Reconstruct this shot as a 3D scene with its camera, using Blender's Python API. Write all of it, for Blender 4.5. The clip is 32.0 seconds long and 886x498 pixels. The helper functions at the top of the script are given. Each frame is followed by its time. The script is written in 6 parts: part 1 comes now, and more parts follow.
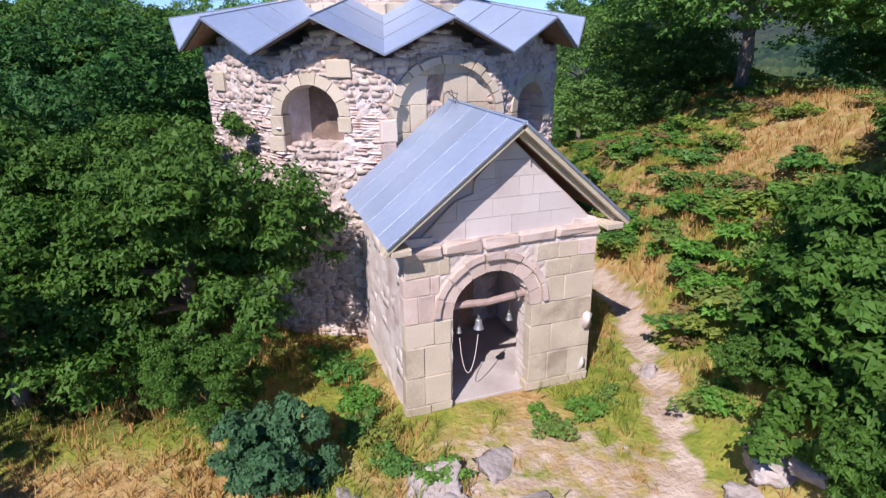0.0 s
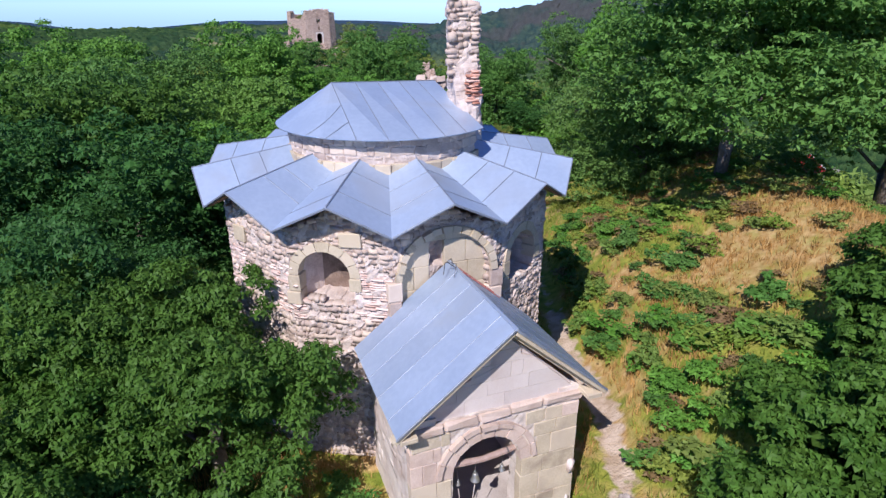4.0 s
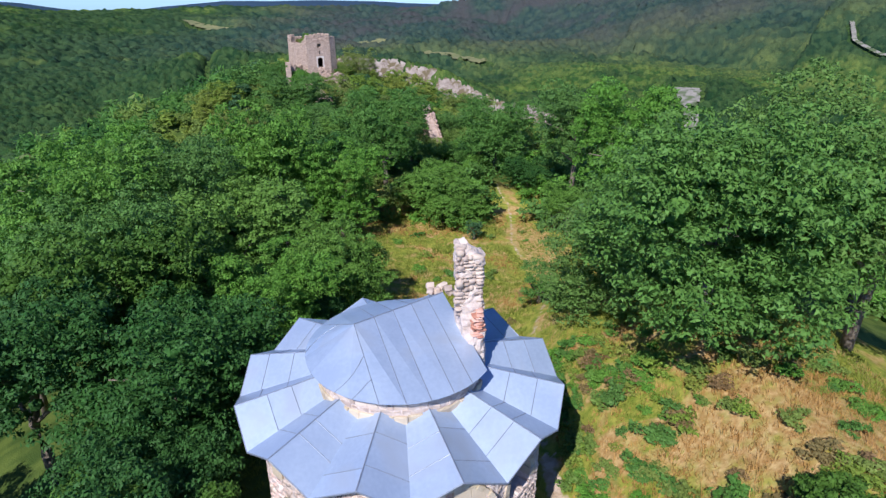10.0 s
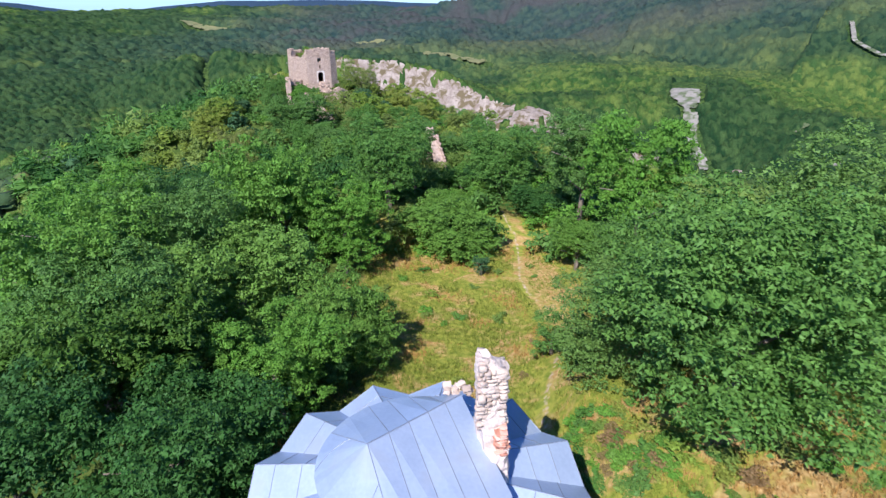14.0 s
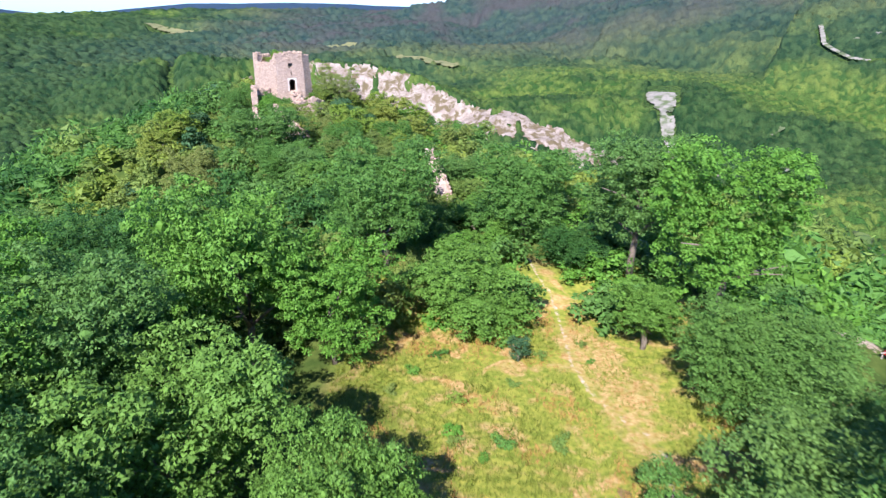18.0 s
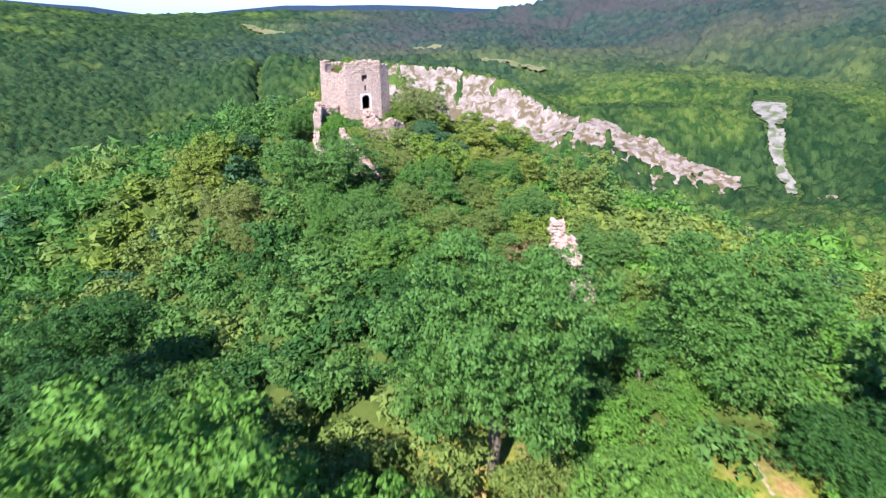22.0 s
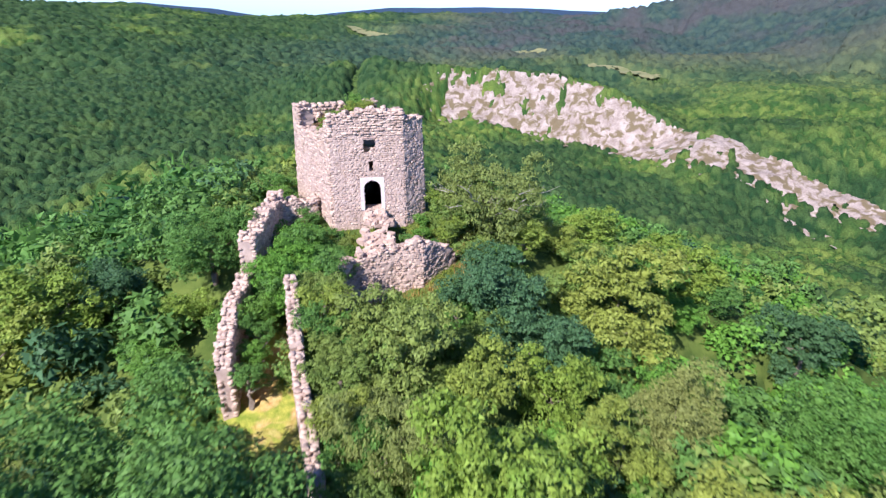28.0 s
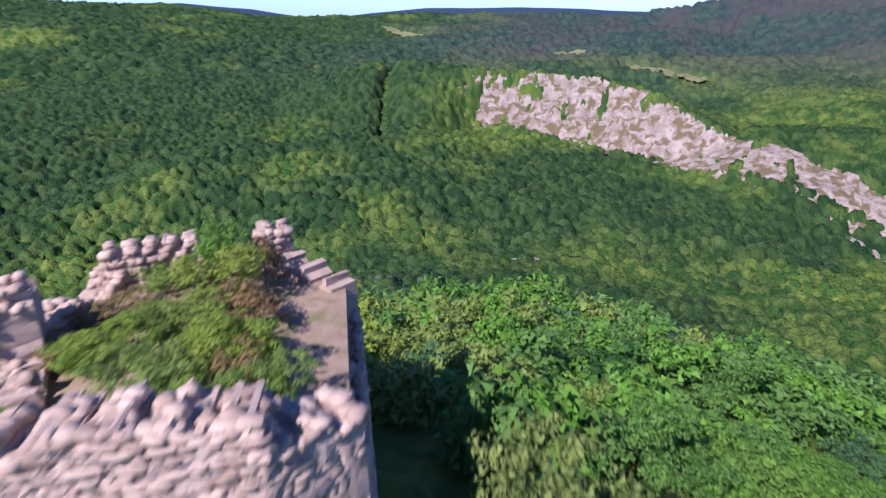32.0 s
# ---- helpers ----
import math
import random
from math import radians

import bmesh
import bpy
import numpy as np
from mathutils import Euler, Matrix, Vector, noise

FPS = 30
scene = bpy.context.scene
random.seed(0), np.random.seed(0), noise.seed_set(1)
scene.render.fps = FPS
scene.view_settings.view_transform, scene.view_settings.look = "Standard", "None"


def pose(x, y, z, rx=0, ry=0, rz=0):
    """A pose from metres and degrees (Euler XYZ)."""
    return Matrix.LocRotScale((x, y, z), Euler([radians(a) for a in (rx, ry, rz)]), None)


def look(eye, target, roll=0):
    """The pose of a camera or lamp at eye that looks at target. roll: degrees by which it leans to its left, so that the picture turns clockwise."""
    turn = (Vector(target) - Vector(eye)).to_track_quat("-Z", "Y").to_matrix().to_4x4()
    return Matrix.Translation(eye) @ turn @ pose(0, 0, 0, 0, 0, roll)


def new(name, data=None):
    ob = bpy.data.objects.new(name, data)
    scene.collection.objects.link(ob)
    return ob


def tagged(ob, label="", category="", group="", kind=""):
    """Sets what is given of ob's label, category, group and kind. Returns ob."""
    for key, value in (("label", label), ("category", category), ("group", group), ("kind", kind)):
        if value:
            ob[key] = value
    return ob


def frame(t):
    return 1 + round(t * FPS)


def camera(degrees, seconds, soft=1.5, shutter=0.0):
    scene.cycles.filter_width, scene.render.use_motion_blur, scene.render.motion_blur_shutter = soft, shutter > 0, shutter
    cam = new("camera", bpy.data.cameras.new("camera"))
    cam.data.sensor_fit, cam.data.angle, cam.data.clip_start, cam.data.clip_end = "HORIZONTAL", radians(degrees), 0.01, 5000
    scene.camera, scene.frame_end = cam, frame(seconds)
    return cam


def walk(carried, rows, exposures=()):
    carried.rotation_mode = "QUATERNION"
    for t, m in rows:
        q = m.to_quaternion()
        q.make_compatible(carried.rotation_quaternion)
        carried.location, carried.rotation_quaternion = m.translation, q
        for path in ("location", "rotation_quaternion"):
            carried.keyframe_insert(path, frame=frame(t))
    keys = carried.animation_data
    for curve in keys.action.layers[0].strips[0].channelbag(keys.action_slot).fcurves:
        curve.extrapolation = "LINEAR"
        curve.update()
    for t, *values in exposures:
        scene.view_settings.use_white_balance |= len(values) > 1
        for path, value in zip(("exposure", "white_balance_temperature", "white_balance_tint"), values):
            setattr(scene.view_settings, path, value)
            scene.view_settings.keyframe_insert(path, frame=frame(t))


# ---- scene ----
cam = camera(72.65, 32.0, soft=1.35, shutter=0.5)
# seconds, place, pitch, heading to the west, lean
PATH = [
    (0.0, -0.22, -21.25, 8.19, -20.50, 0.00, -0.21),
    (0.5, -0.26, -21.23, 8.78, -20.81, -0.15, -0.17),
    (1.0, -0.31, -21.23, 9.43, -21.15, -0.44, -0.06),
    (1.5, -0.35, -21.24, 10.05, -21.44, -0.70, 0.05),
    (2.0, -0.34, -21.25, 10.65, -21.59, -0.66, 0.04),
    (2.5, -0.29, -21.22, 11.30, -21.95, -0.50, 0.08),
    (3.0, -0.31, -21.26, 11.85, -21.90, -0.44, -0.00),
    (3.5, -0.34, -21.25, 12.43, -21.96, -0.48, 0.02),
    (4.0, -0.37, -21.26, 13.08, -22.14, -0.57, 0.00),
    (4.5, -0.40, -21.25, 13.78, -22.36, -0.67, 0.00),
    (5.0, -0.41, -21.23, 14.50, -22.59, -0.75, 0.05),
    (5.5, -0.41, -21.19, 15.19, -22.75, -0.78, 0.15),
    (6.0, -0.37, -21.10, 15.84, -22.79, -0.72, 0.03),
    (6.5, -0.36, -20.99, 16.58, -23.18, -0.74, -0.02),
    (7.0, -0.35, -20.94, 17.34, -23.65, -0.67, -0.11),
    (7.5, -0.48, -20.77, 18.15, -23.98, -0.74, -0.21),
    (8.0, -0.59, -20.63, 18.99, -23.98, -0.72, -0.14),
    (8.5, -0.71, -20.56, 19.83, -23.94, -0.80, -0.06),
    (9.0, -0.73, -20.55, 20.68, -23.92, -0.80, 0.00),
    (9.5, -0.75, -20.56, 21.50, -23.87, -0.87, 0.02),
    (10.0, -0.76, -20.46, 22.28, -23.88, -0.81, 0.04),
    (10.5, -0.71, -20.35, 22.95, -23.87, -0.89, -0.03),
    (11.0, -0.66, -20.35, 23.58, -23.87, -0.86, 0.08),
    (11.5, -0.65, -20.36, 24.16, -23.89, -0.91, 0.01),
    (12.0, -0.66, -20.38, 24.59, -23.87, -0.88, 0.03),
    (12.5, -0.72, -20.22, 24.90, -23.90, -0.91, -0.02),
    (13.0, -0.85, -19.71, 25.11, -23.87, -0.85, 0.04),
    (13.5, -1.07, -18.72, 25.17, -23.89, -0.88, 0.03),
    (14.0, -1.44, -17.29, 25.13, -23.98, -0.89, -0.09),
    (14.5, -1.96, -15.48, 24.99, -23.97, -0.79, -0.14),
    (15.0, -2.57, -13.53, 24.82, -23.95, -1.47, -0.04),
    (15.5, -3.21, -11.45, 24.62, -23.93, -2.62, -0.00),
    (16.0, -3.80, -9.24, 24.40, -23.89, -3.89, 0.03),
    (16.5, -4.29, -6.92, 24.17, -23.84, -4.95, 0.13),
    (17.0, -4.60, -4.50, 23.94, -23.76, -5.46, 0.21),
    (17.5, -4.74, -1.96, 23.67, -23.74, -5.08, 0.15),
    (18.0, -4.84, 0.72, 23.41, -23.68, -3.60, 0.20),
    (18.5, -5.03, 3.51, 23.14, -23.66, -1.92, 0.12),
    (19.0, -5.24, 6.38, 22.87, -23.58, 0.11, 0.18),
    (19.5, -5.47, 9.37, 22.65, -23.58, 1.78, 0.21),
    (20.0, -5.82, 12.48, 22.48, -23.55, 2.67, 0.21),
    (20.5, -6.25, 15.77, 22.33, -23.56, 3.18, 0.18),
    (21.0, -6.81, 19.40, 22.17, -23.56, 3.57, 0.15),
    (21.5, -7.34, 23.42, 22.00, -23.51, 3.93, 0.02),
    (22.0, -7.89, 27.99, 21.87, -23.50, 4.08, 0.05),
    (22.5, -8.41, 32.86, 21.74, -23.50, 4.33, 0.09),
    (23.0, -8.76, 37.71, 21.51, -23.45, 4.74, -0.04),
    (23.5, -8.92, 42.57, 21.26, -23.42, 5.11, -0.06),
    (24.0, -9.12, 47.90, 21.15, -23.38, 5.41, -0.07),
    (24.5, -9.28, 53.07, 21.04, -23.37, 6.22, -0.11),
    (25.0, -9.45, 57.44, 20.89, -23.37, 6.95, -0.03),
    (25.5, -9.66, 61.25, 20.70, -23.36, 7.68, 0.00),
    (26.0, -9.89, 64.74, 20.50, -23.35, 8.49, -0.05),
    (26.5, -10.16, 68.17, 20.27, -23.34, 9.44, -0.24),
    (27.0, -10.47, 71.79, 20.02, -23.32, 10.63, -0.25),
    (27.5, -10.93, 75.58, 19.67, -23.30, 12.30, -0.18),
    (28.0, -11.52, 79.71, 19.41, -23.28, 13.52, -0.10),
    (28.5, -12.21, 83.68, 19.10, -23.26, 14.33, -0.09),
    (29.0, -13.00, 87.63, 18.81, -23.27, 14.92, -0.11),
    (29.5, -13.91, 91.68, 18.58, -23.27, 15.48, -0.04),
    (30.0, -14.73, 95.70, 18.40, -23.23, 16.02, -0.13),
    (30.5, -15.70, 99.73, 18.23, -23.22, 16.37, -0.20),
    (31.0, -16.78, 103.86, 18.03, -23.21, 16.53, -0.30),
    (31.5, -17.89, 108.38, 17.80, -23.22, 16.63, -0.35),
    (32.0, -19.14, 113.02, 17.84, -23.24, 16.83, -0.33),
]



def aimed(x, y, z, pitch, yaw, lean):
    p, a = radians(pitch), radians(yaw)
    way = Vector((-math.sin(a) * math.cos(p), math.cos(a) * math.cos(p), math.sin(p)))
    return look((x, y, z), Vector((x, y, z)) + way, lean)


walk(cam, [(t, aimed(*row)) for t, *row in PATH], [(0.0, 0.26, 6100, 22), (6.0, 0.14, 6000, 16), (12.0, 0.36, 6000, 14), (14.0, 0.57, 6030, 15), (17.0, 1.06, 6075, 17), (20.0, 1.06, 6070, 18), (23.0, 1.04, 6060, 19), (28.0, 0.94, 6060, 22), (30.5, 0.92, 6020, 27), (32.0, 0.52, 5960, 30)])

# ---- daylight ----
SUN_ELEVATION, SUN_FROM = 44.0, (-0.38, -0.925)
world = bpy.data.worlds.new("sky")
scene.world = world
world.use_nodes = True
wn = world.node_tree.nodes
sky = wn.new("ShaderNodeTexSky")
sky.sky_type, sky.sun_disc = "NISHITA", False
sky.sun_elevation = radians(SUN_ELEVATION)
sky.sun_rotation = math.atan2(SUN_FROM[0], SUN_FROM[1])
sky.air_density, sky.dust_density, sky.ozone_density = 0.75, 0.0, 4.0
sky.altitude = 1500
wn["Background"].inputs["Strength"].default_value = 0.12
clear_air = wn.new("ShaderNodeMix")
clear_air.data_type, clear_air.blend_type = "RGBA", "MULTIPLY"
clear_air.inputs[0].default_value, clear_air.inputs[7].default_value = 1.0, (0.60, 0.80, 1.12, 1)
world.node_tree.links.new(sky.outputs[0], clear_air.inputs[6])
world.node_tree.links.new(clear_air.outputs[2], wn["Background"].inputs["Color"])
sun = new("sun", bpy.data.lights.new("sun", "SUN"))
sun.data.energy, sun.data.angle, sun.data.color = 5.0, radians(0.5), (1.0, 0.95, 0.87)
sun.matrix_world = look((SUN_FROM[0] * 60, SUN_FROM[1] * 60, 60 * math.tan(radians(SUN_ELEVATION))), (0, 0, 0))

# ---- materials ----


def material(name, base, second, scale=2.0, fine=18.0, rough=0.85, metal=0.0, bump=0.3, vary=0.0, stain=None, stain_scale=0.6, stain_cut=(0.52, 0.7), translucent=0.0, spread=None, distance=0.03):
    """A surface of two mixed tones with grain, optional stains and optional change from piece to piece."""
    m = bpy.data.materials.new(name)
    m.use_nodes = True
    n, link = m.node_tree.nodes, m.node_tree.links.new
    shader = n["Principled BSDF"]
    where = n.new("ShaderNodeNewGeometry")
    wide = n.new("ShaderNodeTexNoise")
    wide.inputs["Scale"].default_value, wide.inputs["Detail"].default_value = scale, 5
    grain = n.new("ShaderNodeTexNoise")
    grain.inputs["Scale"].default_value, grain.inputs["Detail"].default_value = fine, 6
    for tex in (wide, grain):
        link(where.outputs["Position"], tex.inputs["Vector"])
    add = n.new("ShaderNodeMath")
    add.operation = "MULTIPLY_ADD"
    link(grain.outputs["Fac"], add.inputs[0])
    add.inputs[1].default_value = 0.6
    link(wide.outputs["Fac"], add.inputs[2])
    ramp = n.new("ShaderNodeMapRange")
    ramp.inputs["From Min"].default_value, ramp.inputs["From Max"].default_value = 0.62, 0.98
    link(add.outputs[0], ramp.inputs["Value"])
    mix = n.new("ShaderNodeMix")
    mix.data_type = "RGBA"
    mix.inputs[6].default_value, mix.inputs[7].default_value = (*base, 1), (*second, 1)
    link(ramp.outputs[0], mix.inputs[0])
    colour = mix.outputs[2]
    if stain:
        spots = n.new("ShaderNodeTexNoise")
        spots.inputs["Scale"].default_value, spots.inputs["Detail"].default_value, spots.inputs["Distortion"].default_value = stain_scale, 7, 0.6
        link(where.outputs["Position"], spots.inputs["Vector"])
        cut = n.new("ShaderNodeMapRange")
        cut.inputs["From Min"].default_value, cut.inputs["From Max"].default_value = stain_cut
        link(spots.outputs["Fac"], cut.inputs["Value"])
        over = n.new("ShaderNodeMix")
        over.data_type = "RGBA"
        over.inputs[7].default_value = (*stain, 1)
        link(cut.outputs[0], over.inputs[0])
        link(colour, over.inputs[6])
        colour = over.outputs[2]
    if vary or spread:
        info = n.new("ShaderNodeObjectInfo")
        both = n.new("ShaderNodeMath")
        link(info.outputs["Random"], both.inputs[0])
        link(where.outputs["Random Per Island"], both.inputs[1])
        part_of = n.new("ShaderNodeMath")
        part_of.operation = "FRACT"
        link(both.outputs[0], part_of.inputs[0])
        if spread:
            tone = n.new("ShaderNodeMix")
            tone.data_type = "RGBA"
            tone.inputs[7].default_value = (*spread, 1)
            power = n.new("ShaderNodeMath")
            power.operation = "POWER"
            link(info.outputs["Random"] if translucent else part_of.outputs[0], power.inputs[0])
            power.inputs[1].default_value = 1.6
            link(power.outputs[0], tone.inputs[0])
            link(colour, tone.inputs[6])
            colour = tone.outputs[2]
        if vary:
            hsv = n.new("ShaderNodeHueSaturation")
            level = n.new("ShaderNodeMapRange")
            level.inputs["To Min"].default_value, level.inputs["To Max"].default_value = 1 - vary, 1 + vary
            link(part_of.outputs[0], level.inputs["Value"])
            link(level.outputs[0], hsv.inputs["Value"])
            link(colour, hsv.inputs["Color"])
            colour = hsv.outputs["Color"]
    link(colour, shader.inputs["Base Color"])
    shader.inputs["Roughness"].default_value, shader.inputs["Metallic"].default_value = rough, metal
    if bump:
        rise = n.new("ShaderNodeBump")
        rise.inputs["Strength"].default_value, rise.inputs["Distance"].default_value = bump, distance
        link(add.outputs[0], rise.inputs["Height"])
        link(rise.outputs[0], shader.inputs["Normal"])
    if translucent:
        leafy = n.new("ShaderNodeBsdfTranslucent")
        link(colour, leafy.inputs["Color"])
        blend = n.new("ShaderNodeMixShader")
        blend.inputs[0].default_value = translucent
        link(shader.outputs[0], blend.inputs[1])
        link(leafy.outputs[0], blend.inputs[2])
        link(blend.outputs[0], n["Material Output"].inputs["Surface"])
        shader.inputs["Specular IOR Level"].default_value = 0.15
    return m


RUBBLE = material("rubble", (0.43, 0.325, 0.272), (0.565, 0.45, 0.385), 3, 22, vary=0.16, bump=0.7, stain=(0.32, 0.24, 0.195), stain_scale=1.4, spread=(0.56, 0.455, 0.37))
FORT_RUBBLE = material("fort_rubble", (0.375, 0.265, 0.212), (0.50, 0.372, 0.302), 3, 24, vary=0.20, bump=0.7, stain=(0.27, 0.19, 0.145), stain_scale=1.2, spread=(0.47, 0.36, 0.28))
FORT_MORTAR = material("fort_mortar", (0.38, 0.28, 0.225), (0.485, 0.375, 0.312), 2.5, 24, bump=0.9, stain=(0.32, 0.24, 0.20), stain_scale=0.9, distance=0.04)
MORTAR = material("mortar", (0.52, 0.42, 0.365), (0.68, 0.58, 0.52), 4, 20, bump=1.0, stain=(0.40, 0.31, 0.26), stain_scale=1.1, distance=0.05)
ASHLAR = material("ashlar", (0.47, 0.385, 0.265), (0.61, 0.52, 0.38), 1.6, 20, vary=0.11, bump=0.7, stain=(0.38, 0.30, 0.22), stain_scale=1.3, spread=(0.54, 0.45, 0.34))
JOINT = material("pale_joint", (0.58, 0.50, 0.43), (0.68, 0.60, 0.53), 4, 26, bump=0.8, stain=(0.40, 0.31, 0.26), stain_scale=1.6)
PINK = material("pink_tuff", (0.54, 0.41, 0.335), (0.63, 0.50, 0.42), 2.2, 24, vary=0.12, bump=0.5, stain=(0.45, 0.33, 0.28), stain_scale=1.8)
STUCCO = material("gable_stone", (0.56, 0.48, 0.44), (0.62, 0.55, 0.51), 1.2, 30, vary=0.06, bump=0.15, stain=(0.50, 0.41, 0.37), stain_scale=0.9)
BRICK = material("brick", (0.50, 0.20, 0.13), (0.60, 0.30, 0.21), 5, 30, vary=0.2, bump=0.5, spread=(0.64, 0.42, 0.34))
BRICK_PALE = material("pale_brick", (0.60, 0.38, 0.31), (0.70, 0.52, 0.45), 4, 30, vary=0.2, bump=0.5, spread=(0.70, 0.58, 0.52))
PLASTER = material("lime_plaster", (0.62, 0.52, 0.46), (0.74, 0.66, 0.60), 1.5, 20, vary=0.05, bump=0.5, stain=(0.52, 0.40, 0.34), stain_scale=1.2)
WHITE_STONE = material("white_stone", (0.56, 0.51, 0.47), (0.66, 0.62, 0.58), 2, 25, bump=0.3, stain=(0.52, 0.45, 0.40), stain_scale=1.5)
ZINC = material("zinc_sheet", (0.37, 0.455, 0.60), (0.45, 0.54, 0.68), 0.5, 7, rough=0.42, metal=0.35, bump=0.04, vary=0.07, stain=(0.41, 0.47, 0.57), stain_scale=0.5)
SEAM = material("zinc_seam", (0.22, 0.25, 0.31), (0.30, 0.33, 0.40), 3, 20, rough=0.5, metal=0.4, bump=0.1)
TIMBER = material("timber", (0.24, 0.13, 0.08), (0.34, 0.20, 0.13), 6, 40, vary=0.2, bump=0.4)
OLDWOOD = material("old_wood", (0.33, 0.22, 0.18), (0.44, 0.32, 0.27), 5, 40, bump=0.5)
BROWN_PLASTER = material("dark_brown_plaster", (0.17, 0.115, 0.085), (0.30, 0.22, 0.17), 2.5, 18, bump=0.6, stain=(0.10, 0.07, 0.055), stain_scale=1.6)
BRONZE = material("bell_metal", (0.36, 0.36, 0.34), (0.46, 0.45, 0.42), 8, 40, rough=0.45, metal=0.7, bump=0.1)
IRON = material("iron", (0.10, 0.10, 0.11), (0.18, 0.17, 0.16), 8, 40, rough=0.6, metal=0.6, bump=0.1)
RUST = material("rusty_paint", (0.30, 0.09, 0.075), (0.40, 0.16, 0.13), 6, 40, rough=0.7, bump=0.2)
ROCK = material("limestone", (0.34, 0.29, 0.26), (0.52, 0.45, 0.41), 1.4, 9, bump=1.0, vary=0.12, stain=(0.24, 0.20, 0.15), stain_scale=1.8, distance=0.08)
BARK = material("bark", (0.13, 0.10, 0.075), (0.24, 0.20, 0.16), 6, 30, bump=0.8)
EARTH_FILL = material("earth_fill", (0.24, 0.17, 0.11), (0.36, 0.27, 0.19), 2, 18, bump=0.8, stain=(0.16, 0.17, 0.06), stain_scale=0.9)
PATH_EARTH = material("path_earth", (0.40, 0.34, 0.30), (0.54, 0.48, 0.44), 1.5, 25, bump=0.4)


def leaf(name, low, high, other, amount=0.32, vary=0.24):
    return material(name, low, high, 0.9, 6, rough=0.55, bump=0, vary=vary, translucent=amount, spread=other)


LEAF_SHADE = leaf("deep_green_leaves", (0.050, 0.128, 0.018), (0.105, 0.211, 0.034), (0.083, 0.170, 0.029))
LEAF_DARK = leaf("dark_leaves", (0.034, 0.110, 0.024), (0.068, 0.173, 0.038), (0.054, 0.144, 0.038))
LEAF_MID = leaf("green_leaves", (0.074, 0.193, 0.036), (0.131, 0.277, 0.058), (0.116, 0.234, 0.057))
LEAF_ASH = leaf("ash_leaves", (0.088, 0.205, 0.040), (0.142, 0.285, 0.060), (0.140, 0.250, 0.060))
LEAF_BRIGHT = leaf("bright_leaves", (0.098, 0.255, 0.034), (0.155, 0.332, 0.049), (0.145, 0.281, 0.053))
LEAF_OLIVE = leaf("olive_leaves", (0.128, 0.228, 0.045), (0.195, 0.296, 0.069), (0.208, 0.276, 0.066))
LEAF_YELLOW = leaf("yellow_leaves", (0.156, 0.264, 0.038), (0.236, 0.340, 0.056), (0.260, 0.304, 0.062))
LEAF_WILLOW = leaf("willow_leaves", (0.130, 0.205, 0.046), (0.205, 0.280, 0.072), (0.24, 0.275, 0.080))
LEAF_BLUE = leaf("grey_green_leaves", (0.054, 0.135, 0.056), (0.086, 0.184, 0.081), (0.072, 0.158, 0.061))
LEAF_BROWN = leaf("withered_leaves", (0.20, 0.13, 0.060), (0.30, 0.20, 0.10), (0.24, 0.20, 0.08))
GRASS_GREEN = leaf("green_blades", (0.140, 0.205, 0.028), (0.240, 0.290, 0.048), (0.36, 0.33, 0.07), 0.25)
GRASS_DRY = leaf("dry_blades", (0.38, 0.20, 0.060), (0.50, 0.31, 0.115), (0.38, 0.29, 0.08), 0.2)


def woods(name, low, high, other):
    return material(name, low, high, 0.014, 0.6, rough=0.9, bump=1.0, vary=0.15, spread=other, distance=0.7)


WOODS_NEAR = woods("sunlit_woods", (0.046, 0.098, 0.020), (0.078, 0.136, 0.028), (0.100, 0.128, 0.034))
WOODS_DARK = woods("dark_woods", (0.024, 0.064, 0.018), (0.044, 0.094, 0.024), (0.052, 0.082, 0.030))
ROCK_FAR = material("cliff_limestone", (0.21, 0.165, 0.135), (0.37, 0.315, 0.275), 0.10, 0.6, bump=1.0, stain=(0.13, 0.10, 0.05), stain_scale=0.11, stain_cut=(0.47, 0.58), distance=1.8)
SCREE = material("scree", (0.20, 0.19, 0.16), (0.31, 0.285, 0.25), 0.1, 0.7, bump=0.6, stain=(0.09, 0.12, 0.05), stain_scale=0.08, stain_cut=(0.48, 0.6))
RED_CLOTH = material("red_cloth", (0.62, 0.03, 0.025), (0.72, 0.05, 0.04), 3, 40, rough=0.6, bump=0.1)
FIELD = material("far_field", (0.14, 0.16, 0.06), (0.22, 0.21, 0.09), 0.05, 0.4, bump=0.3)

# ---- building blocks ----
def fast_mesh(name, verts, faces, mat, smooth=False):
    """A mesh from arrays of vertices and of faces with equal corner counts."""
    verts, faces = np.asarray(verts, np.float32), np.asarray(faces, np.int32)
    me = bpy.data.meshes.new(name)
    k = faces.shape[1]
    me.vertices.add(len(verts))
    me.vertices.foreach_set("co", verts.ravel())
    me.loops.add(faces.size)
    me.loops.foreach_set("vertex_index", faces.ravel())
    me.polygons.add(len(faces))
    me.polygons.foreach_set("loop_start", np.arange(0, faces.size, k, dtype=np.int32))
    me.polygons.foreach_set("use_smooth", np.full(len(faces), smooth))
    me.update(calc_edges=True)
    me.validate()
    me.materials.append(mat)
    return me


def from_bm(name, bm, mat, smooth=False):
    bmesh.ops.recalc_face_normals(bm, faces=bm.faces)
    me = bpy.data.meshes.new(name)
    bm.to_mesh(me)
    bm.free()
    me.materials.append(mat)
    if smooth:
        me.polygons.foreach_set("use_smooth", np.ones(len(me.polygons), bool))
    return me


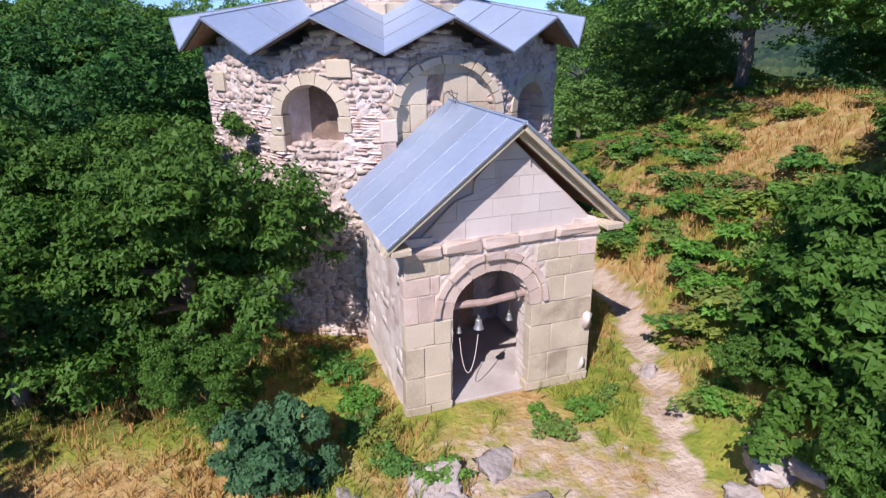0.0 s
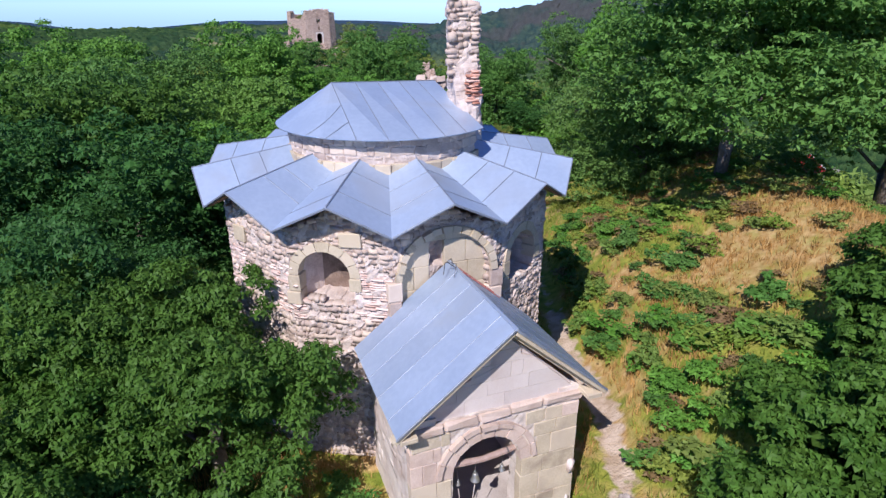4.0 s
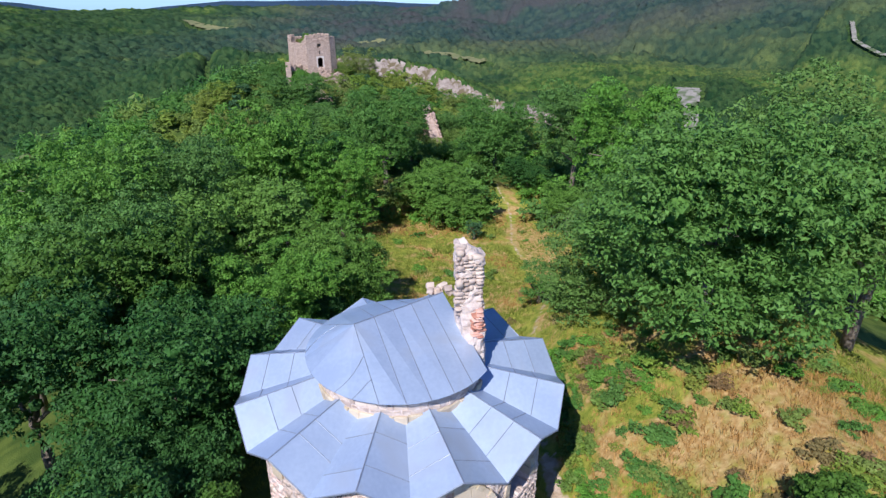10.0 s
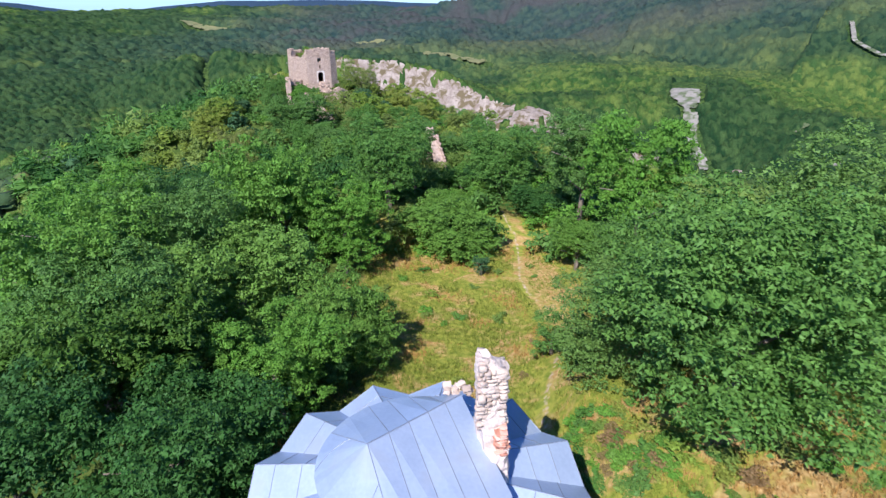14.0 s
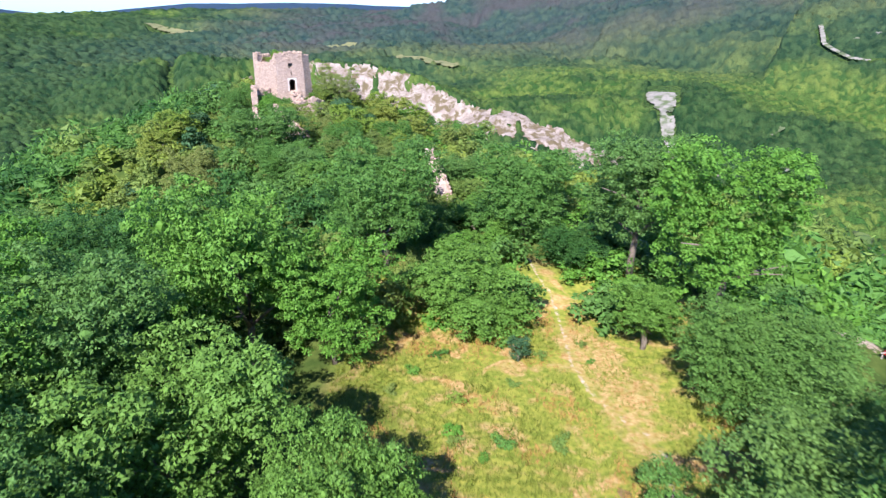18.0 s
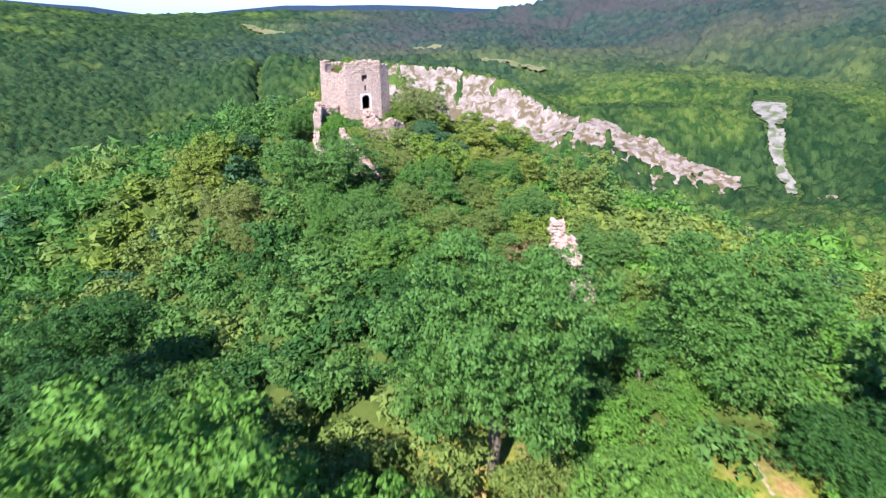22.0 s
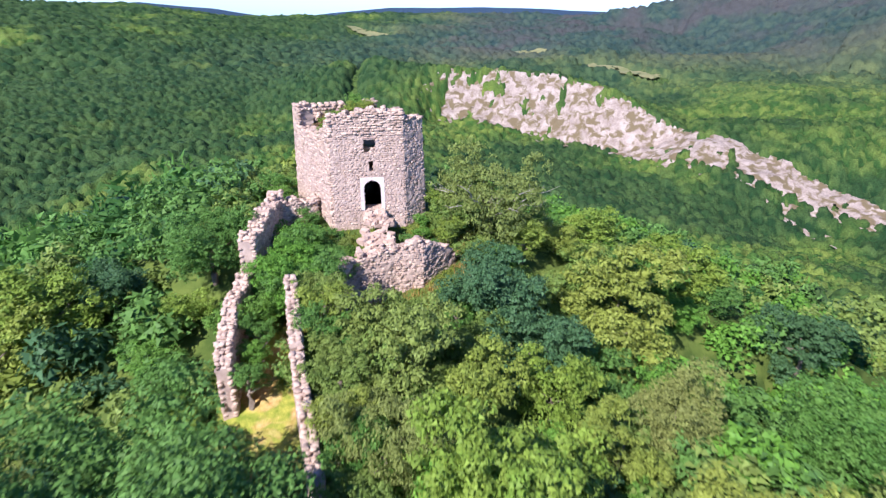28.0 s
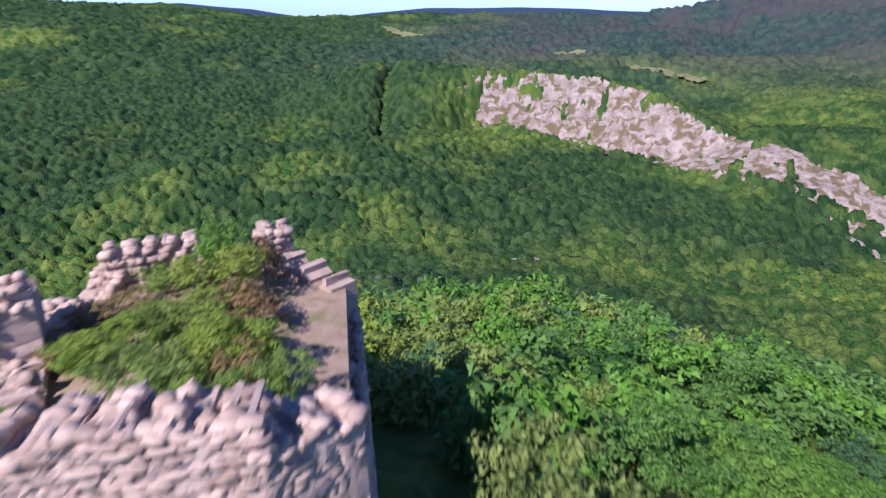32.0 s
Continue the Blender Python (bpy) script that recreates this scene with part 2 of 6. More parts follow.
def part(name, shape, mat, parent, label=""):
    """Links a mesh or bmesh as one object under a thing or a part."""
    me = from_bm(name, shape, mat) if isinstance(shape, bmesh.types.BMesh) else shape
    ob = new(name, me)
    ob.parent = parent
    return tagged(ob, label)


def thing(name, label, category, group="", m=None, kind=""):
    ob = new(name)
    if m is not None:
        ob.matrix_world = m
    return tagged(ob, label, category, group, kind)


def smooth(u):
    u = np.clip(u, 0, 1)
    return u * u * (3 - 2 * u)


def value_noise(x, y, seed=0):
    """Smooth lattice noise in 0..1 for arrays."""
    xi, yi = np.floor(x).astype(np.int64), np.floor(y).astype(np.int64)
    fx, fy = smooth(x - xi), smooth(y - yi)

    def corner(i, j):
        h = (i * 374761393 + j * 668265263 + seed * 2147483647) & 0xFFFFFFFF
        h = ((h ^ (h >> 13)) * 1274126177) & 0xFFFFFFFF
        return ((h ^ (h >> 16)) & 0xFFFF) / 65535.0

    a, b = corner(xi, yi), corner(xi + 1, yi)
    c, d = corner(xi, yi + 1), corner(xi + 1, yi + 1)
    return (a * (1 - fx) + b * fx) * (1 - fy) + (c * (1 - fx) + d * fx) * fy


def fractal(x, y, seed=0, octaves=4):
    out, amp = 0, 0.5
    for k in range(octaves):
        out = out + amp * value_noise(x * 2 ** k, y * 2 ** k, seed + k)
        amp *= 0.5
    return out


def box_bm(w, d, h, bevel=0.0, bm=None, at=(0, 0, 0)):
    """A box that stands on its base, centred in x and y."""
    bm = bm or bmesh.new()
    made = bmesh.ops.create_cube(bm, size=1, matrix=Matrix.Translation((at[0], at[1], at[2] + h / 2)) @ Matrix.Diagonal((w, d, h, 1)))
    if bevel:
        edges = {e for v in made["verts"] for e in v.link_edges}
        bmesh.ops.bevel(bm, geom=list(edges), offset=bevel, segments=1, affect="EDGES")
    return bm


def prism_bm(outline, depth):
    """An outline in x and z, given depth along y."""
    bm = bmesh.new()
    a = [bm.verts.new((x, 0, z)) for x, z in outline]
    b = [bm.verts.new((x, depth, z)) for x, z in outline]
    bm.faces.new(a)
    bm.faces.new(b[::-1])
    for i in range(len(a)):
        j = (i + 1) % len(a)
        bm.faces.new((a[j], a[i], b[i], b[j]))
    return bm


def tube_bm(points, radii, sides=8, bm=None):
    """A tapered tube along points."""
    bm = bm or bmesh.new()
    rings = []
    for i, p in enumerate(points):
        p = Vector(p)
        ahead = Vector(points[min(i + 1, len(points) - 1)]) - Vector(points[max(i - 1, 0)])
        q = ahead.to_track_quat("Z", "Y")
        rings.append([bm.verts.new(p + q @ Vector((radii[i] * math.cos(6.2832 * k / sides), radii[i] * math.sin(6.2832 * k / sides), 0))) for k in range(sides)])
    for r, s in zip(rings, rings[1:]):
        for k in range(sides):
            bm.faces.new((r[k], r[(k + 1) % sides], s[(k + 1) % sides], s[k]))
    bm.faces.new(rings[0][::-1])
    bm.faces.new(rings[-1])
    return bm


def rounded_stone(seed, cuts=1, rough=0.10):
    """Vertices and triangles of a worn block that fills a unit cube about the origin."""
    r = random.Random(seed)
    bm = bmesh.new()
    bmesh.ops.create_cube(bm, size=1)
    bmesh.ops.subdivide_edges(bm, edges=bm.edges[:], cuts=cuts, use_grid_fill=True)
    for v in bm.verts:
        u = v.co.normalized() * 0.62
        v.co = v.co.lerp(u, 0.27) + Vector((r.uniform(-rough, rough), r.uniform(-rough, rough), r.uniform(-rough, rough)))
    bmesh.ops.triangulate(bm, faces=bm.faces[:])
    bm.verts.index_update()
    verts = np.array([v.co[:] for v in bm.verts])
    tris = np.array([[v.index for v in f.verts] for f in bm.faces])
    bm.free()
    return verts, tris


STONES = [rounded_stone(k, 1, 0.075) for k in range(8)]


def joined(shapes, picks, matrices):
    """One set of vertices and triangles from many placed copies of a few shapes."""
    vs, fs, n = [], [], 0
    for k, (verts, tris) in enumerate(shapes):
        ms = matrices[picks == k]
        if not len(ms):
            continue
        v = np.einsum("mij,vj->mvi", ms[:, :3, :3], verts) + ms[:, None, :3, 3]
        f = tris[None] + (np.arange(len(ms)) * len(verts))[:, None, None] + n
        vs.append(v.reshape(-1, 3))
        fs.append(f.reshape(-1, tris.shape[1]))
        n += len(ms) * len(verts)
    return np.concatenate(vs), np.concatenate(fs)


# ---- the lie of the land ----
CHURCH, PORCH_TURN = (-2.1, -0.68), 20.2
CREST = [(6, -400, -30, 8), (3, -60, -2, 12), (0, -10, 0, 11), (0, 8, -0.6, 12), (5, 30, -2.7, 16), (6, 47, -3.4, 14), (0, 66, -0.3, 7), (-12, 90, -0.2, 4), (-22, 104, -1.0, 3), (-25.5, 110, 0.4, 3), (-28.5, 118.5, 4.2, 4.4), (-31, 127, 3.0, 5), (-27, 150, -7, 6), (-40, 200, -32, 5), (-70, 265, -75, 5)]
CLIFF = [(-330, 905, -70), (-203, 868, -75), (-55, 859, -79), (22, 826, -97), (113, 768, -132), (216, 684, -155), (330, 590, -190)]
RIGHT_HILL = [(-250, 2300, -125), (50, 2100, -40), (270, 2080, -8), (690, 1900, 110), (1150, 1650, 220), (1700, 1000, 260)]
LEFT_HILL = [(-2400, 700, 12), (-1590, 1330, -10), (-1420, 1780, -26), (-1060, 2260, -84), (-700, 2500, -140)]
FAR_HILLS = [(-3900, 1500, 0), (-3100, 2500, -45), (-2590, 3310, -36), (-2250, 3540, -75), (-1900, 3740, -138), (-1620, 3900, -110), (-1300, 4000, -80), (-730, 4130, -72), (0, 4200, -98), (1200, 4000, -90), (3000, 3000, 20)]
RAVINE = [(-430, 1250, 8), (-314, 839, 14), (-255, 670, 9)]


def along(points, x, y):
    """Distance to a line of points and its other columns, blended along it, for arrays."""
    best = np.full(np.shape(x), 1e9)
    cols = [np.zeros(np.shape(x)) for _ in points[0][2:]]
    for a, b in zip(points, points[1:]):
        dx, dy = b[0] - a[0], b[1] - a[1]
        u = np.clip(((x - a[0]) * dx + (y - a[1]) * dy) / (dx * dx + dy * dy), 0, 1)
        d = np.hypot(x - a[0] - u * dx, y - a[1] - u * dy)
        near = d < best
        best = np.where(near, d, best)
        cols = [np.where(near, p + u * (q - p), c) for p, q, c in zip(a[2:], b[2:], cols)]
    return (best, *cols)


def ridge(points, x, y, slope):
    d, z = along(points, x, y)
    return z - slope * d


def ground(x, y):
    """Height of the bare ground, for arrays or numbers."""
    x, y = np.asarray(x, float), np.asarray(y, float)
    d, z, flat = along(CREST, x, y)
    out = np.maximum(d - flat, 0)
    pit = np.exp(-((x + 22.8) / 3.2) ** 2 - ((y - 110.8) / 2.6) ** 2)
    rough = fractal(x / 40, y / 40, 3) - 0.47
    east = smooth((x - np.interp(y, [p[1] for p in CREST], [p[0] for p in CREST]) + 4) / 8) * smooth((y - 50) / 20)
    steep = 0.40 - 0.04 * east
    near = z - steep * (np.sqrt(out * out + 9) - 3) + rough * np.minimum(out * 0.28, 26)
    bank = 3.2 * smooth((x - 4.9) / 3.6) + 3.6 * smooth((x - 8) / 8)
    bank = bank * smooth((30 - y) / 20) * smooth((y + 40) / 24) * smooth((44 - x) / 14)
    terrace = 4.4 * np.exp(-(((x - 33.5) / 9) ** 2) - ((y - 40) / 9) ** 2)
    near = near + bank + terrace - 4.2 * pit
    far = np.hypot(x + 15, y - 100)
    valley = -132 + 48 * smooth((far - 330) / 2000) - 130 * smooth((far - 2400) / 1500) + (fractal(x / 260, y / 260, 11) - 0.47) * 70 * smooth((far - 150) / 500) + (fractal(x / 95, y / 95, 13) - 0.47) * 16 * smooth((far - 200) / 300)
    valley = valley - 48 * np.exp(-((x - 210) / 170) ** 2 - ((y - 600) / 110) ** 2)
    rolling = (fractal(x / 420, y / 420, 23) - 0.47)
    hills = np.maximum.reduce([
        ridge(LEFT_HILL, x, y, 0.085) + rolling * 48, ridge(RIGHT_HILL, x, y, 0.32) + rolling * 95, ridge(FAR_HILLS, x, y, 0.20) + rolling * 14])
    spur_d, spur_z = along(CLIFF, x, y)
    front = y < np.interp(x, [p[0] for p in CLIFF], [p[1] for p in CLIFF])
    bluff = smooth((x + 235) / 60)
    spur = spur_z - np.where(front, np.minimum(spur_d * 1.15, 58 + spur_d * 0.14) * bluff + spur_d * 0.32 * (1 - bluff), spur_d * 0.26) + (fractal(x / 60, y / 60, 31) - 0.47) * 10
    land = np.maximum(np.maximum(valley, hills), spur)
    gully_d, gully = along(RAVINE, x, y)
    land = land - gully * np.exp(-(gully_d / 13) ** 2)
    k = 5.0
    return k * np.logaddexp(near / k, land / k) - 0.0


def ground_at(x, y):
    return float(ground(np.array([x]), np.array([y]))[0])


TRAIL = [(4.2, -22), (4.4, -12), (4.9, -9), (5.2, -6.4), (5.45, -4), (5.0, 0), (5.1, 7), (5.5, 13.5), (6.4, 17), (8.6, 23), (10.4, 28), (9.9, 30.4), (8.7, 32.3), (7.7, 35.2), (7.4, 39), (7.9, 42.4), (8.3, 47), (8.3, 50.2), (7.7, 53), (7.4, 56)]


def trail_distance(x, y):
    return along([(px, py, 0) for px, py in TRAIL], x, y)[0]


# ---- ground ----
def ground_material():
    m = bpy.data.materials.new("ground_cover")
    m.use_nodes = True
    n, link = m.node_tree.nodes, m.node_tree.links.new
    shader = n["Principled BSDF"]
    shader.inputs["Roughness"].default_value = 0.95
    shader.inputs["Specular IOR Level"].default_value = 0.1
    where = n.new("ShaderNodeNewGeometry")

    def tex(scale, detail=6, distort=0.0):
        t = n.new("ShaderNodeTexNoise")
        t.inputs["Scale"].default_value, t.inputs["Detail"].default_value, t.inputs["Distortion"].default_value = scale, detail, distort
        link(where.outputs["Position"], t.inputs["Vector"])
        return t.outputs["Fac"]

    def cut(value, low, high):
        r = n.new("ShaderNodeMapRange")
        r.inputs["From Min"].default_value, r.inputs["From Max"].default_value = low, high
        link(value, r.inputs["Value"])
        return r.outputs[0]

    def mix(fac, a, b):
        k = n.new("ShaderNodeMix")
        k.data_type = "RGBA"
        link(fac, k.inputs[0])
        for slot, v in ((6, a), (7, b)):
            if isinstance(v, tuple):
                k.inputs[slot].default_value = (*v, 1)
            else:
                link(v, k.inputs[slot])
        return k.outputs[2]

    def kind(name):
        a = n.new("ShaderNodeAttribute")
        a.attribute_name = name
        return a.outputs["Fac"]

    green = mix(cut(tex(2.2), 0.35, 0.65), (0.155, 0.205, 0.028), (0.33, 0.325, 0.06))
    dry = mix(cut(tex(3.0), 0.35, 0.65), (0.36, 0.21, 0.075), (0.54, 0.38, 0.17))
    straw = mix(cut(tex(0.45, 8, 0.8), 0.50, 0.64), green, dry)
    rough = n.new("ShaderNodeMath")
    rough.operation = "MULTIPLY_ADD"
    link(tex(1.4, 8), rough.inputs[0])
    rough.inputs[1].default_value = 0.9
    link(kind("dry"), rough.inputs[2])
    cover = mix(cut(rough.outputs[0], 0.75, 1.05), straw, dry)
    woods = mix(cut(tex(0.5), 0.4, 0.6), (0.050, 0.085, 0.018), (0.100, 0.140, 0.030))
    cover = mix(kind("woods"), cover, woods)
    cells = n.new("ShaderNodeTexVoronoi")
    cells.inputs["Scale"].default_value = 0.16
    link(where.outputs["Position"], cells.inputs["Vector"])
    canopy = mix(cut(tex(0.009, 9), 0.42, 0.58), (0.030, 0.068, 0.020), (0.070, 0.118, 0.028))
    crowns = mix(cut(cells.outputs["Color"], 0.2, 0.8), (0.022, 0.056, 0.018), (0.070, 0.118, 0.030))
    half = n.new("ShaderNodeMix")
    half.data_type = "RGBA"
    half.inputs[0].default_value = 0.5
    link(canopy, half.inputs[6])
    link(crowns, half.inputs[7])
    # haze put into the colour: distant woods turn blue-grey
    hazed = mix(cut(tex(0.004, 8), 0.4, 0.6), (0.026, 0.050, 0.046), (0.052, 0.066, 0.060))
    wooded = mix(kind("far_haze"), half.outputs[2], mix(cut(cells.outputs["Color"], 0.1, 0.9), hazed, (0.046, 0.080, 0.062)))
    # the farthest ridges get the blue of haze as base colour
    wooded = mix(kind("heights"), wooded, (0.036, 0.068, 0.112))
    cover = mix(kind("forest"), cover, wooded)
    earth = mix(cut(tex(1.8), 0.4, 0.6), (0.43, 0.32, 0.225), (0.58, 0.46, 0.36))
    edge = n.new("ShaderNodeMath")
    edge.operation = "MULTIPLY_ADD"
    link(tex(2.6, 8), edge.inputs[0])
    edge.inputs[1].default_value = 0.8
    link(kind("earth"), edge.inputs[2])
    cover = mix(cut(edge.outputs[0], 0.82, 1.0), cover, earth)
    link(cover, shader.inputs["Base Color"])
    rise = n.new("ShaderNodeBump")
    rise.inputs["Strength"].default_value, rise.inputs["Distance"].default_value = 0.8, 0.08
    link(tex(9, 8), rise.inputs["Height"])
    tall = n.new("ShaderNodeMath")
    tall.operation = "MULTIPLY"
    link(cells.outputs["Distance"], tall.inputs[0])
    link(kind("forest"), tall.inputs[1])
    treetops = n.new("ShaderNodeBump")
    treetops.invert = True
    treetops.inputs["Strength"].default_value, treetops.inputs["Distance"].default_value = 1.0, 5.0
    link(tall.outputs[0], treetops.inputs["Height"])
    link(treetops.outputs[0], rise.inputs["Normal"])
    link(rise.outputs[0], shader.inputs["Normal"])
    return m


def build_ground():
    radii = [0.0]
    while radii[-1] < 5200:
        r = radii[-1]
        radii.append(r + (0.45 if r < 26 else 1.4 if r < 150 else r * 0.009 if 560 < r < 960 else r * 0.022))
    radii = np.array(radii[1:])
    fwd = np.radians(np.arange(30, 152, 0.4))
    rest = np.radians(np.arange(152, 390, 2.5))
    ang = np.concatenate([fwd, rest])
    R, A = np.meshgrid(radii, ang, indexing="ij")
    x, y = 3 + R * np.cos(A), 2 + R * np.sin(A)
    z = ground(x, y) + (fractal(x / 2.2, y / 2.2, 41) - 0.47) * 0.30 * smooth((R - 1) / 6) * (np.hypot(x - 1, y + 9) > 4)
    nr, na = R.shape
    verts = np.concatenate([np.array([[3, 2, ground_at(3, 2)]]), np.stack([x, y, z], -1).reshape(-1, 3)])
    i, j = np.meshgrid(np.arange(nr - 1), np.arange(na), indexing="ij")
    k = (j + 1) % na
    faces = np.stack([1 + i * na + j, 1 + (i + 1) * na + j, 1 + (i + 1) * na + k, 1 + i * na + k], -1).reshape(-1, 4)
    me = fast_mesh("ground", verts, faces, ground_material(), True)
    px, py = verts[:, 0], verts[:, 1]
    trail = trail_distance(px, py)
    yard = np.hypot((px - 1.6) / 3.4, (py + 13) / 3.6)
    earth = np.maximum(smooth((np.where(py > 4, 0.52, 0.70) - trail) / 0.45) * np.where(py > 28, 0.52, np.where(py > 4, 0.47, 0.72)), smooth((1.15 - yard) / 0.5) * 0.52)
    earth = np.maximum(earth, 0.75 * smooth((3.5 - np.hypot(px - 32, (py - 42) * 0.6)) / 3))
    woods = smooth((along(CREST, px, py)[0] - 12) / 6)
    woods = np.where((px > 4) & (py < 34) & (py > -30), smooth((px - 30) / 8), woods)
    woods = np.maximum(woods, smooth((py - 52) / 6))
    woods = np.maximum(woods, smooth((4.5 - np.hypot(px + 8, py + 7)) / 2))
    woods = np.maximum(woods, smooth((-4 - px) / 5) * smooth((40 - py) / 8) * smooth((py + 12) / 6))
    dry = 0.55 * smooth((7 - np.hypot((px - 14.5) / 1.3, py + 0.5)) / 5) + 0.50 * smooth((3.4 - np.hypot(px - 9.6, (py - 37) * 0.24)) / 2)
    dry = np.maximum(dry, 0.42 * smooth((1.3 - yard) / 0.5))
    dry = np.maximum(dry, 0.62 * smooth((4.2 - np.hypot((px + 6.5) * 0.7, py + 14.6)) / 1.5))
    dry = np.maximum(dry, 0.40 * smooth((1.7 - np.hypot(px + 26.9 - (103 - py) * 0.3, (py - 103) * 0.35)) / 1.2))
    woods = woods * (1 - smooth((3.2 - np.hypot(px + 26.9 - (103 - py) * 0.3, (py - 103) * 0.35)) / 1.5))
    # the last two weights paint haze into the woods by distance
    for name, values in (("earth", earth), ("woods", woods), ("dry", dry), ("forest", smooth((np.hypot(px + 10, py - 40) - 150) / 250)), ("far_haze", smooth((np.hypot(px + 10, py - 40) - 1000) / 700) * smooth((px + 700) / 500)), ("heights", smooth((np.hypot(px, py) - 2700) / 900))):
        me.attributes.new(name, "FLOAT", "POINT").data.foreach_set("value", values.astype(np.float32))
    tagged(new("ground", me), "hilltop ground of grass, dry straw and bare earth", "ground", kind="structure")


build_ground()


# ---- greenery ----
def lobes(r, count, spread, squash=0.8):
    """Boughs of a crown about one metre in radius, and the leaf clumps that sit on them."""
    boughs, clumps = [(0, 0, 0, 0.56)], []
    for k in range(max(5, count // 3)):
        a, s = 2.39996 * k + r.uniform(-0.4, 0.4), r.uniform(0.5, 1.0) * spread
        boughs.append((s * math.cos(a), s * math.sin(a), r.uniform(-0.5, 0.62) * squash, r.uniform(0.26, 0.44)))
    small = math.sqrt(62 / count)
    for x, y, z, q in boughs:
        for k in range(max(6, round(q * q * count * 5.6))):
            w = Vector((r.gauss(0, 1), r.gauss(0, 1), r.gauss(0.35, 0.9))).normalized() * q * r.uniform(0.66, 1.12)
            clumps.append((x + w.x, y + w.y, z + w.z * squash, r.uniform(0.052, 0.098) * small))
    return np.array(boughs), np.array(clumps)


def crown_mesh(name, seed, leaves, size, mat, count=16, spread=0.72, squash=0.8, droop=0.0, core=True):
    """Many small leaves on uneven clumps, with gaps between them; about one metre in radius."""
    r, g = random.Random(seed), np.random.default_rng(seed)
    boughs, balls = lobes(r, count, spread, squash)
    weight = balls[:, 3] ** 2
    pick = g.choice(len(balls), leaves, p=weight / weight.sum())
    way = g.normal(size=(leaves, 3))
    way[:, 2] = np.abs(way[:, 2]) * 0.9 - 0.15
    way /= np.linalg.norm(way, axis=1)[:, None]
    deep = 1 - 0.45 * g.random(leaves) ** 2
    wob = 1 + 0.16 * g.normal(size=leaves)
    at = balls[pick, :3] + way * (balls[pick, 3] * deep * wob)[:, None] * [1.1, 1.1, 0.8]
    face = way + g.normal(scale=0.5, size=(leaves, 3)) + [0, 0, 0.6]
    face /= np.linalg.norm(face, axis=1)[:, None]
    side = np.cross(face, g.normal(size=(leaves, 3)))
    side /= np.linalg.norm(side, axis=1)[:, None]
    along_leaf = np.cross(face, side)
    along_leaf[:, 2] -= droop
    s = size * g.uniform(0.6, 1.35, leaves)[:, None]
    verts = np.stack([at - along_leaf * s * 0.7 + side * s * 0.62, at - along_leaf * s * 0.5 - side * s * 0.62, at + along_leaf * s * 1.15 + face * s * 0.1], 1).reshape(-1, 3)
    faces = np.arange(leaves * 3).reshape(-1, 3)
    if core:
        ico = bmesh.new()
        bmesh.ops.create_icosphere(ico, subdivisions=1, radius=1)
        iv = np.array([v.co[:] for v in ico.verts])
        ico.verts.index_update()
        it = np.array([[v.index for v in f.verts] for f in ico.faces])
        ico.free()
        cv = (boughs[:, None, :3] + iv[None] * boughs[:, None, 3:] * 0.18 * np.array([1, 1, squash])).reshape(-1, 3)
        ct = (it[None] + (np.arange(len(boughs)) * len(iv))[:, None, None] + len(verts)).reshape(-1, 3)
        verts = np.concatenate([verts, cv])
        tris = np.concatenate([faces, ct])
        return fast_mesh(name, verts, tris, mat)
    return fast_mesh(name, verts, faces, mat)


def trunk_mesh(seed, height, girth, limbs=5, lean=0.06):
    """A tapered trunk with bent limbs that reach into the crown; the crown's centre is at the top."""
    r = random.Random(seed)
    bends = [(r.uniform(-lean, lean) * height * k / 4, r.uniform(-lean, lean) * height * k / 4, height * k / 4) for k in range(5)]
    bends[0] = (0, 0, -0.6)
    bm = tube_bm(bends, [girth * 1.25, girth, girth * 0.85, girth * 0.7, girth * 0.45], 8)
    for k in range(limbs):
        start = Vector(bends[2 + k % 2])
        a, up = 6.2832 * k / limbs + r.uniform(-0.4, 0.4), r.uniform(0.25, 0.7)
        reach = height * r.uniform(0.35, 0.55)
        mid = start + Vector((math.cos(a) * reach * 0.5, math.sin(a) * reach * 0.5, reach * up * 0.7))
        end = start + Vector((math.cos(a) * reach, math.sin(a) * reach, reach * up * 1.1))
        tube_bm([start, mid, end], [girth * 0.45, girth * 0.3, girth * 0.1], 6, bm)
    return from_bm("trunk", bm, BARK, True)


TRUNKS = {}


def tree(name, label, category, x, y, top, radius, crown, tall=None, girth=None, group="", turn=0.0, lift=0.0):
    """A tree whose crown is the given mesh; top: height of its highest leaves, above sea level of the place."""
    tall = tall or radius
    base = ground_at(x, y) - 0.1
    middle = top - tall
    high = max(middle - base, 0.5)
    key = round(high * 2) / 2
    if key not in TRUNKS:
        TRUNKS[key] = trunk_mesh(int(key * 10), max(key, 0.6), max(0.06, min(0.32, 0.045 * (key + 2))))
    t = thing(name, label, category, group, pose(x, y, base))
    part("trunk", TRUNKS[key], BARK, t)
    c = part("crown", crown, None, t)
    c.matrix_basis = pose(0, 0, high, 0, 0, turn) @ Matrix.Diagonal((radius, radius * 0.96, tall, 1))
    return t


